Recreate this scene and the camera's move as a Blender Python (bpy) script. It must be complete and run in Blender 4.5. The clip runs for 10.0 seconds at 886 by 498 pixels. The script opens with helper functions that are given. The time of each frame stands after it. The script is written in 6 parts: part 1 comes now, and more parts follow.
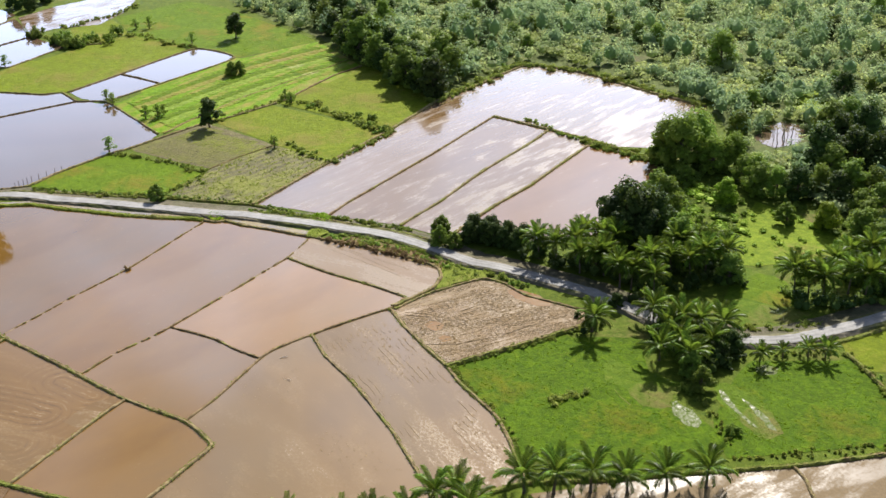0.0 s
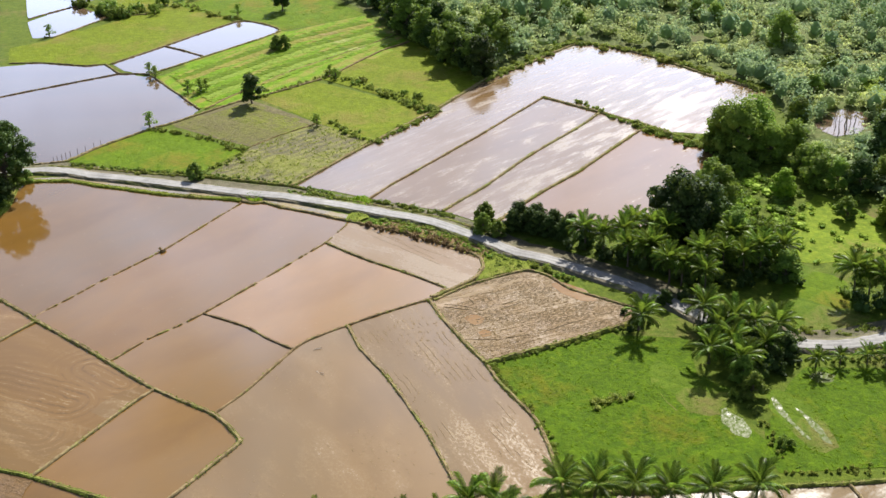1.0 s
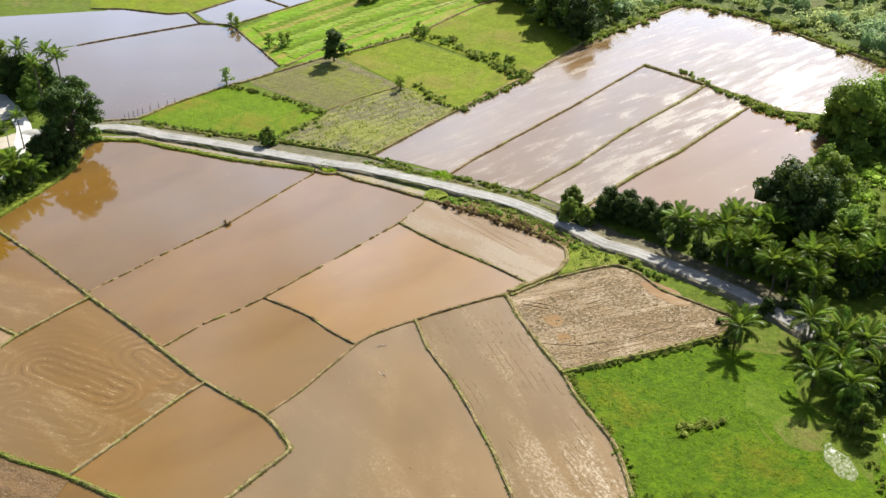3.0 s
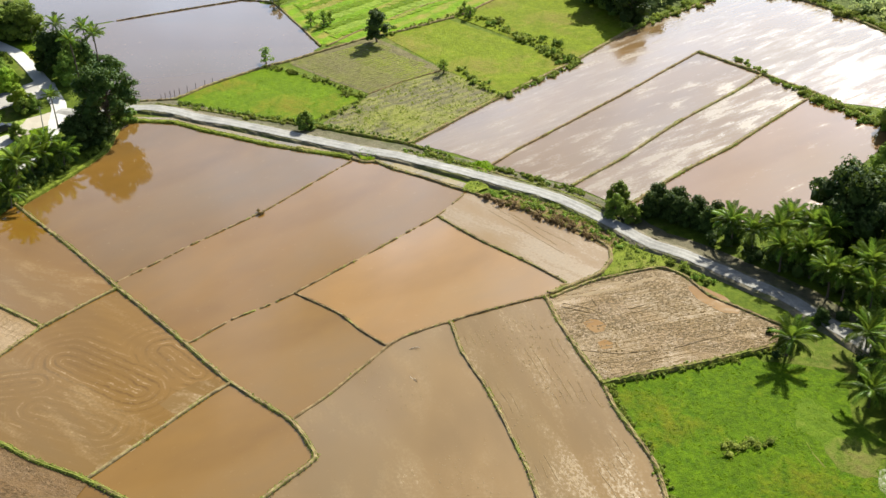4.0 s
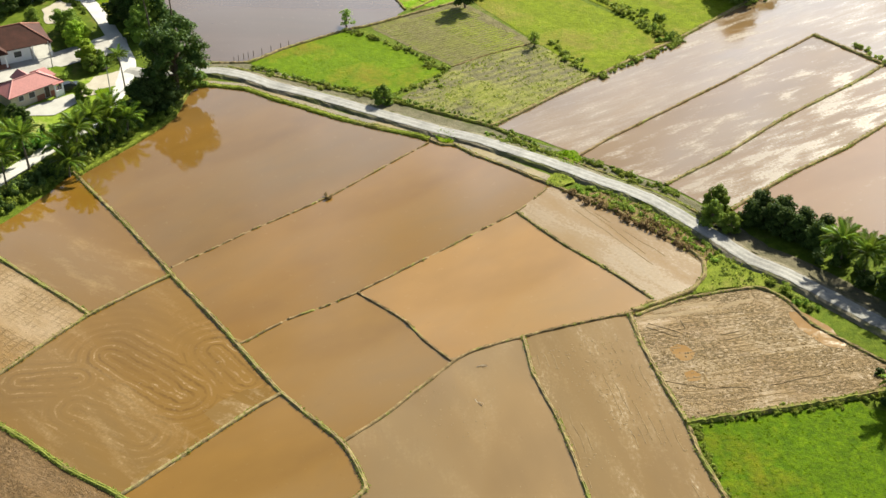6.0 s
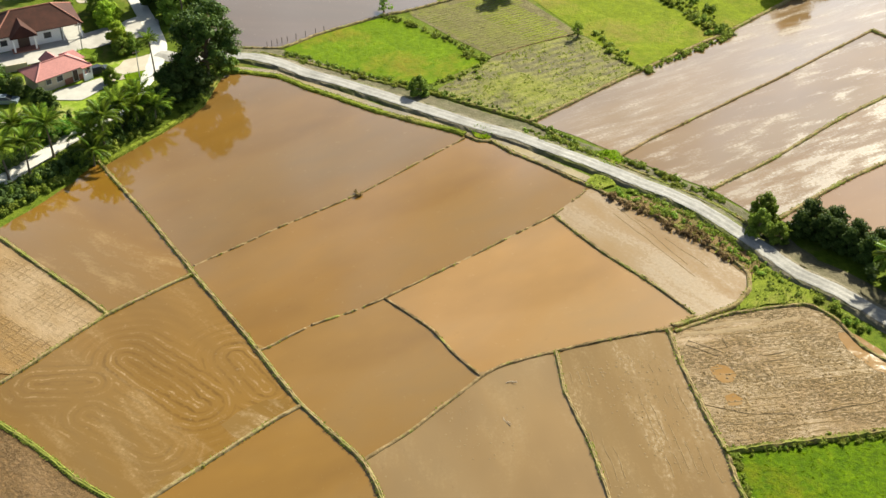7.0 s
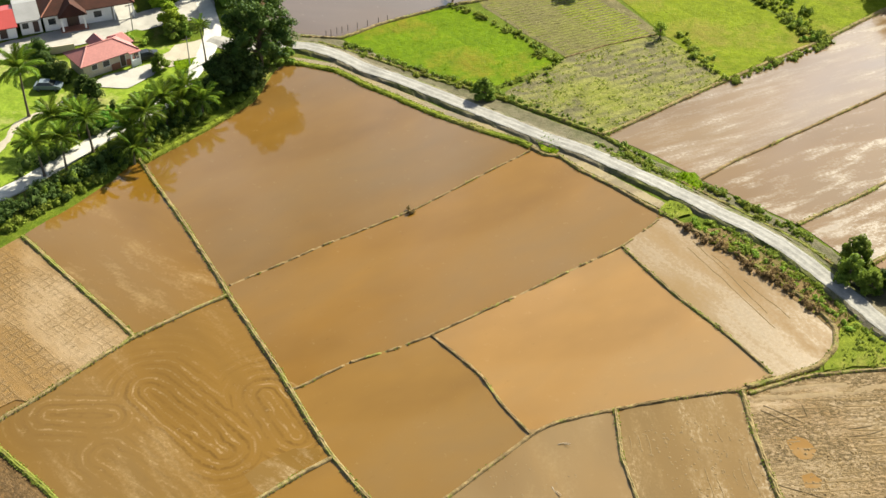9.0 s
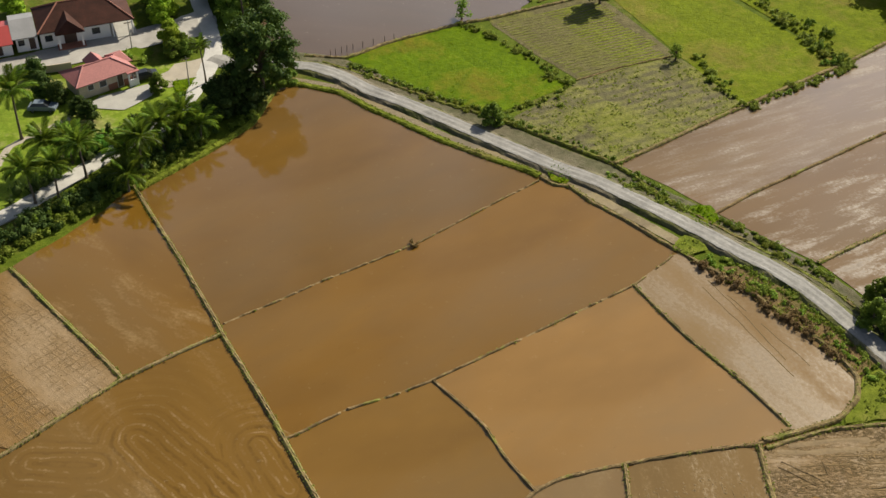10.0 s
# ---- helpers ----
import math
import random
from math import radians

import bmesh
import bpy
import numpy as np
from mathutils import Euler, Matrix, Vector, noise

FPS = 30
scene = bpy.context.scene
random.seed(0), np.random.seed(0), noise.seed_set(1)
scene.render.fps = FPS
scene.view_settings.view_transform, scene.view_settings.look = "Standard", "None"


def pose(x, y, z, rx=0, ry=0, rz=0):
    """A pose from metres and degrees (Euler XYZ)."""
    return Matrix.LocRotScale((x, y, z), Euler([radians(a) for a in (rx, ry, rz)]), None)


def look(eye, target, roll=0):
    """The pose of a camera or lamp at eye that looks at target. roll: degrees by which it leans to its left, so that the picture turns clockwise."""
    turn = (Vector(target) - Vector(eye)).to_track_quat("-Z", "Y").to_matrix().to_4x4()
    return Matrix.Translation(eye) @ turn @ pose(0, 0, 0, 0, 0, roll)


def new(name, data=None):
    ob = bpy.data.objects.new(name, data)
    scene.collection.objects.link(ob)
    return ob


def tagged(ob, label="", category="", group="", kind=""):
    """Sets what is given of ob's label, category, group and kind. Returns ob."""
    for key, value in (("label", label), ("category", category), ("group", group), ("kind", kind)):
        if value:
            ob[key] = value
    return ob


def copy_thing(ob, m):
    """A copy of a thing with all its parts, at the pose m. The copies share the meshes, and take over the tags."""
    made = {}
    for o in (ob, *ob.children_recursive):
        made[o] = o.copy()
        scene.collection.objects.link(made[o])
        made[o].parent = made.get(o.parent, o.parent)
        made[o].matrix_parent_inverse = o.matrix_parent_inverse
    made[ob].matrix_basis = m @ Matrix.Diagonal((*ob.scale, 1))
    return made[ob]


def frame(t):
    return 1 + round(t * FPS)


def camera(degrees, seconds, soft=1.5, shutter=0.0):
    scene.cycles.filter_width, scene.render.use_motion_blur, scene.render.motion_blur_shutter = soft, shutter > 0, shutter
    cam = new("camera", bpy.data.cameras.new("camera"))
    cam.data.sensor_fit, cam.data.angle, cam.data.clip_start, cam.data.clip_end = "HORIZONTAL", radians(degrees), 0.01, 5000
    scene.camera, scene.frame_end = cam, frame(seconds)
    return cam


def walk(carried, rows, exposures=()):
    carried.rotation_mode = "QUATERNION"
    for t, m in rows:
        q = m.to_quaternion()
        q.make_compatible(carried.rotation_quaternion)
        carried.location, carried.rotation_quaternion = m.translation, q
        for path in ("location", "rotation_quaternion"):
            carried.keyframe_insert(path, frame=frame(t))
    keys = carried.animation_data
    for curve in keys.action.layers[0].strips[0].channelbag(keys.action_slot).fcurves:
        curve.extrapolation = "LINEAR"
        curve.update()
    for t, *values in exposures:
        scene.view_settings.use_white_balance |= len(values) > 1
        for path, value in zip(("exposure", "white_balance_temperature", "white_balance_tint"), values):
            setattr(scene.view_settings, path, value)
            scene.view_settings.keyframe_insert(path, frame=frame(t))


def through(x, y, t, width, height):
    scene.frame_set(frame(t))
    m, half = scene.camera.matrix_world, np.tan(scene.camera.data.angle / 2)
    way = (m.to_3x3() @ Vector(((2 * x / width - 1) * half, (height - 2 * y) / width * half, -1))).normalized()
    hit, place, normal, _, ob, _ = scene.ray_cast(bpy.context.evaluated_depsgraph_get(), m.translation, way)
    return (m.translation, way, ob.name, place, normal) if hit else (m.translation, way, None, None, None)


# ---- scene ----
cam = camera(42.62, 10.0, soft=1.5)
PATH = [
    (0, (-10.27, -38.46, 90.10), (0.198, 5.437, 68.572), -0.83),
    (0.5, (-8.80, -34.95, 90.07), (0.528, 8.904, 67.944), -0.86),
    (1, (-7.54, -31.26, 90.00), (0.710, 12.523, 67.306), -0.71),
    (1.5, (-6.16, -27.36, 89.87), (1.005, 16.320, 66.613), -0.69),
    (2, (-4.70, -23.40, 89.94), (1.341, 20.124, 66.080), -0.68),
    (2.5, (-3.58, -19.37, 89.80), (1.409, 23.979, 65.383), -0.66),
    (4, (-0.76, -7.85, 89.90), (1.110, 34.766, 63.811), -0.71),
    (4.5, (-0.28, -4.01, 89.86), (0.633, 38.309, 63.245), -0.63),
    (5, (0.06, 0.01, 90.01), (0.042, 41.963, 62.815), -0.45),
    (5.5, (0.23, 3.97, 90.08), (-0.667, 45.548, 62.318), -0.24),
    (7, (1.05, 15.68, 90.08), (-2.410, 56.035, 60.761), -0.03),
    (7.5, (1.25, 19.61, 90.20), (-3.007, 59.510, 60.366), 0.01),
    (8, (1.19, 23.61, 90.18), (-3.787, 63.061, 59.862), 0.12),
    (8.5, (1.09, 27.42, 90.26), (-4.601, 66.491, 59.578), 0.20),
    (9, (0.89, 31.44, 90.43), (-5.371, 70.204, 59.472), 0.31),
    (9.5, (0.74, 35.37, 90.45), (-5.772, 74.036, 59.425), 0.36),
    (10, (0.69, 39.32, 90.58), (-6.116, 77.910, 59.517), 0.33),
]
walk(cam, [(t, look(eye, aim, roll)) for t, eye, aim, roll in PATH], exposures=[(0, 1.09, 6000, 12), (2.5, 1.26, 6080, 9), (4.0, 1.26, 6240, 5), (8.0, 1.35, 6800, 2), (9.5, 1.38, 6800, 3), (10.0, 0.52, 6800, 7)])

# ---- daylight: low afternoon sun ahead of the camera, hazy sky with thin cloud ----
SUN_AZ, SUN_EL = 29.0, 37.0
world = bpy.data.worlds.new("sky")
scene.world = world
world.use_nodes = True
wn, wl = world.node_tree.nodes, world.node_tree.links
sky = wn.new("ShaderNodeTexSky")
sky.sky_type, sky.sun_disc = "NISHITA", False
sky.sun_elevation, sky.sun_rotation = radians(SUN_EL), radians(SUN_AZ)
sky.air_density, sky.dust_density, sky.ozone_density = 1.0, 3.0, 1.5
wn["Background"].inputs["Strength"].default_value = 0.039
where, cloud, share, veil = (wn.new("ShaderNode" + k) for k in ("TexCoord", "TexNoise", "ValToRGB", "Mix"))
cloud.inputs["Scale"].default_value, cloud.inputs["Detail"].default_value, cloud.inputs["Distortion"].default_value = 3.6, 5.0, 0.3
drift = wn.new("ShaderNodeMapping")
drift.inputs["Location"].default_value = (3.1, 1.7, 0.4)
wl.new(where.outputs["Generated"], drift.inputs["Vector"])
wl.new(drift.outputs["Vector"], cloud.inputs["Vector"])
wl.new(cloud.outputs["Fac"], share.inputs["Fac"])
share.color_ramp.elements[0].position, share.color_ramp.elements[1].position = 0.32, 0.74
share.color_ramp.elements[1].color = (0.58, 0.58, 0.58, 1)
veil.data_type = "RGBA"
# cloud is brightest towards the sun, scattering forward; dimmed opposite to cut fill light
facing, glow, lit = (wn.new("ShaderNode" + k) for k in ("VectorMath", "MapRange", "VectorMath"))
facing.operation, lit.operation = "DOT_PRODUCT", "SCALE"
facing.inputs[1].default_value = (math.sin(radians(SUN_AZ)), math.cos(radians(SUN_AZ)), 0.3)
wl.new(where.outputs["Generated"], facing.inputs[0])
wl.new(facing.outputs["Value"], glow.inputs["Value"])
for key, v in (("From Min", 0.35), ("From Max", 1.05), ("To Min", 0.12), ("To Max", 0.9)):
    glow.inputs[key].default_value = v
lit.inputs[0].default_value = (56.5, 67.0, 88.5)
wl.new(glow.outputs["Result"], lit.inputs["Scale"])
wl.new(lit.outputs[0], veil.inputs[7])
# unseen cloud faded out higher up, to set the sky sheen on the water
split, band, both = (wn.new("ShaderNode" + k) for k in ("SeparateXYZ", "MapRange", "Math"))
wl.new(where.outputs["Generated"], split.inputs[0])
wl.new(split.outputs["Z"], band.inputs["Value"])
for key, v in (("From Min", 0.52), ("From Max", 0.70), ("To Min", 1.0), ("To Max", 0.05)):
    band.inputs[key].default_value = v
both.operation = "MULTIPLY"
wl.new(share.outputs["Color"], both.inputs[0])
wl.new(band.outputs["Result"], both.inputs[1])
# low haze added to whiten what the far paddies mirror
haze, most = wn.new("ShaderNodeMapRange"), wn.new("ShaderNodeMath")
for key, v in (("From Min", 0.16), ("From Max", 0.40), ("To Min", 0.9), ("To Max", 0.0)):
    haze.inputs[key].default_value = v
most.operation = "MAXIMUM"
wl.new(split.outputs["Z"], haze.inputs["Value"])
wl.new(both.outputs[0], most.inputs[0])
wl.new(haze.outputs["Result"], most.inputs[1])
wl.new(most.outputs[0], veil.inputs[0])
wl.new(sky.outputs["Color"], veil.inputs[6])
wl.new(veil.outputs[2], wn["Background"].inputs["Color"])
sun = new("sun", bpy.data.lights.new("sun", "SUN"))
sun.data.energy, sun.data.angle, sun.data.color = 5.0, radians(0.6), (1.0, 0.91, 0.76)
sx, sy = math.sin(radians(SUN_AZ)) * math.cos(radians(SUN_EL)), math.cos(radians(SUN_AZ)) * math.cos(radians(SUN_EL))
sun.matrix_world = look((sx * 300, sy * 300, math.sin(radians(SUN_EL)) * 300), (0, 0, 0))
rng = np.random.default_rng(7)


# ---- materials ----
def nodes(name):
    m = bpy.data.materials.new(name)
    m.use_nodes = True
    return m, m.node_tree, m.node_tree.nodes["Principled BSDF"]


def add(nt, kind, **values):
    n = nt.nodes.new("ShaderNode" + kind)
    for key, v in values.items():
        key = key.replace("_", " ")
        if hasattr(v, "is_output"):
            nt.links.new(v, n.inputs[key])
        else:
            n.inputs[key].default_value = v
    return n


def noise_of(nt, vec, scale, detail=4.0, rough=0.55):
    return add(nt, "TexNoise", Vector=vec, Scale=scale, Detail=detail, Roughness=rough).outputs["Fac"]


def ramp(nt, fac, a, b, ca=(0, 0, 0), cb=(1, 1, 1)):
    n = add(nt, "ValToRGB", Fac=fac)
    n.color_ramp.elements[0].position, n.color_ramp.elements[1].position = a, b
    n.color_ramp.elements[0].color, n.color_ramp.elements[1].color = (*ca, 1), (*cb, 1)
    return n.outputs["Color"]


def mix(nt, fac, a, b, mode="MIX"):
    n = nt.nodes.new("ShaderNodeMix")
    n.data_type, n.blend_type = "RGBA", mode
    for socket, v in ((n.inputs[0], fac), (n.inputs[6], a), (n.inputs[7], b)):
        if hasattr(v, "is_output"):
            nt.links.new(v, socket)
        else:
            socket.default_value = v if isinstance(v, float) else (*v, 1) if len(v) == 3 else v
    return n.outputs[2]


def calc(nt, job, a, b=0.0):
    n = nt.nodes.new("ShaderNodeMath")
    n.operation = job
    for socket, v in zip(n.inputs, (a, b)):
        if hasattr(v, "is_output"):
            nt.links.new(v, socket)
        else:
            socket.default_value = v
    return n.outputs[0]


def turned(nt, angle, stretch=(1, 1, 1)):
    tc = nt.nodes.new("ShaderNodeTexCoord")
    mp = nt.nodes.new("ShaderNodeMapping")
    mp.vector_type = "TEXTURE"
    nt.links.new(tc.outputs["Object"], mp.inputs["Vector"])
    mp.inputs["Rotation"].default_value = (0, 0, radians(angle))
    mp.inputs["Scale"].default_value = stretch
    return mp.outputs["Vector"]


def bump(nt, bsdf, height, strength, distance=0.1):
    b = add(nt, "Bump", Height=height, Strength=strength, Distance=distance)
    nt.links.new(b.outputs["Normal"], bsdf.inputs["Normal"])


def paddy_mat(name, water, mud, exposed, angle=0.0, streak=6.0, gloss=0.06, rings=(), scale=0.22, soft=1.0, speckle=0.0, wet=(0.5, 0.22)):
    """Muddy standing water; where the bed comes through (share: exposed) it is rough and paler. streak: how drawn-out the patches are along angle."""
    m, nt, bs = nodes(name)
    flat, drawn = turned(nt, 0), turned(nt, angle, (streak, 1, 1))
    a, b, c = noise_of(nt, drawn, scale, 7, 0.62), noise_of(nt, flat, 0.05, 3), noise_of(nt, flat, 2.2, 5, 0.65)
    bed = mix(nt, 0.35, a, b)
    bed = mix(nt, 0.14, bed, c)
    lo = 0.72 - 0.44 * exposed
    shown = ramp(nt, bed, lo - 0.04 * soft, lo + 0.07 * soft)
    if speckle:
        fine = ramp(nt, noise_of(nt, turned(nt, angle, (1.8, 1, 1)), 2.6, 6, 0.75), 0.44, 0.60, (1 - speckle,) * 3, (1, 1, 1))
        shown = mix(nt, 1.0, shown, fine, "MULTIPLY")
    groove = None
    if rings:
        # nested tractor loops about several places: pale silt and painted sheen between shade-darkened grooves
        nearest = None
        for x, y, turn, stretch, start in rings:
            spot = nt.nodes.new("ShaderNodeMapping")
            spot.vector_type = "TEXTURE"
            nt.links.new(nt.nodes.new("ShaderNodeNewGeometry").outputs["Position"], spot.inputs["Vector"])
            spot.inputs["Location"].default_value, spot.inputs["Rotation"].default_value, spot.inputs["Scale"].default_value = (x, y, 0), (0, 0, radians(turn)), (1, 1, 1)
            side = spot.outputs["Vector"]
            for job, by in (("ABSOLUTE", (0, 0, 0)), ("SUBTRACT", (stretch, 0, 0)), ("MAXIMUM", (0, 0, 0))):
                step = nt.nodes.new("ShaderNodeVectorMath")
                step.operation = job
                nt.links.new(side, step.inputs[0])
                step.inputs[1].default_value = by
                side = step.outputs["Vector"]
            far = nt.nodes.new("ShaderNodeVectorMath")
            far.operation = "LENGTH"
            nt.links.new(side, far.inputs[0])
            away = calc(nt, "ADD", far.outputs["Value"], start)
            nearest = calc(nt, "MINIMUM", nearest, away) if nearest else away
        wander = calc(nt, "MULTIPLY", noise_of(nt, flat, 0.2, 5, 0.6), 10.0)
        swell = calc(nt, "SINE", calc(nt, "ADD", calc(nt, "MULTIPLY", nearest, 4.4), wander))
        broken = mix(nt, 1.0, ramp(nt, noise_of(nt, flat, 0.2, 6, 0.75), 0.40, 0.58), ramp(nt, calc(nt, "MULTIPLY", nearest, 0.1), 0.25, 0.75, (1, 1, 1), (0.15,) * 3), "MULTIPLY")
        line = mix(nt, 1.0, ramp(nt, swell, 0.72, 0.98), broken, "MULTIPLY")
        line = mix(nt, 1.0, line, ramp(nt, noise_of(nt, flat, 0.8, 5, 0.75), 0.43, 0.58, (0.08,) * 3, (1, 1, 1)), "MULTIPLY")
        shown = mix(nt, 0.5, shown, line, "LIGHTEN")
        groove = mix(nt, 1.0, ramp(nt, calc(nt, "MULTIPLY", swell, -1.0), 0.45, 0.98), broken, "MULTIPLY")
    # bright and dark blotches paint soft cloud reflections into the water colour
    water_tone = mix(nt, ramp(nt, b, 0.3, 0.7), tuple(0.78 * v for v in water), water)
    water_tone = mix(nt, ramp(nt, noise_of(nt, drawn, 0.11, 3, 0.5), 0.35, 0.75), water_tone, tuple(min(1, 1.22 * v) for v in water))
    if groove:
        water_tone = mix(nt, mix(nt, 1.0, groove, (0.85,) * 3, "MULTIPLY"), water_tone, tuple(0.62 * v for v in water))
    # greyer blotches: silt, with sky reflection put into the colour
    silt = mix(nt, 0.3, water, tuple(0.3 * sum(water) * v for v in (1.25, 1.1, 0.75)))
    water_tone = mix(nt, ramp(nt, noise_of(nt, drawn, 0.045, 5, 0.6), 0.45, 0.7), water_tone, silt)
    # thin scum and straw drifting on the water
    water_tone = mix(nt, ramp(nt, noise_of(nt, flat, 0.8, 6, 0.72), 0.62, 0.70, (0, 0, 0), (0.3,) * 3), water_tone, mud)
    water_tone = mix(nt, ramp(nt, noise_of(nt, drawn, 1.3, 5, 0.7), 0.64, 0.70, (0, 0, 0), (0.35,) * 3), water_tone, tuple(0.55 * v for v in water))
    soil = mix(nt, ramp(nt, c, 0.3, 0.7), tuple(0.7 * v for v in mud), mud)
    nt.links.new(mix(nt, shown, water_tone, soil), bs.inputs["Base Color"])
    nt.links.new(mix(nt, shown, (gloss,) * 3, (0.5,) * 3), bs.inputs["Roughness"])
    nt.links.new(mix(nt, shown, (wet[0],) * 3, (wet[1],) * 3), bs.inputs["Specular IOR Level"])
    bs.inputs["IOR"].default_value = 1.34
    bs.inputs["Coat IOR"].default_value, bs.inputs["Coat Roughness"].default_value = 1.33, gloss
    nt.links.new(mix(nt, shown, (0.8 * wet[0],) * 3, (0.0,) * 3), bs.inputs["Coat Weight"])
    bump(nt, bs, mix(nt, shown, (0.5, 0.5, 0.5), c), 0.5, 0.06)
    return m


def tilled_mat(name, soil, crumb_shade, wet, angle, gap=0.8, grid=0.0, clump=1.9, crisp=False):
    """Tilled mud: pale wet smears and rows of small clods, their sheen and shade put into the colours; crisp: smooth
    blocks between thin cut lines darkened as shadow, and wet hollows.
    """
    m, nt, bs = nodes(name)
    flat, along = turned(nt, 0), turned(nt, angle, (1.7, 1, 1))
    clod = noise_of(nt, along, clump, 6, 0.72)
    mask = mix(nt, 0.5, noise_of(nt, along, 0.16, 5, 0.6), noise_of(nt, turned(nt, angle, (7, 1, 1)), 0.55, 4, 0.6))
    rough = mix(nt, 1.0, ramp(nt, clod, 0.44, 0.55, (1,) * 3, (0, 0, 0)), ramp(nt, mask, 0.34, 0.54), "MULTIPLY")
    if crisp:
        rough = mix(nt, 1.0, rough, (0.4,) * 3, "MULTIPLY")
    hollow = ramp(nt, noise_of(nt, along if crisp else flat, 0.07 if crisp else 0.09, 5, 0.6), *((0.40, 0.56) if crisp else (0.4, 0.65)))
    col = mix(nt, hollow, soil, wet)
    col = mix(nt, ramp(nt, noise_of(nt, along, 0.9, 6, 0.7), 0.3, 0.7), mix(nt, 0.35, col, crumb_shade), col)
    for turn, width, share in ((angle + 90, gap, 0.5), (angle, gap * 1.3, grid)):
        w = add(nt, "TexWave", Vector=turned(nt, turn), Scale=0.314 / width, Distortion=2.8 if crisp else 8.0, Detail=4.0)
        w.inputs["Detail Scale"].default_value = 1.6
        line = mix(nt, 1.0, ramp(nt, w.outputs["Fac"], 0.78 if crisp else 0.55, 0.97, (0, 0, 0), (share,) * 3), ramp(nt, mask, *((0.42, 0.55) if crisp else (0.34, 0.52))), "MULTIPLY")
        rough = mix(nt, 1.0, rough, line, "LIGHTEN")
    nt.links.new(mix(nt, rough, col, crumb_shade), bs.inputs["Base Color"])
    nt.links.new(mix(nt, rough, ramp(nt, noise_of(nt, flat, 0.3, 5, 0.65), 0.4, 0.7, (0.45,) * 3, (0.75,) * 3), (0.9,) * 3), bs.inputs["Roughness"])
    bs.inputs["Specular IOR Level"].default_value = 0.22
    bump(nt, bs, mix(nt, 0.4, mix(nt, 0.7, mask, clod), rough), 0.8, 0.25)
    return m


def grass_mat(name, dark, light, dry, dryness=0.3, rows=None, grain=0.3):
    m, nt, bs = nodes(name)
    flat = turned(nt, 0)
    a, b, c = noise_of(nt, flat, 0.07, 4), noise_of(nt, flat, 0.7, 5), noise_of(nt, flat, 1.9, 6, 0.75)
    col = mix(nt, ramp(nt, b, 0.3, 0.7), dark, light)
    col = mix(nt, ramp(nt, mix(nt, 0.25, a, b), 0.64 - 0.3 * dryness, 0.76 - 0.3 * dryness), col, dry)
    col = mix(nt, ramp(nt, noise_of(nt, flat, 0.22, 5, 0.6), 0.35, 0.7), mix(nt, 0.3, col, (0.02, 0.03, 0.0)), col)
    if rows:
        w = add(nt, "TexWave", Vector=turned(nt, rows[0]), Scale=rows[1], Distortion=5.0, Detail=5.0)
        col = mix(nt, mix(nt, 1.0, ramp(nt, w.outputs["Fac"], 0.2, 0.8), ramp(nt, noise_of(nt, flat, 0.25, 4), 0.35, 0.65), "MULTIPLY"), col, rows[2])
    # dark grain for grass clumps, their relief shading painted into the colour
    col = mix(nt, ramp(nt, c, 0.36, 0.6), mix(nt, grain, col, (0.01, 0.015, 0.004)), col)
    nt.links.new(col, bs.inputs["Base Color"])
    bs.inputs["Roughness"].default_value = 0.85
    bs.inputs["Specular IOR Level"].default_value = 0.05
    bump(nt, bs, mix(nt, 0.6, b, c), 0.8, 0.35)
    return m


def leaf_mat(name, dark, light, shine=0.65, through=0.22, glow=(0.16, 0.22, 0.02), spread=(0.75, 1.2)):
    """Leaves that let some light through; tint varies from leaf to leaf and from plant to plant."""
    m, nt, bs = nodes(name)
    geo, info = nt.nodes.new("ShaderNodeNewGeometry"), nt.nodes.new("ShaderNodeObjectInfo")
    col = mix(nt, geo.outputs["Random Per Island"], dark, light)
    hsv = add(nt, "HueSaturation", Color=col)
    nt.links.new(ramp(nt, info.outputs["Random"], 0, 1, (0.485,) * 3, (0.515,) * 3), hsv.inputs["Hue"])
    nt.links.new(ramp(nt, info.outputs["Random"], 0, 1, (spread[0],) * 3, (spread[1],) * 3), hsv.inputs["Value"])
    nt.links.new(hsv.outputs["Color"], bs.inputs["Base Color"])
    bs.inputs["Roughness"].default_value = shine
    bs.inputs["Specular IOR Level"].default_value = 0.07
    tr = add(nt, "BsdfTranslucent", Color=mix(nt, 0.5, hsv.outputs["Color"], glow))
    both = add(nt, "MixShader", Fac=through)
    nt.links.new(bs.outputs[0], both.inputs[1])
    nt.links.new(tr.outputs[0], both.inputs[2])
    nt.links.new(both.outputs[0], nt.nodes["Material Output"].inputs["Surface"])
    return m


def plain_mat(name, col, rough=0.7, vary=0.25, scale=1.5, metal=0.0, grain=12.0, spec=0.4):
    m, nt, bs = nodes(name)
    flat = turned(nt, 0)
    a, b = noise_of(nt, flat, scale, 5, 0.65), noise_of(nt, flat, grain, 3)
    c = mix(nt, ramp(nt, a, 0.25, 0.75), tuple(v * (1 - vary) for v in col), col)
    c = mix(nt, ramp(nt, b, 0.3, 0.7), mix(nt, 0.25, c, (0.02, 0.02, 0.02)), c)
    nt.links.new(c, bs.inputs["Base Color"])
    bs.inputs["Roughness"].default_value, bs.inputs["Metallic"].default_value, bs.inputs["Specular IOR Level"].default_value = rough, metal, spec
    bump(nt, bs, b, 0.3, 0.03)
    return m


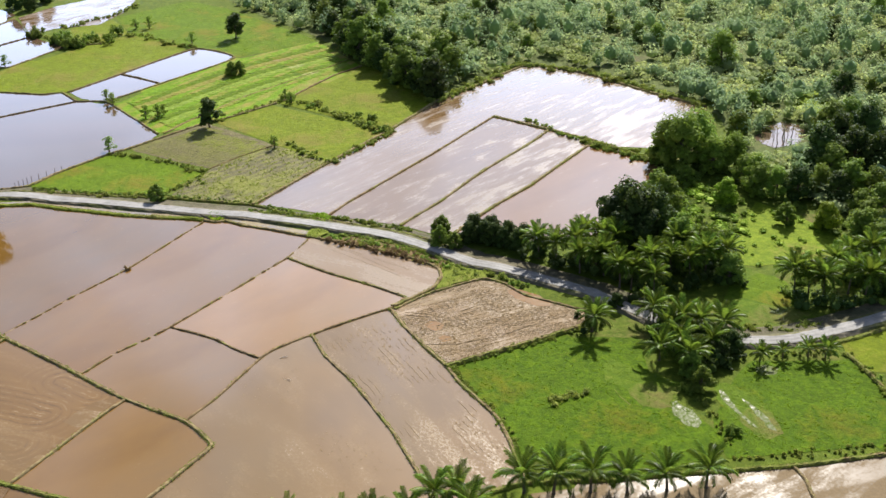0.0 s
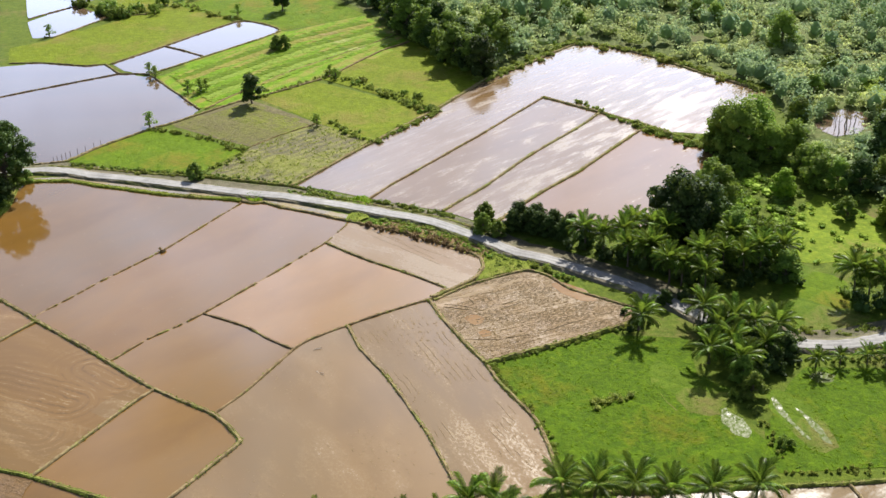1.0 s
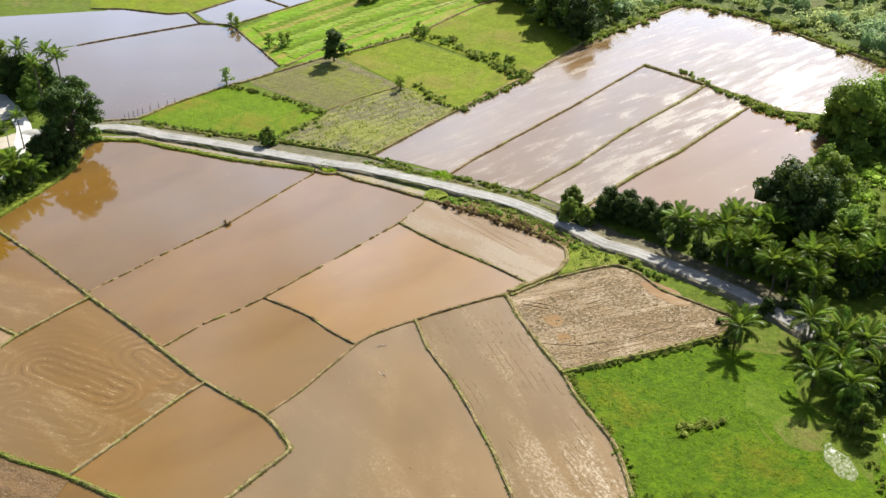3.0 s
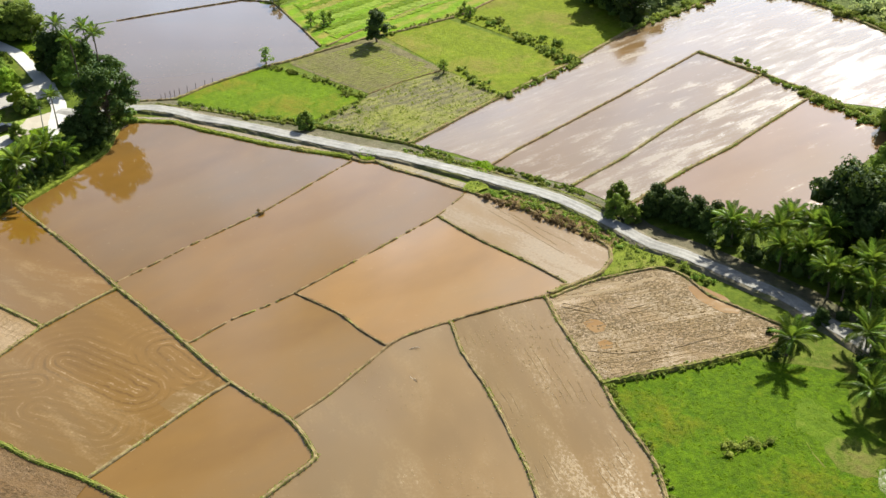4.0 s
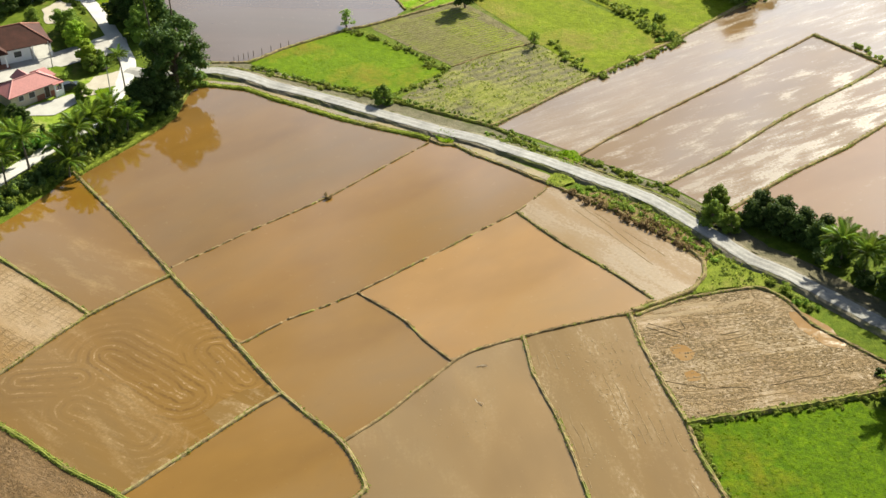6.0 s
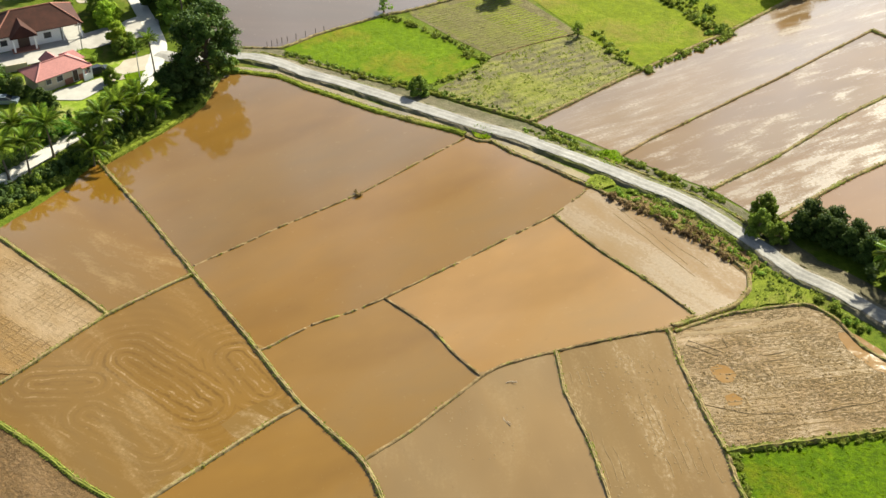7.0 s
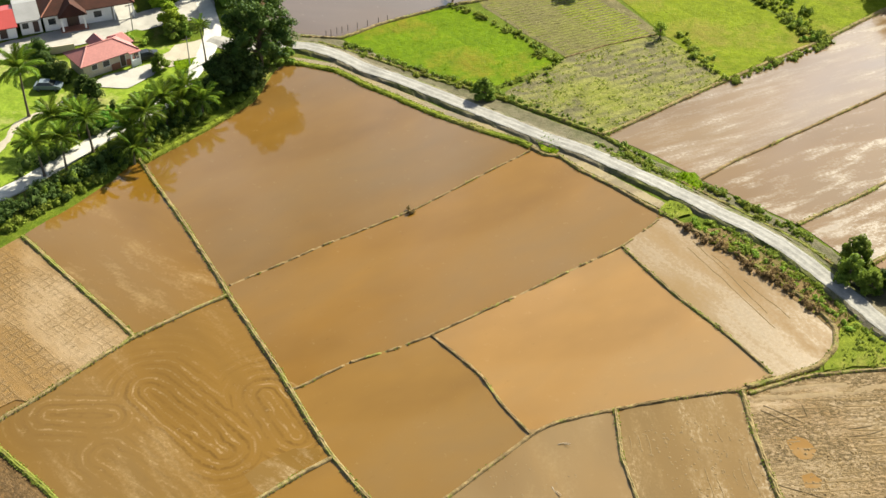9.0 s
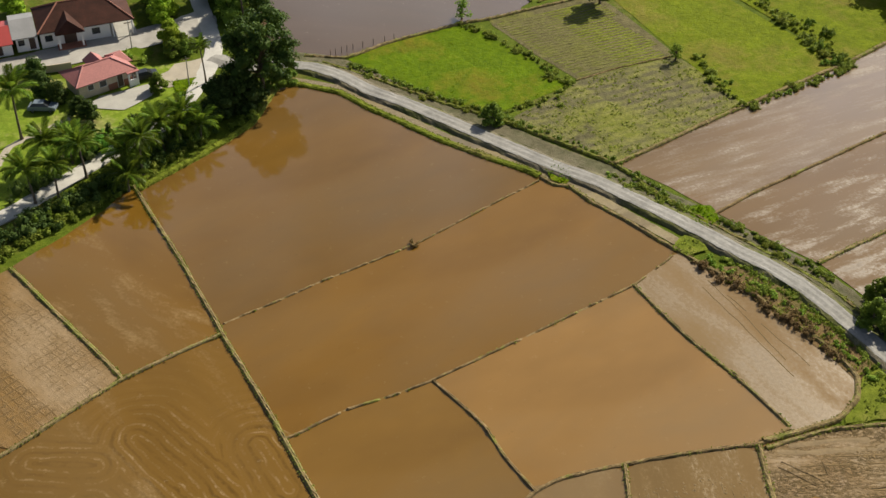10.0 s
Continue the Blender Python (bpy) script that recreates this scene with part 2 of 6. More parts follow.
M_GROUND = grass_mat("scrub_ground", (0.07, 0.11, 0.01), (0.14, 0.18, 0.018), (0.17, 0.145, 0.05), 0.3)
M_PASTURE = grass_mat("pasture", (0.122, 0.163, 0.004), (0.186, 0.232, 0.008), (0.200, 0.184, 0.030), 0.46)
M_BRIGHT = grass_mat("young_grass", (0.082, 0.144, 0.001), (0.138, 0.212, 0.003), (0.182, 0.168, 0.014), 0.42)
# wet young grass with backlit shading put into a darker colour
M_SHADED_GRASS = grass_mat("shaded_wet_grass", (0.052, 0.108, 0.0004), (0.116, 0.192, 0.002), (0.140, 0.145, 0.006), 0.34, None, 0.5)
M_STRIPE = grass_mat("strip_crop", (0.103, 0.206, 0.004), (0.193, 0.318, 0.007), (0.300, 0.252, 0.072), 0.28, (49 + 90, 0.07, (0.25, 0.21, 0.05)))
M_ROWS = grass_mat("row_crop_soil", (0.125, 0.108, 0.055), (0.205, 0.178, 0.088), (0.190, 0.195, 0.040), 0.35, None, 0.4)
M_CROPROW = grass_mat("crop_ridge_leaves", (0.165, 0.185, 0.026), (0.255, 0.285, 0.036), (0.165, 0.140, 0.072), 0.62, None, 0.45)
M_WEEDY = grass_mat("weedy_fallow", (0.112, 0.100, 0.058), (0.205, 0.182, 0.105), (0.205, 0.220, 0.042), 0.55, (35 + 90, 0.16, (0.225, 0.220, 0.070)), 0.45)
M_WET = grass_mat("wet_meadow", (0.075, 0.135, 0.006), (0.130, 0.195, 0.012), (0.165, 0.155, 0.042), 0.42)
M_CLEAR = grass_mat("clearing_grass", (0.12, 0.19, 0.01), (0.24, 0.31, 0.02), (0.24, 0.21, 0.06), 0.3)
M_LAWN = grass_mat("lawn", (0.150, 0.235, 0.020), (0.260, 0.345, 0.042), (0.430, 0.375, 0.190), 0.38)
W_BROWN = paddy_mat("brown_water", (0.136, 0.0735, 0.0168), (0.27, 0.19, 0.09), 0.05, 48, 2.5, soft=2.5, wet=(0.66, 0.2))
W_AMBER = paddy_mat("amber_brown_water", (0.155, 0.0800, 0.0140), (0.27, 0.19, 0.09), 0.05, 48, 2.5, soft=2.5, wet=(0.70, 0.2))
W_CLEAR = paddy_mat("brown_shallow_water", (0.150, 0.078, 0.012), (0.33, 0.225, 0.105), 0.26, -27, 3, scale=0.35, soft=1.8, speckle=0.4, gloss=0.015, wet=(0.62, 0.2))
W_ORANGE = paddy_mat("orange_water", (0.204, 0.112, 0.032), (0.31, 0.215, 0.105), 0.10, 44, 2, soft=2.5, wet=(0.85, 0.22))
W_GOLD = paddy_mat("ochre_water", (0.156, 0.083, 0.0145), (0.26, 0.18, 0.085), 0.09, 40, 2, scale=0.3, soft=2.5, wet=(0.95, 0.2))
W_GREY = paddy_mat("grey_brown_water", (0.158, 0.099, 0.038), (0.250, 0.176, 0.090), 0.36, -76, 2.4, scale=0.2, soft=1.6, speckle=0.7, wet=(1.0, 0.12))
W_NEAR = paddy_mat("shallow_grey_water", (0.13, 0.09, 0.045), (0.18, 0.13, 0.07), 0.58, 20, 3, gloss=0.3, soft=0.8, wet=(0.12, 0.02))
W_SWIRL = paddy_mat("swirled_mud_water", (0.146, 0.080, 0.0165), (0.315, 0.222, 0.115), 0.26, -40, 5, rings=[(-51.2, 109.4, 8, 3.2, 1.1), (-40.0, 110.6, -33, 6.3, 0.0), (-29.9, 113.0, -49, 3.7, 0.2), (-42.0, 102.3, -25, 5.0, 1.2)], scale=0.3, soft=1.9, speckle=0.45, wet=(0.5, 0.22))
W_STRIPED = paddy_mat("streaked_mud", (0.138, 0.083, 0.024), (0.230, 0.158, 0.074), 0.48, -76, 5.0, scale=0.30, soft=1.1, speckle=0.9, wet=(0.8, 0.06))
W_DRY = paddy_mat("drained_mud", (0.195, 0.125, 0.055), (0.252, 0.198, 0.140), 0.52, -50, 4, soft=1.6, speckle=0.3, wet=(0.4, 0.08))
W_TILLED = tilled_mat("tilled_mud", (0.245, 0.168, 0.082), (0.085, 0.058, 0.022), (0.205, 0.122, 0.044), 12, 0.55, clump=3.0)
W_FURROW = tilled_mat("furrowed_pale_mud", (0.290, 0.208, 0.122), (0.105, 0.068, 0.028), (0.195, 0.112, 0.034), -31, 0.9, 0.75, clump=2.4, crisp=True)
W_DARK = tilled_mat("dark_mud", (0.165, 0.098, 0.038), (0.070, 0.042, 0.015), (0.140, 0.076, 0.022), -31, 0.7, 0.5, clump=2.6)
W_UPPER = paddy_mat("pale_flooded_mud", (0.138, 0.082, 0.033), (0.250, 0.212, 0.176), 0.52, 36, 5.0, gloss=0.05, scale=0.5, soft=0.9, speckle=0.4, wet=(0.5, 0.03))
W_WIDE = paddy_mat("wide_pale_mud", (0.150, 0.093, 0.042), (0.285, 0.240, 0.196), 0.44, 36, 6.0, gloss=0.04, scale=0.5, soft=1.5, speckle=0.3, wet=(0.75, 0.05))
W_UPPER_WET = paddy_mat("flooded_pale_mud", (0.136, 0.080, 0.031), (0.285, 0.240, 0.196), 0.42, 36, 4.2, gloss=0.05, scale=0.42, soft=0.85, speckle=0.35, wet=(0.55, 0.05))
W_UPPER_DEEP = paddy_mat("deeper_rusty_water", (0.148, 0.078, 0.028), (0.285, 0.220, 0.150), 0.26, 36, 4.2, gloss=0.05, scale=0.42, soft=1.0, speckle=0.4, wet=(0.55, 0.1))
W_RUST = paddy_mat("rusty_water", (0.190, 0.104, 0.030), (0.22, 0.145, 0.065), 0.36, 12, 2, scale=0.8, soft=2.0, speckle=0.4, wet=(0.25, 0.08))
W_SILTY = paddy_mat("silty_shallows", (0.140, 0.079, 0.017), (0.320, 0.235, 0.135), 0.42, -20, 4, scale=0.7, soft=1.4, speckle=0.6, wet=(0.5, 0.2))
W_FAR = paddy_mat("far_flooded", (0.104, 0.068, 0.042), (0.27, 0.21, 0.15), 0.06, soft=2.0, wet=(0.62, 0.22))
M_RIDGE = plain_mat("wet_mud_ridge", (0.165, 0.11, 0.044), 0.7, 0.3, 0.6, 0.0, 4.0, 0.1)
M_CLOD = plain_mat("turned_mud", (0.225, 0.155, 0.074), 0.85, 0.4, 0.5, 0.0, 4.0, 0.1)
M_SILT = plain_mat("pale_silt", (0.262, 0.190, 0.105), 0.75, 0.35, 0.6, 0.0, 3.0, 0.1)
M_TRACK = plain_mat("dark_wheel_track", (0.12, 0.085, 0.042), 0.8, 0.3, 0.6, 0.0, 4.0, 0.1)
M_ROAD = plain_mat("pale_gravel", (0.345, 0.335, 0.315), 0.9, 0.5, 0.35, 0.0, 3.0)
M_CONCRETE = plain_mat("concrete", (0.45, 0.44, 0.41), 0.85, 0.25, 0.4)
M_LANE = plain_mat("bright_lane_concrete", (0.58, 0.565, 0.535), 0.85, 0.3, 0.3)
# dirty concrete, with tree shadow blotches put into its colour
M_YARD = plain_mat("dirt_and_shadow_yard_concrete", (0.47, 0.45, 0.42), 0.9, 0.5, 0.16)
def bund_mat(name, earth, pale, grass, share):
    """Trodden earth, pale where dry, with grass growing in stretches along it."""
    m, nt, bs = nodes(name)
    flat = turned(nt, 0)
    a, b, c = noise_of(nt, flat, 0.22, 4, 0.6), noise_of(nt, flat, 1.1, 4, 0.6), noise_of(nt, flat, 4.5, 3, 0.6)
    col = mix(nt, ramp(nt, b, 0.35, 0.65), earth, pale)
    cut = 0.66 - 0.32 * share
    col = mix(nt, ramp(nt, mix(nt, 0.45, a, b), cut - 0.05, cut + 0.05), col, grass)
    col = mix(nt, ramp(nt, c, 0.35, 0.6), mix(nt, 0.4, col, (0.03, 0.028, 0.008)), col)
    nt.links.new(col, bs.inputs["Base Color"])
    bs.inputs["Roughness"].default_value, bs.inputs["Specular IOR Level"].default_value = 0.9, 0.08
    bump(nt, bs, c, 0.5, 0.12)
    return m


M_BUND_BARE = bund_mat("bare_bund", (0.155, 0.11, 0.052), (0.29, 0.205, 0.105), (0.20, 0.215, 0.045), 0.25)
M_BUND_LUSH = bund_mat("lush_bund", (0.17, 0.13, 0.056), (0.26, 0.205, 0.09), (0.165, 0.185, 0.036), 0.62)
M_BUND = bund_mat("grassy_bund", (0.175, 0.132, 0.062), (0.31, 0.235, 0.12), (0.175, 0.19, 0.045), 0.32)
M_TURF = grass_mat("bund_turf", (0.115, 0.150, 0.016), (0.215, 0.255, 0.030), (0.22, 0.195, 0.06), 0.35)
M_DRYSTRIP = grass_mat("dry_crop_strip", (0.20, 0.20, 0.03), (0.28, 0.27, 0.05), (0.27, 0.21, 0.08), 0.5)
M_BANK = grass_mat("weedy_bank", (0.10, 0.115, 0.04), (0.22, 0.22, 0.08), (0.23, 0.20, 0.15), 0.7)
M_FLOOR = grass_mat("woodland_scrub_floor", (0.075, 0.105, 0.028), (0.15, 0.18, 0.05), (0.13, 0.125, 0.055), 0.3)
M_VERGE = grass_mat("earth_verge", (0.085, 0.084, 0.046), (0.165, 0.155, 0.095), (0.150, 0.130, 0.088), 0.7)
M_DRYWEED = grass_mat("dry_weeds", (0.12, 0.10, 0.04), (0.24, 0.18, 0.08), (0.20, 0.13, 0.065), 0.6)
M_SAND = plain_mat("sandy_earth", (0.47, 0.42, 0.34), 0.95, 0.35, 0.3)
M_DEADWOOD = plain_mat("bleached_wood", (0.50, 0.43, 0.33), 0.9, 0.3, 2.0, 0.0, 12.0, 0.1)
M_BARK = plain_mat("bark", (0.17, 0.13, 0.09), 0.9, 0.4, 2.0)
L_GRASS = leaf_mat("tuft_blades", (0.170, 0.195, 0.040), (0.300, 0.310, 0.080), 0.7, 0.5)
L_FIELD = leaf_mat("field_grass_blades", (0.095, 0.175, 0.003), (0.145, 0.230, 0.005), 0.7, 0.4, (0.16, 0.26, 0.008))
L_TREE = leaf_mat("tree_leaves", (0.022, 0.044, 0.010), (0.085, 0.128, 0.028), 0.6, 0.18)
L_SHADE = leaf_mat("shade_tree_leaves", (0.020, 0.042, 0.008), (0.085, 0.130, 0.024), 0.55, 0.16)
L_LIME = leaf_mat("lime_leaves", (0.13, 0.23, 0.012), (0.34, 0.45, 0.04))
L_LEAFY = leaf_mat("garden_leaves", (0.050, 0.130, 0.014), (0.130, 0.260, 0.030), 0.5, 0.3, (0.16, 0.32, 0.03))
L_LIGHT = leaf_mat("light_leaves", (0.115, 0.190, 0.022), (0.260, 0.350, 0.052), 0.65, 0.34, (0.26, 0.36, 0.04))
L_DRY = leaf_mat("dry_weed_leaves", (0.140, 0.100, 0.040), (0.300, 0.215, 0.095), 0.7, 0.3, (0.30, 0.22, 0.08))
# wide frond tint spread stands in for lit tips and shaded fronds below
L_PALM = leaf_mat("palm_leaves", (0.020, 0.050, 0.007), (0.170, 0.252, 0.028), 0.4, 0.34, (0.22, 0.30, 0.03), (0.35, 1.6))
L_BUSH = leaf_mat("bush_leaves", (0.090, 0.145, 0.020), (0.225, 0.300, 0.048), 0.65, 0.34)
L_HEDGE = leaf_mat("hedge_leaves", (0.110, 0.150, 0.022), (0.300, 0.345, 0.060), 0.65, 0.42, (0.33, 0.38, 0.05))
# woodland leaf colours lifted to take in the haze over the trees
L_WOODS = leaf_mat("woodland_leaves", (0.230, 0.310, 0.125), (0.420, 0.510, 0.225), 0.6, 0.5, (0.48, 0.57, 0.22))
L_WOODS_PALE = leaf_mat("pale_scrub_leaves", (0.290, 0.360, 0.120), (0.460, 0.520, 0.190), 0.6, 0.5, (0.55, 0.62, 0.20))
L_WOODS_DARK = leaf_mat("dark_woodland_leaves", (0.130, 0.200, 0.090), (0.280, 0.360, 0.165), 0.6, 0.45, (0.34, 0.42, 0.17))

M_TILE_BROWN = plain_mat("brown_roof_tiles", (0.085, 0.030, 0.020), 0.75, 0.65, 0.45, 0.0, 3.0, 0.15)
M_TILE_PINK = plain_mat("faded_red_roof", (0.43, 0.165, 0.155), 0.6, 0.2, 0.5, 0.0, 4.0)
M_SHEET_RED = plain_mat("red_metal_roof", (0.40, 0.055, 0.050), 0.5, 0.2, 0.4)
M_SHEET_GREY = plain_mat("weathered_grey_roof", (0.30, 0.30, 0.31), 0.6, 0.25, 0.4)
M_WALL = plain_mat("white_wall_paint", (0.88, 0.89, 0.90), 0.8, 0.06, 0.5)
M_WALL_CREAM = plain_mat("cream_wall_paint", (0.68, 0.58, 0.46), 0.8, 0.15, 0.5)
M_BRICK_RED = plain_mat("reddish_dado", (0.36, 0.15, 0.10), 0.8, 0.2, 0.8)
M_GLASS = plain_mat("dark_window_glass", (0.03, 0.035, 0.04), 0.1, 0.1, 1.0)
M_DOOR = plain_mat("dark_door_wood", (0.08, 0.05, 0.04), 0.5, 0.2, 2.0)
M_CAR_DARK = plain_mat("dark_car_paint", (0.012, 0.014, 0.02), 0.3, 0.1, 1.0)
# silver paint darkened: the tree's shade over the car is in its colour
M_CAR_SHADED = plain_mat("shaded_silver_car_paint", (0.16, 0.20, 0.24), 0.3, 0.1, 1.0)
M_TYRE = plain_mat("tyre_rubber", (0.02, 0.02, 0.02), 0.9, 0.1, 5.0)
M_METAL = plain_mat("wheel_metal", (0.5, 0.5, 0.52), 0.35, 0.1, 5.0, 0.8)
W_DITCH = paddy_mat("ditch_water", (0.17, 0.135, 0.08), (0.25, 0.20, 0.11), 0.5, 30, 6)
W_PUDDLE = paddy_mat("puddle_water", (0.075, 0.080, 0.024), (0.080, 0.12, 0.010), 0.70, 60, 2, gloss=0.24, scale=1.4, soft=0.7, speckle=0.5, wet=(0.042, 0.0))


# ---- builders ----
def mesh_of(name, verts, faces, material=None):
    me = bpy.data.meshes.new(name)
    me.from_pydata([tuple(v) for v in verts] if not isinstance(verts, np.ndarray) else verts.tolist(), [], faces if isinstance(faces, list) else faces.tolist())
    me.update()
    if material:
        me.materials.append(material)
    return me


def part(name, me, parent, label=""):
    ob = new(name, me)
    ob.parent = parent
    return tagged(ob, label)


def resample(line, step, ease=0.35):
    """Points at even steps along a rounded line through the given corners."""
    p = np.array(line, float)
    n = len(p)
    out = []
    for i in range(n - 1):
        a, b, c, d = p[max(i - 1, 0)], p[i], p[i + 1], p[min(i + 2, n - 1)]
        k = max(2, int(np.linalg.norm(c - b) / step))
        t = np.linspace(0, 1, k, endpoint=False)[:, None]
        m1, m2 = (c - a) * ease, (d - b) * ease
        out.append((2 * t**3 - 3 * t**2 + 1) * b + (t**3 - 2 * t**2 + t) * m1 + (-2 * t**3 + 3 * t**2) * c + (t**3 - t**2) * m2)
    return np.concatenate(out + [p[-1:]])


def sideways(p):
    d = np.gradient(p, axis=0)
    d /= np.linalg.norm(d, axis=1)[:, None] + 1e-9
    return np.stack([-d[:, 1], d[:, 0]], 1)


def leaves(centres, radii, count, size, flat=0.8, thin=0.75, hollow=0.7, wild=0.42):
    """Leaf clumps: for each centre, count small pointed leaves near the skin of an ellipsoid of the given radii. Returns vertices and faces."""
    centres, radii = np.asarray(centres, float), np.asarray(radii, float)
    if radii.ndim == 1:
        radii = np.stack([radii, radii, radii * flat], 1)
    k = len(centres) * count
    d = rng.normal(size=(k, 3))
    d /= np.linalg.norm(d, axis=1)[:, None]
    d[:, 2] = np.where(d[:, 2] < -0.45, -d[:, 2], d[:, 2])
    r = hollow + (1.06 - hollow) * rng.random((k, 1)) ** 0.6
    r = r * np.where(rng.random((k, 1)) < 0.14, 1.08 + 0.22 * rng.random((k, 1)), 1.0)
    at = np.repeat(centres, count, 0) + d * r * np.repeat(radii, count, 0)
    nrm = d + rng.normal(size=(k, 3)) * wild + (0, 0, 0.3)
    nrm /= np.linalg.norm(nrm, axis=1)[:, None]
    u = np.cross(nrm, rng.normal(size=(k, 3)))
    u /= np.linalg.norm(u, axis=1)[:, None] + 1e-9
    v = np.cross(nrm, u)
    s = size * (0.55 + 0.9 * rng.random((k, 1)))
    u, v = u * s * 0.62, v * s * 0.62 * thin
    verts = np.stack([at - u, at + u * 0.45 - v, at + u * 0.55 + v], 1).reshape(-1, 3)
    return verts, np.arange(3 * k).reshape(-1, 3)


ICO = bmesh.new()
bmesh.ops.create_icosphere(ICO, subdivisions=1, radius=1.0)
ICO_V, ICO_F = np.array([v.co[:] for v in ICO.verts]), np.array([[v.index for v in f.verts] for f in ICO.faces])
ICO.free()


def foliage(lobes, radii, subs, count, size, core=0.72, wild=0.42, spread=0.74, lump=0.44):
    """Leaf masses in clumps on lobes, each lobe with a shaded inner mass. Returns vertices and faces."""
    lobes, radii = np.asarray(lobes, float), np.asarray(radii, float)
    if radii.ndim == 1:
        radii = np.stack([radii, radii, radii * 0.8], 1)
    n = len(lobes) * subs
    d = rng.normal(size=(n, 3))
    d[:, 2] = np.where(d[:, 2] < -0.4, -d[:, 2], d[:, 2])
    d /= np.linalg.norm(d, axis=1)[:, None]
    big = np.repeat(radii, subs, 0)
    cs = np.repeat(lobes, subs, 0) + d * big * spread
    v, f = leaves(cs, big * lump * (0.7 + 0.6 * rng.random((n, 1))), count, size, wild=wild)
    m = len(lobes)
    iv = (lobes[:, None] + ICO_V[None] * (0.85 + 0.3 * rng.random((m, len(ICO_V), 1))) * radii[:, None] * core).reshape(-1, 3)
    fi = (ICO_F[None] + (np.arange(m) * len(ICO_V))[:, None, None]).reshape(-1, 3)
    return np.concatenate([v, iv]), np.concatenate([f, fi + len(v)])


def tufts(points, height, width, spread=0.3):
    """Upright grass blades, three to a place."""
    p = np.repeat(np.asarray(points, float), 3, 0)
    k = len(p)
    p = p + np.c_[rng.normal(size=(k, 2)) * spread, np.zeros(k)]
    a = rng.random(k) * 2 * np.pi
    h, w = height * (0.5 + rng.random(k)), width * (0.6 + 0.8 * rng.random(k))
    u = np.stack([np.cos(a), np.sin(a), np.zeros(k)], 1) * w[:, None] / 2
    lean = np.c_[rng.normal(size=(k, 2)) * 0.35, np.ones(k)] * h[:, None]
    verts = np.stack([p - u, p + u, p + u * 0.7 + lean, p - u * 0.7 + lean * 0.9], 1).reshape(-1, 3)
    return verts, np.arange(4 * k).reshape(-1, 4)


def inside(pts, poly):
    x, y = pts[:, 0], pts[:, 1]
    hit = np.zeros(len(pts), bool)
    for (x0, y0), (x1, y1) in zip(poly, poly[1:] + poly[:1]):
        hit ^= ((y0 > y) != (y1 > y)) & (x < (x1 - x0) * (y - y0) / (y1 - y0 + 1e-12) + x0)
    return hit


def scatter(poly, per_m2):
    p = np.array(poly)
    lo, hi = p.min(0), p.max(0)
    pts = lo + rng.random((int((hi - lo).prod() * per_m2) + 1, 2)) * (hi - lo)
    return pts[inside(pts, poly)]


BUND_LINES = []


def snap(line, reach=1.5):
    """Moves the edge of a field on to the middle of the bund beside it."""
    at = np.concatenate(BUND_LINES)
    out = line.copy()
    for i, q in enumerate(line):
        d = np.linalg.norm(at - q, axis=1)
        j = d.argmin()
        if d[j] < reach:
            out[i] = at[j]
    return out


def patch(name, corners, z, material, label, category, wobble=0.35, blades=0.0, blade=(0.25, 0.2), group="", kind=""):
    """A level field with an uneven edge; blades: tufts per square metre."""
    p = np.array(corners)
    o = p.mean(0)
    line = resample(list(p) + [p[0]], 0.8, 0.1)[:-1]
    out = sideways(np.concatenate([line[-1:], line, line[:1]]))[1:-1]
    x, y = line[:, 0], line[:, 1]
    if (x * np.roll(y, -1) - y * np.roll(x, -1)).sum() > 0:
        out = -out
    if name == "paddy_field":
        line = snap(line)
        wobble = 0.0
    elif category == "field" and not kind:
        line = snap(line, 2.2)
        wobble *= 0.4
    if name == "paddy_field":
        line = line + out * 0.1
    line = line + sideways(line) * np.array([[noise.noise((x * 0.25, y * 0.25, 3.1)) + 0.5 * noise.noise((x, y, 7.7))] for x, y in line]) * wobble
    bm = bmesh.new()
    vs = [bm.verts.new((x - o[0], y - o[1], 0)) for x, y in line]
    f = bm.faces.new(vs)
    bm.normal_update()
    if f.normal.z < 0:
        f.normal_flip()
    bmesh.ops.triangulate(bm, faces=[f])
    me = bpy.data.meshes.new(name)
    bm.to_mesh(me)
    bm.free()
    me.materials.append(material)
    ob = new(name, me)
    low = category == "field" or category == "puddle" and z > 0.12
    ob.location = (o[0], o[1], z * 0.35 if low else z)
    tagged(ob, label, category, group, kind)
    if blades:
        s = scatter([tuple(v) for v in corners], blades) - o
        part("grass", mesh_of("grass", *tufts(np.c_[s, np.zeros(len(s))], *blade), L_FIELD if material in (M_BRIGHT, M_SHADED_GRASS) else L_GRASS), ob)["kind"] = "stuff"
    return ob


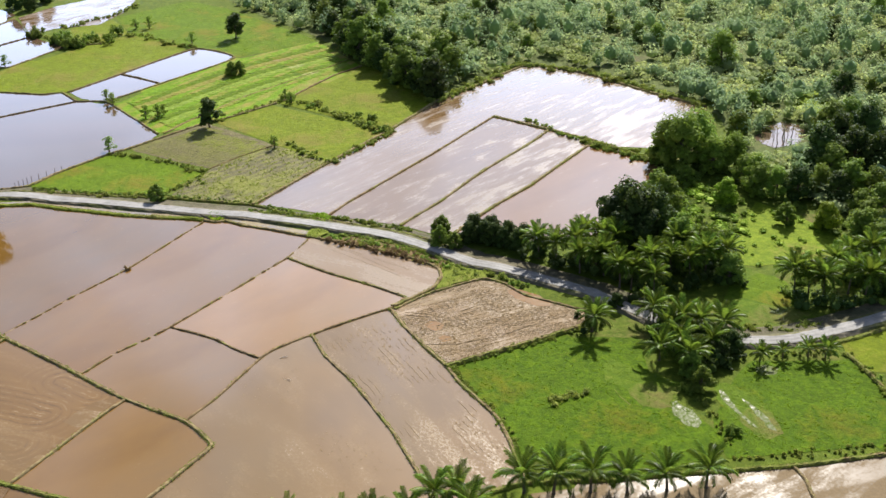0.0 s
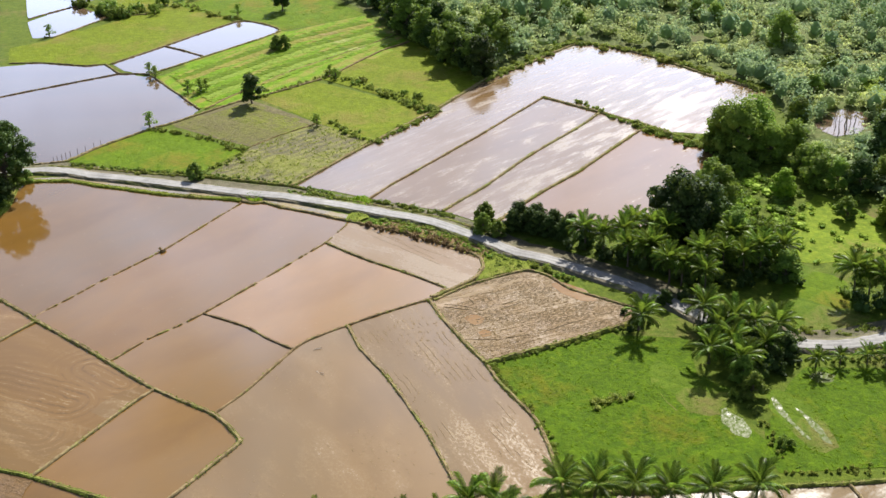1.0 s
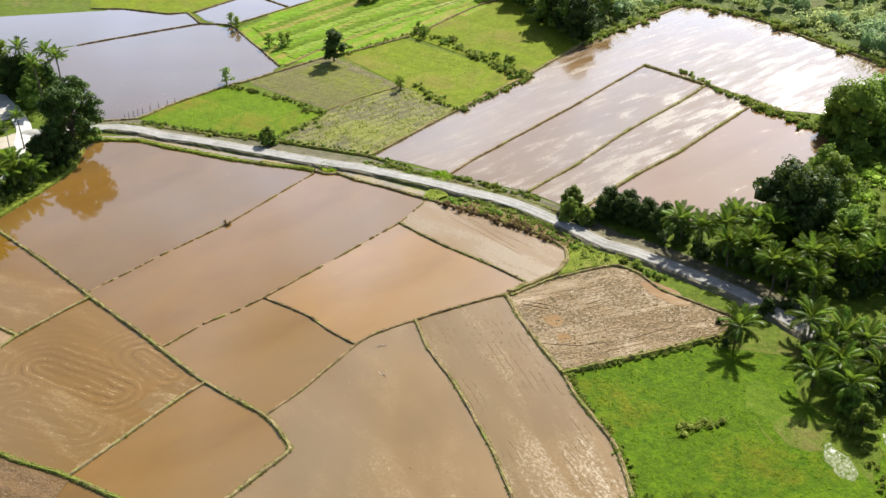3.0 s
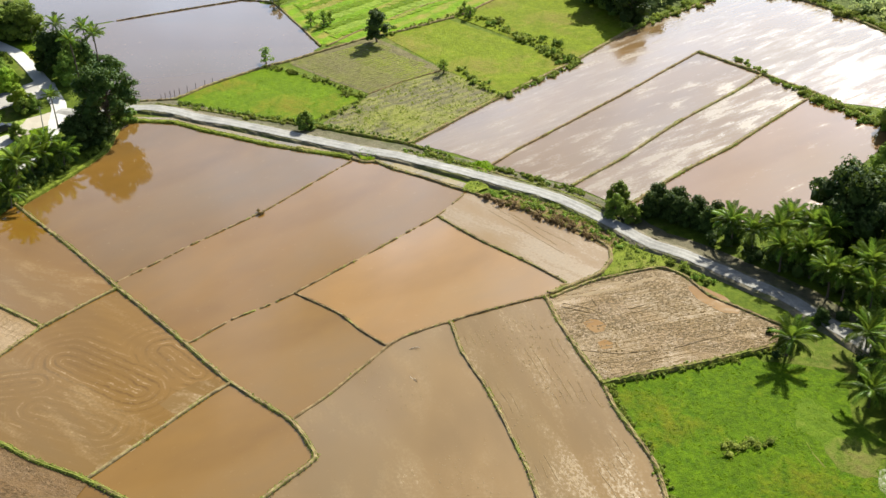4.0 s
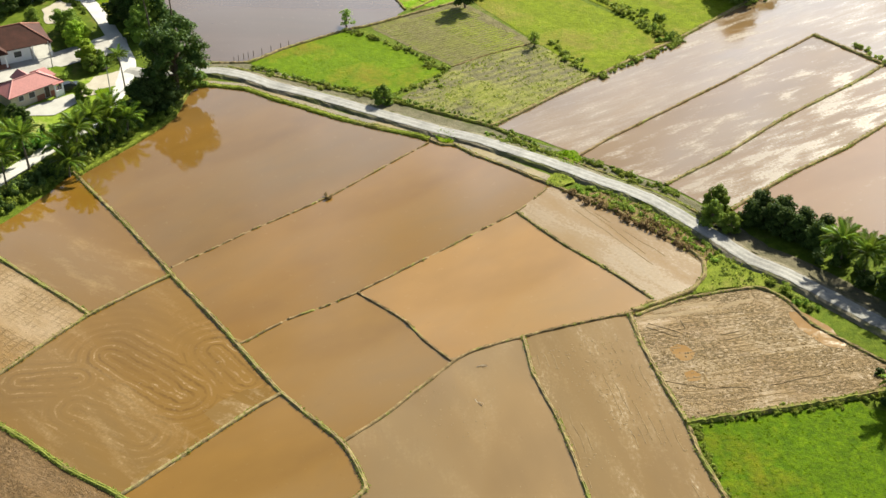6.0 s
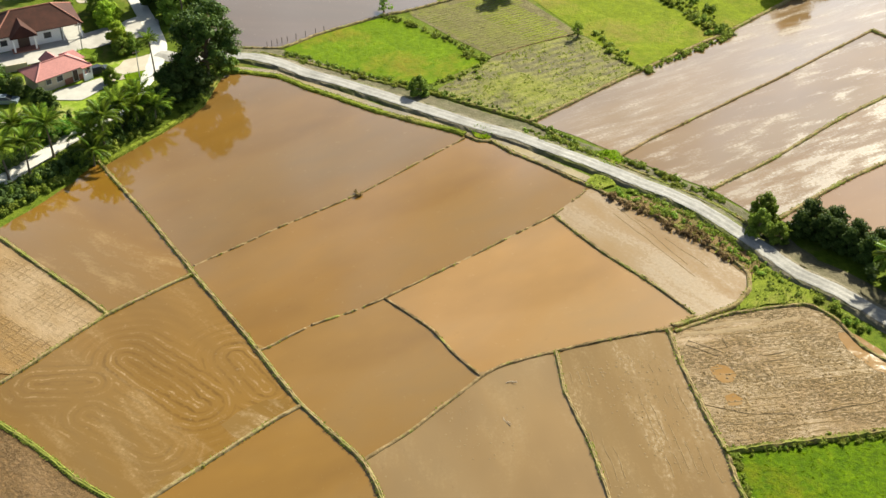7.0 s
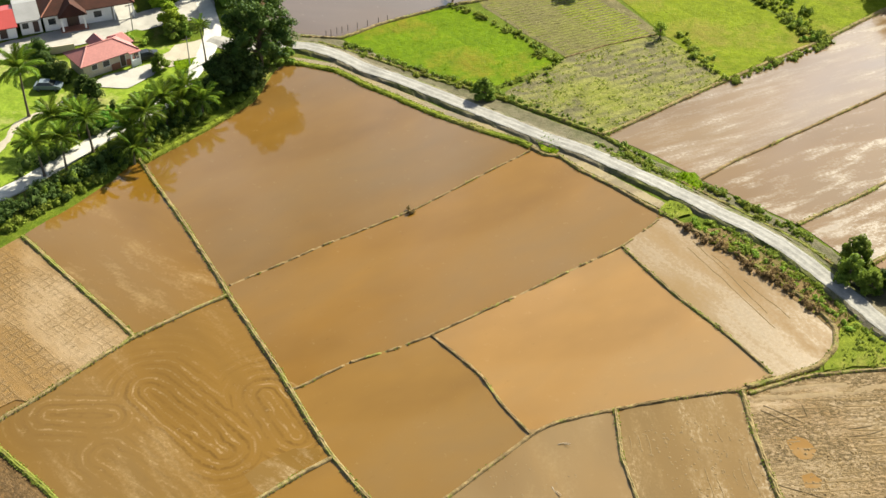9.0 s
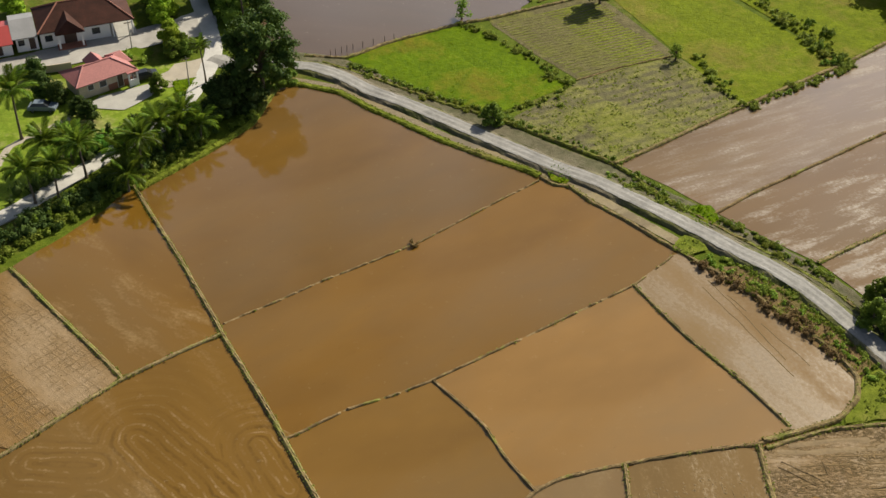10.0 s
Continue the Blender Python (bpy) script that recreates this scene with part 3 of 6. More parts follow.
def bund(line, width=0.9, height=0.38, grass=1.0, gaps=0.0, turf=None, label="narrow earth bund with grass tufts between flooded paddies", name="earth_bund"):
    p = resample(line, 0.4, 0.25)
    o = p.mean(0)
    side = sideways(p)
    n = len(p)
    wob = np.array([noise.noise((x * 0.12, y * 0.12, 0.5)) + 0.4 * noise.noise((x * 0.5, y * 0.5, 0.9)) for x, y in p])
    jag = np.array([noise.noise((x * 1.1, y * 1.1, 4.5)) + 0.7 * noise.noise((x * 2.6, y * 2.6, 1.5)) for x, y in p])
    dip = np.array([noise.noise((x * 0.9, y * 0.9, 9.5)) + 0.4 * noise.noise((x * 0.2, y * 0.2, 2.5)) for x, y in p])
    h = height * 0.72 * (1 + 0.35 * jag) * (np.where(dip < gaps - 0.5, 0.12, 1.0) if gaps else 1.0)
    p = p + side * (wob * 0.14)[:, None]
    BUND_LINES.append(p)
    prof = [(-0.5, -0.05), (-0.4, 0.55), (-0.2, 0.95), (0, 0.9), (0.2, 1.0), (0.4, 0.6), (0.5, -0.05)]
    k = len(prof)
    verts = []
    for i in range(n):
        for j, (s, z) in enumerate(prof):
            e = 0.68 * (1 + 0.22 * noise.noise((p[i, 0] * 0.9, p[i, 1] * 0.9, j * 3.0)))
            q = p[i] + side[i] * s * width * e
            verts.append((q[0] - o[0], q[1] - o[1], 0.04 + z * h[i] * (1 + 0.3 * noise.noise((p[i, 0] * 1.9, p[i, 1] * 1.9, j * 2.0)))))
    faces = [(i * k + j, i * k + j + 1, i * k + j + k + 1, i * k + j + k) for i in range(n - 1) for j in range(k - 1)]
    ob = new(name, mesh_of(name, verts, faces, turf or (M_BUND_BARE if grass < 0.45 else M_BUND if grass < 1.1 else M_BUND_LUSH)))
    ob.location = (o[0], o[1], 0)
    tagged(ob, label, "bund", "bunds between the paddies")
    if grass:
        c = int(n * 7 * grass)
        i = rng.integers(0, n, c)
        keep = np.array([noise.noise((p[q, 0] * 0.15, p[q, 1] * 0.15, 20.0)) for q in i]) > 0.25 - 0.6 * grass
        i = i[keep & (h[i] > height * 0.4)]
        edge = np.where(rng.random((len(i), 1)) < 0.5, -0.3, 0.3) + rng.normal(size=(len(i), 1)) * 0.12
        at = p[i] + side[i] * edge * width * 0.68 - o
        if len(at):
            part("grass", mesh_of("grass", *tufts(np.c_[at, h[i] * 0.6], 0.12, 0.13, 0.06), L_GRASS), ob, "short green grass")["kind"] = "stuff"
    return ob


def limb(a, b, ra, rb, sides=7, bend=0.0, steps=5):
    """A tapered, slightly bent limb."""
    a, b = Vector(a), Vector(b)
    ax = (b - a).normalized()
    u = ax.orthogonal().normalized()
    v = ax.cross(u)
    verts, faces = [], []
    for i in range(steps + 1):
        t = i / steps
        c = a.lerp(b, t) + u * math.sin(t * math.pi) * bend
        r = ra + (rb - ra) * t
        for j in range(sides):
            w = 2 * math.pi * j / sides
            verts.append(tuple(c + (u * math.cos(w) + v * math.sin(w)) * r))
    for i in range(steps):
        for j in range(sides):
            k = (j + 1) % sides
            faces.append((i * sides + j, i * sides + k, (i + 1) * sides + k, (i + 1) * sides + j))
    return verts, faces


def joined(pieces):
    verts, faces = [], []
    for v, f in pieces:
        n = len(verts)
        verts += [tuple(q) for q in v]
        faces += [tuple(int(i) + n for i in q) for q in f]
    return verts, faces


def tree(height, radius, lobes, material, per=150, size=0.4, low=0.25, label="", name="tree", top=0.75, lump=0.36, subs=7, core=0.7):
    """A broadleaf tree with its foot at the origin."""
    ob = new(name)
    cs, rs, wood = [], [], [limb((0, 0, -0.2), (0.1, 0.1, height * 0.55), 0.05 * radius + 0.1, 0.03 * radius + 0.05, 6, 0.2, 4)]
    for i in range(lobes):
        a, q = i * 2.4 + rng.random(), (i + 0.5) / lobes
        z = height * (low + (0.9 - low) * q)
        d = radius * 0.62 * math.sin(math.pi * min(1, 0.25 + top * q)) * (0.6 + 0.6 * rng.random())
        c = (d * math.cos(a), d * math.sin(a), z)
        cs.append(c)
        rs.append(radius * (lump + 0.2 * rng.random()))
        wood.append(limb((0, 0, height * (0.2 + 0.3 * q)), (c[0] * 0.8, c[1] * 0.8, c[2]), 0.08 + radius * 0.012, 0.03, 4, 0.15, 2))
    part("trunk", mesh_of("trunk", *joined(wood), M_BARK), ob)
    part("crown", mesh_of("crown", *foliage(cs, rs, subs, max(4, int(per * 1.5 / subs)), size * 0.85, core), material), ob)
    return tagged(ob, label, "tree")


def frond_mesh(length, bend):
    """One arching feather leaf of a palm along +x, with hanging leaflets."""
    rows, verts, faces = 23, [], []
    x, z, spine = 0.0, 0.0, []
    for i in range(rows):
        t = i / (rows - 1)
        spine.append((x, z, -bend * t ** 1.5))
        x, z = x + math.cos(spine[-1][2]) * length / (rows - 1), z + math.sin(spine[-1][2]) * length / (rows - 1)
    for i in range(rows - 1):
        (x0, z0, a), (x1, z1, _) = spine[i], spine[i + 1]
        n = len(verts)
        verts += [(x0, -0.012, z0), (x0, 0.012, z0), (x1, 0.008, z1), (x1, -0.008, z1)]
        faces.append((n, n + 1, n + 2, n + 3))
        t = i / (rows - 1)
        if t < 0.12:
            continue
        ln = length * 0.24 * (0.45 + 2.2 * t * (1.05 - t))
        fx, fz = math.cos(a), math.sin(a)
        for s in (-1, 1):
            k, w = ln * (0.85 + 0.3 * rng.random()), length * 0.019
            drop = 0.30 + 0.2 * rng.random()
            tip = (x0 + fx * k * 0.5, s * k * 0.72, z0 + fz * k * 0.5 - k * drop)
            half = (x0 + fx * k * 0.3, s * k * 0.42, z0 + fz * k * 0.3 - k * drop * 0.22)
            n = len(verts)
            verts += [(x0 - fx * w, s * 0.01, z0 - fz * w), (x0 + fx * w, s * 0.01, z0 + fz * w), (half[0] + w, half[1], half[2]), tip, (half[0] - w, half[1], half[2])]
            faces.append((n, n + 1, n + 2, n + 4) if s < 0 else (n + 4, n + 2, n + 1, n))
            faces.append((n + 4, n + 2, n + 3) if s < 0 else (n + 3, n + 2, n + 4))
    return mesh_of("frond", verts, faces, L_PALM)


FRONDS = [frond_mesh(1.0, d) for d in (0.75, 1.15, 1.5)]


def palm(height, length, lean, count=20, label="", yellow=False):
    """A coconut palm with its foot at the origin."""
    ob = new("coconut_palm")
    steps, sides, verts, faces = 9, 8, [], []
    for i in range(steps + 1):
        t = i / steps
        r = 0.20 * (1 - 0.45 * t) + (0.14 * (1 - t * 8) if t < 0.125 else 0) + 0.012 * (i % 2)
        cx = lean * t * t
        for j in range(sides):
            a = 2 * math.pi * j / sides
            verts.append((cx + r * math.cos(a), r * math.sin(a), -0.2 + (height + 0.2) * t))
    for i in range(steps):
        for j in range(sides):
            k = (j + 1) % sides
            faces.append((i * sides + j, i * sides + k, (i + 1) * sides + k, (i + 1) * sides + j))
    part("trunk", mesh_of("trunk", verts, faces, M_BARK), ob, "slender grey palm trunk")
    for i in range(count):
        q = i / count
        f = part("frond", FRONDS[min(2, int(q * 3))], ob)
        tilt = 82 - 92 * q + rng.normal() * 10
        s = length * (0.75 + 0.35 * math.sin(math.pi * min(1, 0.25 + q * 0.75))) * (0.92 + 0.16 * rng.random())
        f.matrix_basis = pose(lean, 0, height, 0, 0, i * 137.5 + rng.normal() * 8) @ pose(0, 0, 0, rng.normal() * 12, -tilt, 0) @ Matrix.Diagonal((s, s, s, 1))
    nuts = leaves([(lean, 0, height - 0.25)], [(0.4, 0.4, 0.3)], 14, 0.4)
    part("crownshaft", mesh_of("crownshaft", *nuts, L_LIGHT), ob, "green heart of the crown")
    return tagged(ob, label, "palm tree", "coconut palms")


def shrub(radius, height, material, count=7, per=60, size=0.3, label="", name="bush"):
    cs = [(rng.normal() * radius * 0.5, rng.normal() * radius * 0.5, height * (0.05 + 0.35 * rng.random())) for _ in range(count)]
    rs = np.array([(radius * 0.5, radius * 0.5, height * 0.42)] * count) * (0.6 + 0.7 * rng.random((count, 1)))
    ob = new(name, mesh_of(name, *foliage(cs, rs, 4, max(4, per // 3), size * 0.8, 0.6), material))
    return tagged(ob, label, "bush")


# ---- ground, roads ----
g = bmesh.new()
bmesh.ops.create_grid(g, x_segments=60, y_segments=60, size=2500)
me = bpy.data.meshes.new("ground")
g.to_mesh(me)
g.free()
me.materials.append(M_GROUND)
ground = tagged(new("ground", me), "flat green scrub and grass land reaching the horizon", "ground", kind="structure")


def sweep(name, line, profile, material, rough=0.12, step=0.8):
    """A sheet along a line from a profile of (sideways, height); far side positive."""
    p = resample(line, step)
    o = p.mean(0)
    side, n = sideways(p), len(profile)
    verts = []
    for i in range(len(p)):
        for j, (s, h) in enumerate(profile):
            e = rough * noise.noise((p[i, 0] * 0.7, p[i, 1] * 0.7, j * 4.0 + s))
            f = 0.3 * rough * noise.noise((p[i, 0] * 0.9, p[i, 1] * 0.9, j * 4.0 + 50))
            q = p[i] + side[i] * (s + e * 2)
            verts.append((q[0] - o[0], q[1] - o[1], h + f))
    faces = [(i * n + j, i * n + j + 1, i * n + j + n + 1, i * n + j + n)[::-1] for i in range(len(p) - 1) for j in range(n - 1)]
    ob = new(name, mesh_of(name, verts, faces, material))
    ob.location = (o[0], o[1], 0)
    return ob


ROAD = [(-58.4, 190.6), (-53.7, 193.3), (-47.9, 193.6), (-42.5, 191.6), (-37, 188.1), (-31.8, 185.9), (-26.7, 183.3), (-21.7, 180.6), (-16.9, 178), (-12.2, 175.5), (-7.6, 173), (-1, 170.1), (3.8, 167.2), (8.5, 164.3), (13.1, 161.3), (17.6, 158.1), (21.9, 155.3), (26.1, 151.7), (29.9, 147.2), (33.6, 142.5), (37, 137.7), (41.4, 134.3), (47.7, 127.6), (53.5, 121.2), (55.5, 117.7), (61.4, 108.1), (66.6, 102.6), (71.8, 99.5), (77.9, 98.3), (86.3, 99.1), (96.3, 101), (107.7, 103.6)]
tagged(sweep("road", ROAD, [(-1.2, 0.57), (-0.9, 0.6), (-0.55, 0.575), (0, 0.62), (0.55, 0.575), (0.9, 0.6), (1.2, 0.57)], M_ROAD, 0.1), "pale gravel farm road on a low embankment", "road", kind="structure")
tagged(sweep("embankment", ROAD, [(-2.1, -0.1), (-1.9, 0.08), (-1.55, 0.4), (-1.25, 0.53), (1.25, 0.53), (1.8, 0.44)], M_BANK, 0.16), "dark earth road embankment with weeds", "embankment", kind="structure")
tagged(sweep("verge", ROAD, [(1.8, 0.42), (2.3, 0.3), (3.4, 0.18), (4.6, 0.12), (5.4, -0.05)], M_VERGE, 0.16), "brown earth verge beside the gravel road", "verge", kind="structure")
LANE = [(-98.8, 243.4), (-88.1, 231.9), (-81.1, 224.8), (-76.1, 216.8), (-71.1, 208), (-65.8, 197.5), (-64.4, 190.7), (-64.2, 184.5), (-64.8, 174.2), (-68, 168.8), (-70.3, 163.7), (-74.1, 155), (-77.5, 148.2), (-81.3, 143)]
tagged(sweep("road", LANE, [(-1.45, 0.02), (-1.4, 0.16), (0, 0.2), (1.4, 0.16), (1.45, 0.02)], M_LANE, 0.05), "pale concrete village lane under palms", "road", kind="structure")
tagged(sweep("road", [(-65, 194.1), (-61.1, 192.8), (-56.4, 193.1), (-50.8, 193.7)], [(-1.8, 0.1), (0, 0.35), (1.8, 0.1)], M_ROAD, 0.1), "pale gravel junction of lane and farm road", "road", kind="structure")
tagged(sweep("ditch_water", [(-49.8, 189.6), (-41.8, 188.4), (-36.3, 184.9), (-31.2, 182.3), (-24.1, 178.3), (-16.5, 174.7), (-11, 172.6), (-1.1, 167), (3.7, 163.7), (8.3, 160.3), (11.4, 158.1)], [(-0.8, 0.12), (0.8, 0.12)], W_DITCH, 0.08), "narrow grey water channel beside the road", "ditch", kind="structure")

# ---- bunds ----
bund([(-63.6, 157.8), (-51.5, 143.7), (-41.8, 131.4), (-32.4, 119.9), (-23.2, 108.3), (-18.1, 103.2), (-14.5, 99.6), (-11.5, 93.3), (-14.9, 89.1), (-22.3, 81.2)], 0.95, 0.45)
bund([(-42.1, 133.1), (-37.2, 138), (-32.3, 143.3), (-23.1, 151.9), (-16.7, 159.7), (-8.8, 169.2)], 0.5, 0.28, 0.2, 0.2)
bund([(-30.4, 116.6), (-29, 117.5), (-24.5, 122), (-20.3, 124.9), (-16.1, 128.2), (-11.5, 132.6), (-3.6, 140.3), (5.3, 149.1), (9.8, 155.7)], 0.55, 0.3, 0.26, 0.18)
bund([(-16.1, 128.2), (-9.4, 122.5), (-6.3, 118.3), (-2.9, 114.5)], 0.7, 0.35, 0.26)
bund([(-15, 100), (-10, 105.2), (-2.9, 114.5), (-0.4, 116.8), (5.7, 119.8), (12.5, 122.7), (19.6, 125.2), (22.8, 128.1)], 0.75, 0.35, 0.26)
bund([(5.3, 149.1), (11.3, 141.2), (17.4, 135.1), (22.9, 128.4)], 0.75, 0.35, 0.6)
bund([(5.7, 119.8), (6.8, 112.7), (9.8, 104), (11.5, 96.1), (13.1, 88.9), (14.8, 74.6), (14.3, 71)], 0.8, 0.4, 0.7)
bund([(19.5, 124.9), (20.4, 119.6), (22.8, 109.7), (24.4, 104.3), (25, 99.8), (26.8, 93.2), (27.8, 88.7), (27.7, 81.5), (27.1, 75)], 1.0, 0.45, 1.0)
bund([(-23, 108), (-26.3, 104.7), (-31.8, 98), (-37.7, 91)], 0.9, 0.4, 0.6)
bund([(-65.7, 108), (-51.9, 99.9), (-44.6, 94.9), (-37.6, 91.1), (-30.7, 86.3), (-22.3, 81.2)], 1.1, 0.45, 1.3)
bund([(-41.7, 131.3), (-50.4, 122), (-56.1, 112.6), (-61.5, 104.3)], 0.9, 0.4, 0.9)
bund([(-50.1, 122.2), (-62.5, 131.3), (-71.7, 138)], 1.0, 0.4, 0.9)
bund([(15.2, 165.8), (20.9, 172.2), (32, 182.9), (44.2, 195), (63.3, 214.7)], 0.8, 0.4, 0.3)
bund([(28.1, 157.7), (39.5, 168.2), (51.8, 181.4), (64.9, 193.2), (73.1, 201.7)], 0.9, 0.4, 0.9)
bund([(36.8, 150.9), (47.4, 161.1), (57.8, 169.7), (69.8, 181.3), (80.7, 191.7)], 1.0, 0.45, 1.0)
bund([(63.3, 214.7), (73.1, 201.7), (80.7, 191.7), (89.1, 175.3)], 1.3, 0.5, 1.0)
bund([(1.5, 175.1), (16.6, 191.5), (36.9, 211.8), (52.4, 229.5), (67.2, 241), (82.1, 253), (88.1, 252.4), (98.4, 239.9), (107, 221.9), (115.7, 207.1)], 1.2, 0.5, 1.0)

# bunds along the road and the village
bund([(-62.5, 157.1), (-58.7, 163.7), (-56.1, 168.4), (-52.6, 176.2), (-52, 186.9), (-48.6, 188.5), (-41.5, 187.1), (-36.1, 183.6), (-30.9, 180.9), (-23.9, 176.9), (-16.4, 173.6), (-10.9, 171.6), (-8.7, 170.4)], 1.9, 0.5, 1.8, turf=M_TURF, label="broad grassy bund beside the flooded paddy")
bund([(-8.6, 170.1), (-6.4, 168.7), (-4.5, 168.7), (-1.1, 165.5), (3.6, 162.3), (8.2, 158.7), (11.3, 156.5), (12.6, 155.3), (17, 152.1), (21.1, 148.5), (25.1, 144.7), (28.9, 140.8), (30.7, 137.5), (30.3, 133.9), (28, 130.4), (23.5, 127.6), (20, 125.8)], 1.1, 0.45, 0.8, label="brown weedy bund along the roadside paddy")
bund([(20.3, 124.7), (27, 128.6), (36.9, 131.4), (40.3, 129.1), (42.6, 123.7), (46.5, 119.9), (51.1, 115.4)], 0.9, 0.4, 0.6)
bund([(24.1, 104.8), (31.3, 106.6), (41.6, 109.1), (48.5, 111.2)], 1.3, 0.7, 1.6, label="hedge-like grassy bund beside the green field")
bund([(-16.4, 224.1), (-28.6, 252.3), (-36.1, 255.4), (-40.3, 264), (-45.3, 263.9), (-56.3, 269.1), (-64.9, 270.6)], 0.9, 0.4, 0.5)
bund([(-36.1, 255.4), (-54.2, 247.6), (-63.5, 243.3)], 0.7, 0.35, 0.2)
bund([(-38.9, 264.1), (-25.6, 277.2), (-4.5, 297.8), (6.1, 284.7), (-14.6, 265.3), (-28.6, 253.3)], 0.9, 0.4, 0.5)
bund([(-25.6, 277.2), (-20, 271.2), (-15.4, 265.5)], 0.9, 0.4, 0.1)
bund([(-58.7, 293.6), (-55.7, 293.3), (-42.5, 309.6), (-31.5, 311.6)], 0.8, 0.4, 0.5)
bund([(-65.5, 313.9), (-61.2, 318.4), (-52.9, 326.1)], 0.7, 0.4, 0.2)
bund([(-68.7, 342.2), (-63.9, 345.2), (-59.7, 352.3)], 0.7, 0.4, 0.2)
bund([(-50.3, 197.5), (-43.6, 198.2), (-38.2, 204.1), (-27.8, 212.9), (-21.6, 216.8), (-8, 227.1), (2.8, 232.7), (13.3, 239.8)], 1.0, 0.45, 0.8)
bund([(-6, 197.8), (0.5, 203.1), (9.3, 208.9)], 0.5, 0.25, 0.4)
bund([(14.8, 240.7), (30.7, 259.1), (39.8, 266)], 0.9, 0.4, 0.4)
bund([(-15.1, 224.1), (-8.1, 232.7), (6.9, 247.9), (26.8, 264.1), (37.9, 274.1)], 0.6, 0.3, 0.4)
bund([(-46.8, 195.9), (-37.5, 192.4), (-26.1, 187.3), (-14.8, 183.3), (1.1, 175.2), (8.8, 167.8), (16.8, 161.9), (28.4, 153.3), (35.2, 145)], 1.2, 0.5, 1.2, label="weedy grass bank along the farm road")
bund([(22.4, 73.8), (27.1, 74.5), (37.9, 72.4), (51.2, 70.6), (62, 69), (75, 68.2), (82.4, 67.6)], 1.2, 0.5, 1.2)
bund([(61.9, 68.8), (62, 66.1), (60.7, 60.5)], 0.8, 0.4, 0.6)
bund([(84.2, 92.5), (84.3, 87.9), (84, 82), (85, 73.8)], 1.2, 0.6, 1.4)
bund([(67.8, 101.9), (73.1, 98.3), (81.5, 96), (87.7, 96.5), (97.1, 98.6)], 1.3, 0.5, 1.3, label="grassy bank below the curving road")

# ---- flooded paddies ----
patch("mud_bed", [(-62.5, 157.1), (-58.7, 163.7), (-56, 168), (-52.5, 175.7), (-51.9, 186.3), (-48.5, 188), (-41.4, 186.5), (-30.8, 180.3), (-16.3, 173.1), (-8.6, 169.9), (-4.5, 168.1), (3.6, 161.7), (10.8, 156), (16.9, 151.6), (25, 144.1), (30.2, 137.2), (30, 134.3), (26.9, 127.9), (36.8, 130.8), (41.5, 123.8), (50.4, 115.4), (48.2, 111.6), (41.6, 109.1), (24.2, 105), (27.8, 88.9), (27.1, 75), (22.4, 73.8), (14.1, 71.4), (-22.3, 80.9), (-39.4, 83.1), (-54.8, 83.2), (-65.7, 108), (-78.5, 124.2), (-71.9, 137.7)], 0.03, W_BROWN, "bare brown mud beneath the paddies and bunds", "ground", kind="structure")
PG = "flooded paddies"
patch("paddy_field", [(-42.4, 132.8), (-44.2, 134.5), (-48.3, 139.5), (-52.5, 144.3), (-57.3, 150), (-64, 157.7), (-58.7, 163.7), (-56, 168), (-52.5, 175.7), (-51.9, 186.3), (-48.5, 188), (-41.4, 186.5), (-36, 183), (-30.8, 180.3), (-23.8, 176.4), (-16.3, 173.1), (-10.9, 171.1), (-8.6, 169.9), (-16.7, 159.7), (-23.1, 151.9), (-32.3, 143.3), (-37.2, 138)], 0.05, W_BROWN, "flooded rice paddy with brown still water", "rice paddy", group=PG)
patch("paddy_field", [(-41.5, 131.9), (-37.2, 138), (-32.3, 143.3), (-23.1, 151.9), (-16.7, 159.7), (-8.6, 169.9), (-6.4, 168.4), (-4.5, 168.1), (-1.1, 164.9), (3.6, 161.7), (8.1, 158.1), (10.4, 156.4), (5.3, 149.1), (-3.6, 140.3), (-16.1, 128.2), (-24.5, 122), (-29, 117.5)], 0.055, W_AMBER, "flooded rice paddy with brown still water", "rice paddy", group=PG)
patch("paddy_field", [(-16.1, 128.2), (-3.6, 140.3), (5.3, 149.1), (11.3, 141.2), (17.4, 135.1), (22.9, 128.4), (19.6, 125.1), (12.5, 122.6), (5.7, 119.8), (-0.4, 116.8), (-2.9, 114.5), (-9.4, 122.5)], 0.06, W_ORANGE, "flooded rice paddy with orange muddy water", "rice paddy", group=PG)
patch("paddy_field", [(-29, 117.5), (-24.5, 122), (-16.1, 128.2), (-9.4, 122.5), (-2.9, 114.5), (-10, 105.2), (-15, 100), (-23, 108)], 0.065, W_GOLD, "flooded rice paddy with ochre water", "rice paddy", group=PG)
patch("paddy_field", [(-41.6, 130.9), (-35.5, 124.4), (-29, 117.5), (-23, 108), (-31.8, 98), (-37.6, 91.1), (-44.6, 94.9), (-51.9, 99.9), (-60.4, 105), (-56.1, 112.6), (-50.4, 122)], 0.07, W_SWIRL, "flooded rice paddy with swirling tractor marks in mud", "rice paddy", group=PG)
patch("paddy_field", [(-23.7, 108.2), (-15, 100.4), (-11.8, 92.6), (-19.5, 83.7), (-22.3, 81.2), (-30.6, 85.7), (-37.6, 90.8)], 0.075, W_GOLD, "flooded rice paddy with ochre water", "rice paddy", group=PG)
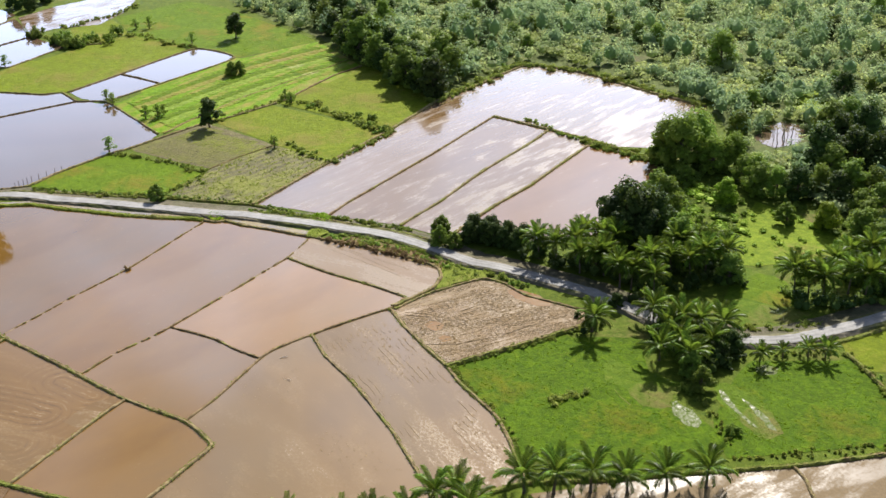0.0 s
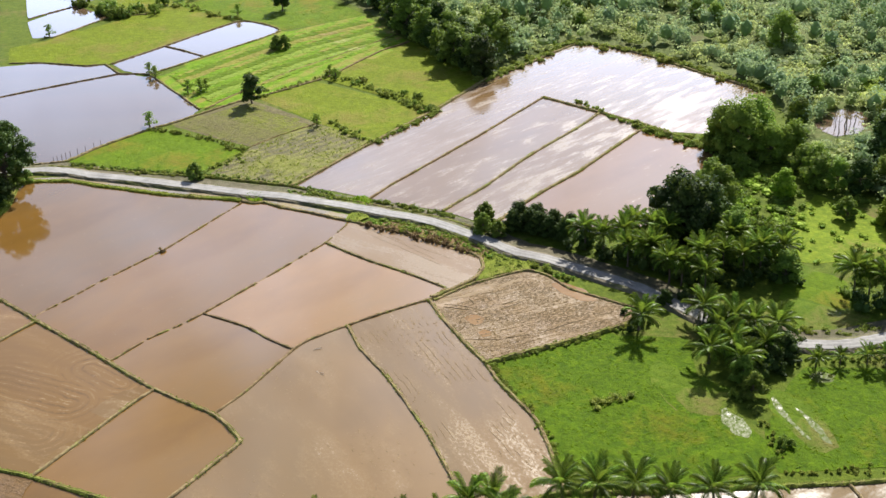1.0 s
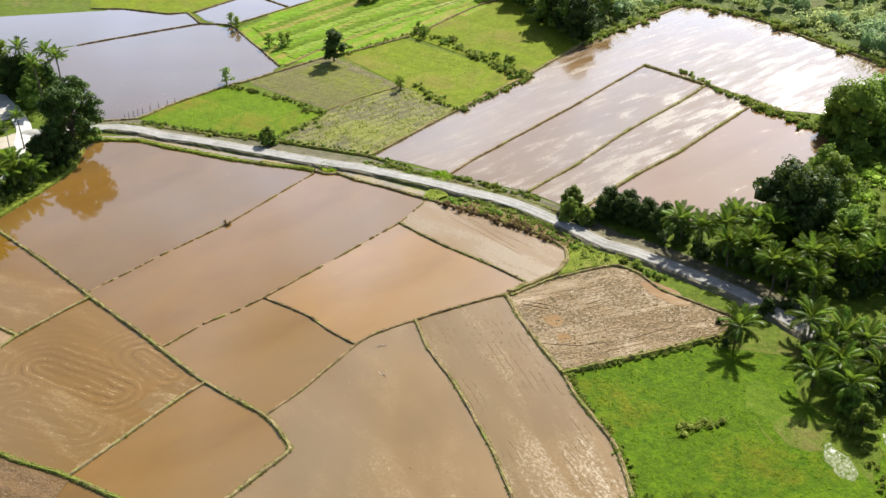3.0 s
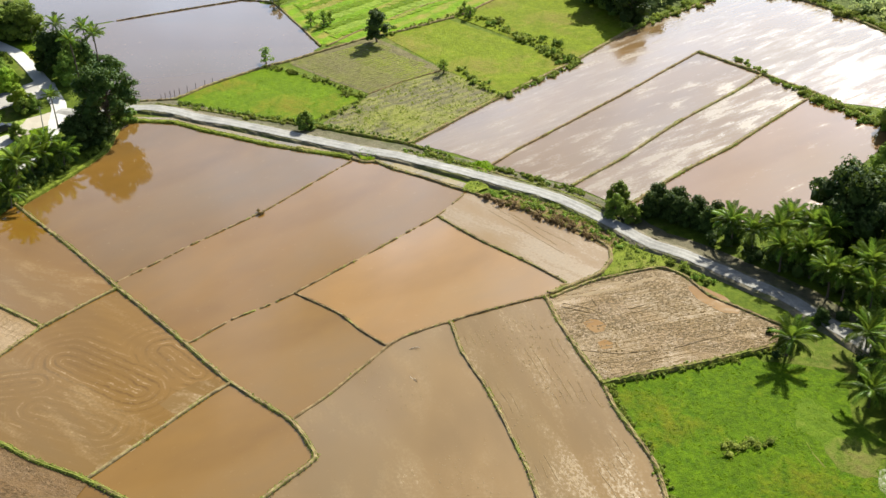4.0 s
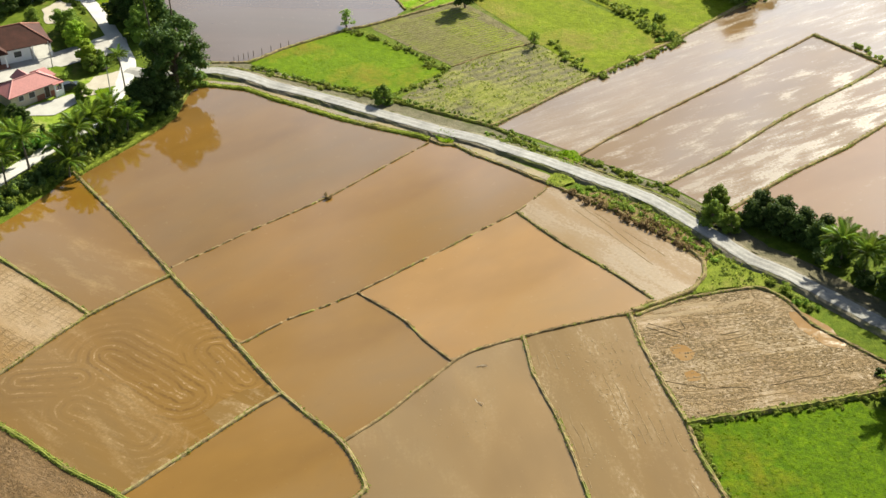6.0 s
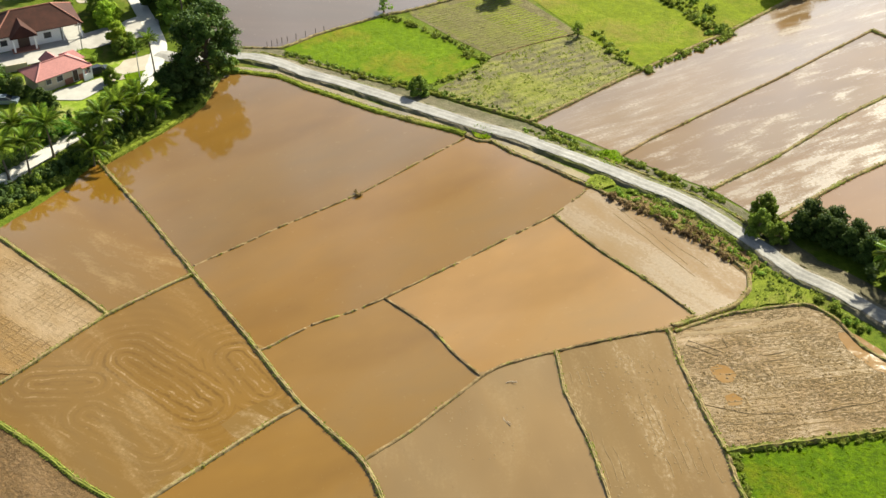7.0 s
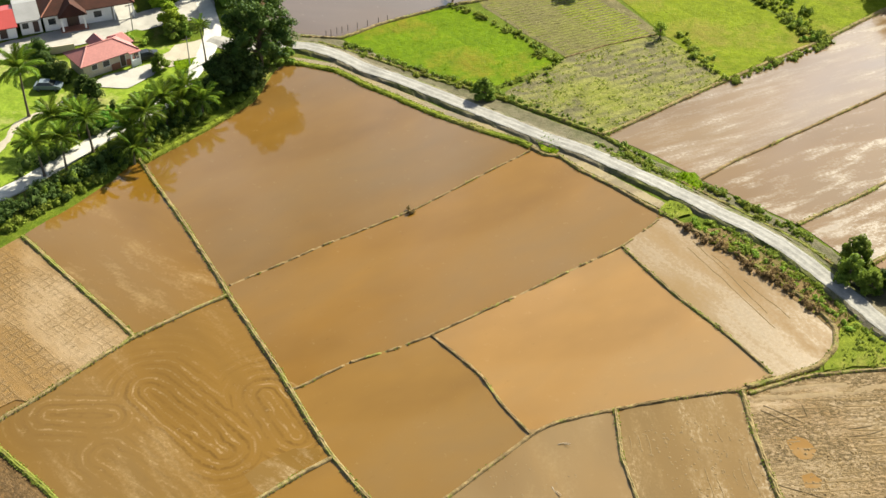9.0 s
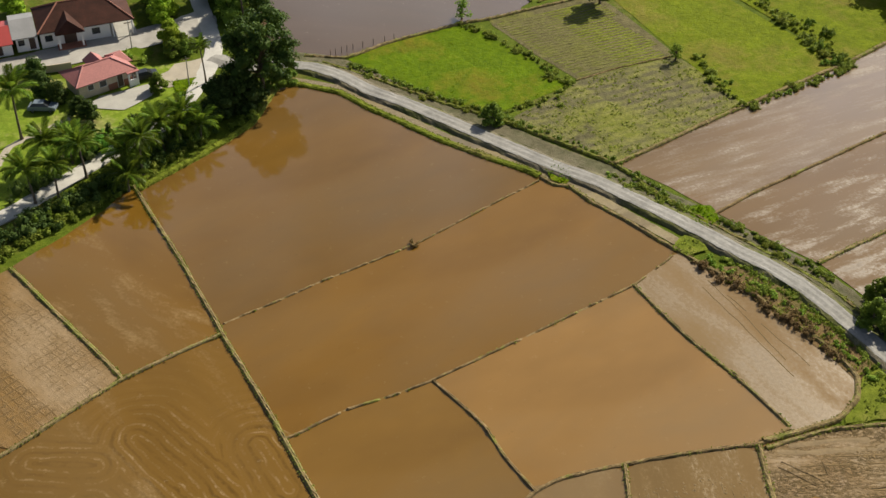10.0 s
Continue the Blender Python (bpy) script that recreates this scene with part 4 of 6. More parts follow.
patch("paddy_field", [(-15, 100.4), (-3.4, 115.3), (5.7, 118.6), (10.1, 98.9), (14.4, 79.2), (14.8, 74.6), (14.3, 71), (-22.3, 81.2), (-11.8, 92.6)], 0.08, W_GREY, "flooded rice paddy with grey-brown shallow water", "rice paddy", group=PG)
patch("paddy_field", [(6, 118.5), (19.9, 123.8), (24.6, 103), (27.7, 81.5), (27.1, 75), (22.4, 73.8), (15.4, 73.8), (14.4, 79.2), (10.1, 98.9)], 0.085, W_STRIPED, "shallow rice paddy with streaks of bare mud", "rice paddy", group=PG)
patch("paddy_field", [(5.3, 149.1), (10.8, 156), (12.6, 154.7), (16.9, 151.6), (21.1, 148), (25, 144.1), (28.8, 140.3), (30.2, 137.2), (30, 134.3), (27.7, 130.8), (23.2, 128.1), (22.9, 128.4), (17.4, 135.1), (11.3, 141.2)], 0.09, W_DRY, "drained rice paddy of pale wet mud", "rice paddy", group=PG)
patch("paddy_field", [(20.2, 123.6), (26.9, 127.9), (36.8, 130.8), (39.6, 129.1), (41.5, 123.8), (45.8, 119.9), (50.4, 115.4), (48.2, 111.6), (41.6, 109.1), (31.3, 106.6), (24.2, 105), (22.7, 110.2)], 0.095, W_TILLED, "tilled muddy rice paddy with wheel tracks", "rice paddy", group=PG)
patch("paddy_field", [(-63.8, 157.2), (-57.2, 149.8), (-52.4, 144.1), (-48.3, 139.3), (-44.1, 134.2), (-41.7, 131.2), (-50.1, 122.2), (-62.5, 131.3), (-71.7, 138), (-68.8, 143.4), (-65.7, 149)], 0.1, W_CLEAR, "flooded rice paddy with brown water and palm reflections", "rice paddy", group=PG)
patch("paddy_field", [(-71.9, 137.7), (-62.3, 130.8), (-50.2, 122), (-51.9, 119.2), (-59.8, 109.8), (-66.4, 103.2), (-78.5, 124.2)], 0.105, W_FURROW, "drained rice paddy with pale ploughed mud", "rice paddy", group=PG)
patch("paddy_field", [(-60.4, 104), (-51.6, 98.7), (-44.3, 93.8), (-37.9, 90.6), (-39.4, 83.1), (-54.8, 83.2)], 0.11, W_DARK, "dark wet rice paddy mud", "rice paddy", group=PG)
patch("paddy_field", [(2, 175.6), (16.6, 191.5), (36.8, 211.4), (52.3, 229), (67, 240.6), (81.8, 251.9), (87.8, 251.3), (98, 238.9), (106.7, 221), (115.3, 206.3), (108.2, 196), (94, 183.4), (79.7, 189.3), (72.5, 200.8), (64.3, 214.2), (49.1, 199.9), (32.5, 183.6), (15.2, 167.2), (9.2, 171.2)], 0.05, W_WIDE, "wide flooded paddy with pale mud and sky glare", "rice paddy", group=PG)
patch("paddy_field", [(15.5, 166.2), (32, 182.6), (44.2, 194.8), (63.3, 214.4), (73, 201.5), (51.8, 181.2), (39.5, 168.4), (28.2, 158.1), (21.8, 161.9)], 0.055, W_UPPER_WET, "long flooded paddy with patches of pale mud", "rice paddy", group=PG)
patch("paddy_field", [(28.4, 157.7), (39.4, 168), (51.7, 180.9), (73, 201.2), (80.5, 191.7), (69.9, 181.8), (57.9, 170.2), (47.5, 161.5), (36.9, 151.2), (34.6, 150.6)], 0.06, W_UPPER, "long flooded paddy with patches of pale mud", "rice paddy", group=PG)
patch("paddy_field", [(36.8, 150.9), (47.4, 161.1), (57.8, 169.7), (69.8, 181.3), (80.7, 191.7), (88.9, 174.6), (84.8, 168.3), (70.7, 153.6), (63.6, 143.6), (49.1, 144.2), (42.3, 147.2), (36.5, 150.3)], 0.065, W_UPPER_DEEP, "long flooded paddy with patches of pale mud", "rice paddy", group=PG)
patch("paddy_field", [(-54.1, 247.2), (-36.1, 254.9), (-27.8, 249.7), (-16.4, 224.5), (-21.6, 216.8), (-27.8, 212.9), (-38.2, 204.1), (-43.6, 198.2), (-57, 196.7), (-68.9, 217.7), (-74.5, 227), (-78.4, 235.8)], 0.05, W_FAR, "wide flooded paddy mirroring the sky", "rice paddy", group=PG)
patch("paddy_field", [(-56.3, 268.6), (-45.3, 263.9), (-40.3, 264.5), (-36.1, 256.4), (-54.3, 248.6), (-78.7, 236.9), (-84, 250.5), (-89, 266.6)], 0.055, W_FAR, "flooded paddy mirroring the sky", "rice paddy", group=PG)
patch("paddy_field", [(-38.5, 264.5), (-25.6, 276.6), (-15.9, 265.2), (-28.6, 254.2), (-35, 257.5)], 0.05, W_FAR, "small flooded paddy mirroring the sky", "rice paddy", group=PG)
patch("paddy_field", [(-24.3, 278.4), (-4.5, 297.1), (6.1, 284.7), (-14.6, 265.8)], 0.055, W_FAR, "small flooded paddy mirroring the sky", "rice paddy", group=PG)
patch("paddy_field", [(-61, 316.4), (-52.8, 325.4), (-42.5, 310.3), (-55.7, 293.9), (-61.7, 293.4), (-65.2, 310.6)], 0.06, W_FAR, "flooded paddy mirroring the sky", "rice paddy", group=PG)
patch("paddy_field", [(-63.8, 344.4), (-59.4, 350), (-53, 327.5), (-61.3, 319.8), (-65.7, 315.2), (-69.1, 338.7)], 0.065, W_FAR, "flooded paddy mirroring the sky", "rice paddy", group=PG)
patch("paddy_field", [(-66, 366.3), (-60.1, 357.2), (-64, 346.8), (-69.4, 341), (-71.8, 362.4)], 0.07, W_FAR, "flooded paddy mirroring the sky", "rice paddy", group=PG)
patch("pond", [(-59, 352.9), (-47.7, 365.7), (-29.3, 377.6), (-21.5, 368.1), (-25.2, 350.7), (-32.9, 335.9), (-40.7, 335.3), (-46.7, 334.2), (-53.1, 328.9)], 0.075, W_UPPER, "brown pond among bushes", "pond")
patch("paddy_field", [(27.1, 72.2), (37.5, 71.5), (51, 70.2), (61.8, 68.6), (60.7, 60.5), (29.6, 66.4)], 0.05, W_NEAR, "flooded paddy behind a row of palms", "rice paddy", group=PG)
patch("paddy_field", [(62.6, 68.5), (74.7, 67.7), (82.1, 67.1), (73.5, 54.9), (61.4, 60.3)], 0.055, W_NEAR, "flooded paddy of bare wet mud", "rice paddy", group=PG)


def ridges(field, lines, width, material, height=0.05, keep=0.0, name="mud_ridge", step=0.5):
    """Broken lines of mud standing up out of a field, one part."""
    ox, oy, _ = field.location
    verts, faces = [], []
    for line in lines:
        p = resample(line, step)
        side = sideways(p)
        last = False
        for (x, y), (u, v) in zip(p, side):
            on = noise.noise((x * 0.22, y * 0.22, 31.0)) > keep
            w = width * (0.5 + 0.35 * noise.noise((x * 0.8, y * 0.8, 3.0)))
            e = 0.25 * noise.noise((x * 0.35, y * 0.35, 8.0))
            cx, cy = x - ox + u * e, y - oy + v * e
            if on:
                verts += [(cx - u * w, cy - v * w, 0.004), (cx, cy, 0.01 + height * (1 + noise.noise((x, y, 1.0)))), (cx + u * w, cy + v * w, 0.004)]
                n = len(verts)
                if last:
                    faces += [(n - 6, n - 5, n - 2, n - 3), (n - 5, n - 4, n - 1, n - 2)]
            last = on
    part(name, mesh_of(name, verts, faces, material), field, "broken ridges of wet mud")


named = {o.get("label", ""): o for o in scene.objects if o.name.startswith("paddy_field")}
ridges(named["drained rice paddy of pale wet mud"], [[(14.3, 151.6), (18.1, 146.4), (21.6, 141), (25, 136)], [(13.6, 150.2), (18.7, 143.3), (23.8, 136.2)], [(16.7, 149.2), (21.1, 143.9), (25.8, 138.4)]], 0.15, M_RIDGE, 0.01, -0.3, "wheel_track")
tilled = named["tilled muddy rice paddy with wheel tracks"]
ridges(tilled, [[(21.4, 122.3), (24.2, 121), (27.1, 119.5), (31.3, 120.2), (35.7, 122.6)], [(21.7, 123.1), (24.6, 121.9), (27.3, 120.6), (31, 121.2), (34.8, 123)], [(25.9, 123.9), (26.4, 122.2), (26.8, 120.5)], [(22.6, 112), (28, 111), (35, 111.8), (43, 114.5)]], 0.16, M_TRACK, 0.04, -0.1, "wheel_track")
ridges(tilled, [[(21.4, 124.4), (25.6, 125.2), (31.4, 126.8), (36, 128.9)], [(22.6, 125.5), (28.2, 127.2), (33, 128.4)]], 0.6, M_SILT, 0.01, -0.15, "silt_strip")
def rows_across(corners, angle, gap, first=0.0, last=1.0):
    """Parallel lines across a field, between two shares of its width."""
    along, across = np.array([math.cos(radians(angle)), math.sin(radians(angle))]), np.array([-math.sin(radians(angle)), math.cos(radians(angle))])
    c = np.array(corners)
    v = c @ across
    u = c @ along
    lines = []
    for h in np.arange(v.min() + first * np.ptp(v) + 0.5, v.min() + last * np.ptp(v), gap):
        run = across * h + along * np.arange(u.min(), u.max(), 0.8)[:, None]
        run = run[inside(run, corners)]
        if len(run) > 4:
            lines.append([tuple(q) for q in run[1:-1:3]])
    return lines


TILLED = [(22, 122.3), (27, 125.8), (36.5, 128.9), (39, 127.4), (41, 122.6), (49.5, 114.8), (47.5, 112.2), (41.6, 110.2), (31.3, 107.8), (25.2, 106.2), (23.6, 110.5)]
STREAKED = [(7, 117.2), (19, 121.6), (24, 103), (27, 81.5), (26.3, 76), (15.8, 75), (15.2, 79.5), (10.9, 99)]
ridges(tilled, rows_across(TILLED, 13, 1.15), 0.2, M_CLOD, 0.028, 0.0, "mud_ridge")
for first, last in ((0.08, 0.3), (0.55, 0.95)):
    ridges(named["shallow rice paddy with streaks of bare mud"], rows_across(STREAKED, -76, 0.95, first, last), 0.10, M_CLOD, 0.018, 0.08, "mud_ridge", 0.3)
patch("silt_patch", [(-30.8, 104), (-29.6, 106.8), (-27.4, 108.6), (-24.6, 108.9), (-23.9, 107.6), (-26, 105), (-28.6, 102.4)], 0.078, W_SILTY, "pale silt in the corner of a muddy paddy", "silt", wobble=0.9, kind="structure")
patch("silt_patch", [(-36.9, 92.3), (-36.2, 95.2), (-33.6, 97.8), (-31.2, 100.4), (-30.9, 99.2), (-33.2, 96.2)], 0.078, W_SILTY, "pale silt along the edge of a muddy paddy", "silt", wobble=0.7, kind="structure")


def clods(field, corners, per_m2, size, angle, gap, keep, material, rows=0.7, tall=1.0):
    """Small lumps of turned mud lying in broken rows on a field, one part."""
    p = scatter(corners, per_m2)
    along = np.array([math.cos(radians(angle)), math.sin(radians(angle))])
    across = np.array([-along[1], along[0]])
    u, v = p @ along, p @ across
    v = np.where(rng.random(len(p)) < rows, np.round(v / gap) * gap + rng.normal(size=len(p)) * 0.12 * gap, v)
    p = u[:, None] * along + v[:, None] * across
    p = p[[noise.noise((x * 0.09, y * 0.09, 11.0)) + 0.6 * noise.noise((x * 0.35, y * 0.35, 4.0)) > keep for x, y in p]]
    p = p[inside(p, corners)]
    ox, oy, _ = field.location
    k = len(p)
    r, a = size * (0.35 + 0.65 * rng.random(k)), rng.random(k) * 2 * np.pi
    verts = []
    for q in range(4):
        w = a + q * np.pi / 2
        e = r * (0.7 + 0.5 * rng.random(k))
        verts.append(np.c_[p[:, 0] - ox + np.cos(w) * e, p[:, 1] - oy + np.sin(w) * e, np.zeros(k) + 0.003])
    verts.append(np.c_[p[:, 0] - ox, p[:, 1] - oy, r * tall * (0.12 + 0.16 * rng.random(k))])
    base = np.arange(k)[:, None] * 5
    faces = np.concatenate([base + np.array([[q, (q + 1) % 4, 4]]) for q in range(4)])
    part("mud_clods", mesh_of("mud_clods", np.stack(verts, 1).reshape(-1, 3), faces, material), field, "small lumps of turned mud")["kind"] = "stuff"


clods(tilled, TILLED, 3.0, 0.27, 12, 0.75, -0.12, M_CLOD, 0.9, 1.6)
clods(named["shallow rice paddy with streaks of bare mud"], STREAKED, 2.2, 0.2, -76, 1.0, 0.06, M_CLOD, 0.8, 1.0)
clods(named["drained rice paddy with pale ploughed mud"], [(-71, 136.8), (-62.3, 130), (-51, 121.6), (-60, 109.5), (-66, 104.5), (-77, 123.5)], 1.4, 0.18, -31, 1.1, 0.05, M_CLOD, 0.85)
clods(named["flooded rice paddy with grey-brown shallow water"], [(-14, 100.2), (-3.2, 114.4), (5, 117.6), (9.3, 98.5), (13.6, 79), (14, 74), (-20, 82), (-11, 92.6)], 0.9, 0.17, -76, 1.2, 0.28, M_CLOD)


def branch(x0, y0, x1, y1, z=0.1):
    ob = new("fallen_branch", mesh_of("fallen_branch", *joined([limb((0, 0, 0), (x1 - x0, y1 - y0, 0.06), 0.05, 0.025, 6, 0.12), limb(((x1 - x0) * 0.5, (y1 - y0) * 0.5, 0.05), ((x1 - x0) * 0.8 + 0.3, (y1 - y0) * 0.7 - 0.3, 0.2), 0.04, 0.015, 5, 0.05, 3)]), M_DEADWOOD))
    ob.location = (x0, y0, z)
    return tagged(ob, "pale fallen branch lying in shallow paddy water", "branch", "branches in the paddies")


for run in ((-0.1, 107.9, 0.8, 106.8), (0, 113.7, 1.3, 114)):
    branch(*run)
patch("verge", [(14.9, 153.9), (20.7, 149.5), (26.3, 142.3), (30.9, 136.8), (32, 138.8), (33.9, 140.3), (33.1, 142.1), (28.5, 148.6), (22.7, 154.5), (18.7, 155.2)], 0.13, M_DRYWEED, "brown dry weeds between paddy and road", "verge", wobble=0.6, blades=1.2, blade=(0.3, 0.2), kind="structure")
patch("grass_triangle", [(31.4, 137.5), (33.8, 139.6), (36, 139.1), (39.2, 136.2), (39.9, 134.2), (37.6, 131.3), (32.3, 131.3), (28.5, 129.5)], 0.14, M_TURF, "bright green grass between paddies and road", "verge", wobble=0.5, blades=1.5, blade=(0.3, 0.2), kind="structure")

patch("grass_patch", [(-8, 173.1), (-6, 174.3), (-4.2, 171.3), (-5, 169), (-7, 169.5)], 0.3, M_BRIGHT, "bright green grass patch on the bank", "verge", wobble=0.5, blades=3.0, blade=(0.3, 0.2), kind="structure")
patch("grass_patch", [(12, 166.5), (14.5, 167.1), (15.5, 164.5), (14.3, 162.3), (12.3, 162.9)], 0.3, M_BRIGHT, "bright green grass patch beside the road", "verge", wobble=0.5, blades=3.0, blade=(0.3, 0.2), kind="structure")

patch("grass_patch", [(9.9, 157.2), (11.6, 155.8), (14.4, 157.6), (13.3, 159.4), (11.4, 160)], 0.3, M_TURF, "weedy green crossing over the ditch", "verge", wobble=0.6, blades=2.0, blade=(0.25, 0.2), kind="structure")

# ---- dry fields ----
GG = "grass fields"
patch("pasture", [(-43.8, 197.6), (-27.7, 212.2), (-23.4, 211.5), (-13.8, 203.2), (-7.4, 195.9), (-15.8, 187), (-26.1, 188)], 0.12, M_BRIGHT, "bright green grass field beside the road", "field", blades=0.12, blade=(0.05, 0.34), group=GG)
crop = patch("row_crop", [(-22, 214.2), (-9.8, 223.4), (-3.7, 227.1), (9.3, 208.9), (-5.4, 198.3), (-12.8, 204.6)], 0.13, M_ROWS, "yellow-green crop in rows", "field", group=GG)
patch("fallow_field", [(-5, 198.2), (9.3, 208.9), (19.6, 194.8), (1.2, 175.8), (-14.5, 184.6), (-10.5, 190.2), (-6.8, 195.4)], 0.14, M_WEEDY, "weedy grey-brown fallow field", "field", blades=0.6, blade=(0.16, 0.34), group=GG)
patch("pasture", [(-2.9, 229), (11.7, 238.3), (36.6, 210.2), (20.2, 195), (9.9, 209.1)], 0.15, M_PASTURE, "green pasture edged by bushes", "field", blades=0.12, blade=(0.05, 0.34), group=GG)
patch("pasture", [(13.4, 240.2), (18.5, 247), (36.5, 265.8), (46.9, 261.6), (52.4, 230.9), (37.1, 211.3)], 0.16, M_PASTURE, "green pasture beside the wood", "field", blades=0.12, blade=(0.05, 0.34), group=GG)
strip_field = patch("strip_crop", [(-25.8, 251), (-14.2, 264.1), (5.9, 282.3), (31.2, 295), (39.6, 264.9), (13.2, 238.8), (-3.5, 230.1), (-15, 224.9)], 0.17, M_STRIPE, "bright green striped vegetable field", "field", group=GG)
patch("pasture", [(-58.3, 289.5), (-44, 302.5), (-23.2, 319.3), (-6.9, 299.7), (-25.3, 278.2), (-38.9, 265.1), (-45.3, 265), (-56.4, 270.2), (-65, 271.1), (-66.7, 284.7)], 0.12, M_PASTURE, "olive-green meadow among paddies", "field", blades=0.12, blade=(0.05, 0.34), group=GG)
patch("pasture", [(-27.8, 343.5), (-4.5, 360.3), (7.9, 346.3), (31.4, 296.9), (6.9, 285), (-6.1, 299.5), (-22.4, 319.1)], 0.14, M_BRIGHT, "bright green meadow near the wood", "field", blades=0.12, blade=(0.05, 0.34), group=GG)
patch("pasture", [(-40.7, 333.8), (-28.6, 340.7), (-23.6, 321.5), (-31.5, 313.6), (-43, 320.4)], 0.15, M_PASTURE, "small olive meadow ringed by bushes", "field", blades=0.12, blade=(0.05, 0.34), group=GG)
patch("pasture", [(26.5, 104.2), (34.6, 106.8), (46.6, 108.1), (55.4, 105.2), (51.4, 89.4), (53.8, 87), (56.5, 76.5), (51.6, 73.2), (39.9, 73.7), (28.7, 80.8), (27, 90)], 0.12, M_SHADED_GRASS, "bright green wet grass field", "field", blades=0.5, blade=(0.06, 0.3), group=GG)
patch("pasture", [(64.5, 90.7), (69.2, 94.4), (83.2, 90.7), (84.2, 82.3), (85.3, 71.6), (76.4, 70.3), (54.7, 72.8), (56.6, 81.4)], 0.13, M_SHADED_GRASS, "bright green grass field with puddles", "field", blades=0.5, blade=(0.06, 0.3), group=GG)
patch("pasture", [(85.4, 94.4), (104.3, 98.6), (91.4, 80.3), (84.7, 89.4)], 0.14, M_PASTURE, "green grass field beyond the hedge bund", "field", blades=0.12, blade=(0.05, 0.34), group=GG)
patch("pasture", [(71, 109.6), (82.8, 124.7), (86.3, 116.9), (85.6, 104.6), (78.7, 103), (71.5, 104.6)], 0.15, M_WET, "wet meadow among palms", "field", blades=0.12, blade=(0.05, 0.34), group=GG)

patch("clearing", [(136, 203.5), (147.7, 217.2), (156.2, 209.6), (154, 198.4), (145.3, 191.9), (136, 196.7)], 0.15, M_CLEAR, "sunny grass clearing in the wood", "field", wobble=3.0, group=GG)
patch("clearing", [(78, 126), (89.7, 140.5), (99, 149.2), (103.3, 143.7), (106.5, 130.5), (103.5, 123.8), (94.3, 121.6), (84.7, 124.2)], 0.14, M_CLEAR, "rough grass clearing among palms", "field", wobble=2.5, group=GG)

patch("pasture", [(79.7, 118.3), (84, 121.1), (86.3, 119.6), (87.5, 116.6), (83.7, 108.7), (81.3, 109.2), (79.2, 111.7), (77.1, 114)], 0.17, M_BRIGHT, "young rice plot in a wet meadow", "field", wobble=0.8, group=GG)
patch("trodden_patch", [(46.3, 99.4), (49, 100.3), (51.2, 95), (53.7, 94.9), (56, 90.2), (52.4, 85.9), (48.4, 86.8), (48.2, 91.6), (46.5, 94.8)], 0.135, M_WET, "trodden wet grass with brown mud showing", "field", wobble=1.4, kind="structure")
patch("mud_patch", [(60.2, 90.4), (62.8, 90.1), (64.4, 86.1), (65.4, 81), (64.4, 76), (61.4, 76), (59.6, 82)], 0.14, M_WET, "trampled wet mud among grass", "field", wobble=0.9, kind="structure")
tagged(sweep("path", [(45.5, 97.3), (45.7, 94.4), (46.4, 92.8), (46.4, 90.3), (47.1, 88)], [(-0.1, 0.045), (0, 0.06), (0.1, 0.045)], M_WET, 0.1), "thin trodden footpath in green grass", "path", kind="structure")
patch("puddle", [(40.3, 126), (41.7, 126.5), (43.3, 125), (45, 122.8), (46.5, 120.3), (45.5, 118.8), (43.8, 119.3), (41.9, 120.9), (40.6, 122.9)], 0.105, W_RUST, "orange muddy puddle in a tilled field", "puddle", wobble=0.5)

patch("puddle", [(23.7, 118.4), (24.8, 119.2), (25.9, 118.8), (26.8, 117.5), (26.3, 116.2), (25.1, 115.9), (24.1, 116.8)], 0.105, W_RUST, "orange muddy puddle in a tilled field", "puddle", wobble=0.4)
patch("puddle", [(24.9, 113.6), (26.1, 114.2), (27.2, 113.4), (26.8, 112.3), (25.3, 112.1)], 0.105, W_RUST, "orange muddy puddle in a tilled field", "puddle", wobble=0.4)

near_side, far_side = np.array([(-13.6, 228.3), (0.6, 240.1), (16.2, 252.7), (37.7, 265.4)]), np.array([(-23.5, 250.8), (-9.7, 264.9), (6.4, 279.2), (30.2, 292.7)])
for k in range(10):
    q = (k + 0.5) / 10
    run = near_side + (far_side - near_side) * q
    bed = sweep("crop_strip", [tuple(v) for v in run], [(-1.5, -0.05), (-1.1, 0.1), (0, 0.16), (1.1, 0.1), (1.5, -0.05)], M_DRYSTRIP if k == 7 else (M_STRIPE, M_LAWN, M_BRIGHT)[k % 3], 0.5)
    bed.location = bed.location - strip_field.location + Vector((0, 0, 0.05))
    bed.parent = strip_field

# the rows of the yellow-green crop
CROP = [(-22, 214.2), (-9.8, 223.4), (-3.7, 227.1), (9.3, 208.9), (-5.4, 198.3), (-12.8, 204.6)]
along, across = np.array([math.cos(radians(37)), math.sin(radians(37))]), np.array([-math.sin(radians(37)), math.cos(radians(37))])
centre = np.mean(CROP, 0)
for k in range(-18, 19):
    run = centre + across * 0.85 * k + along * np.arange(-26, 26, 0.5)[:, None]
    run = run[inside(run, CROP)]
    if len(run) < 8:
        continue
    row = sweep("crop_ridge", [tuple(v) for v in run[1:-1:4]], [(-0.27, -0.02), (-0.14, 0.045), (0.14, 0.05), (0.27, -0.02)], M_CROPROW, 0.22)
    row.location = row.location - crop.location + Vector((0, 0, 0.04))
    row.parent = crop

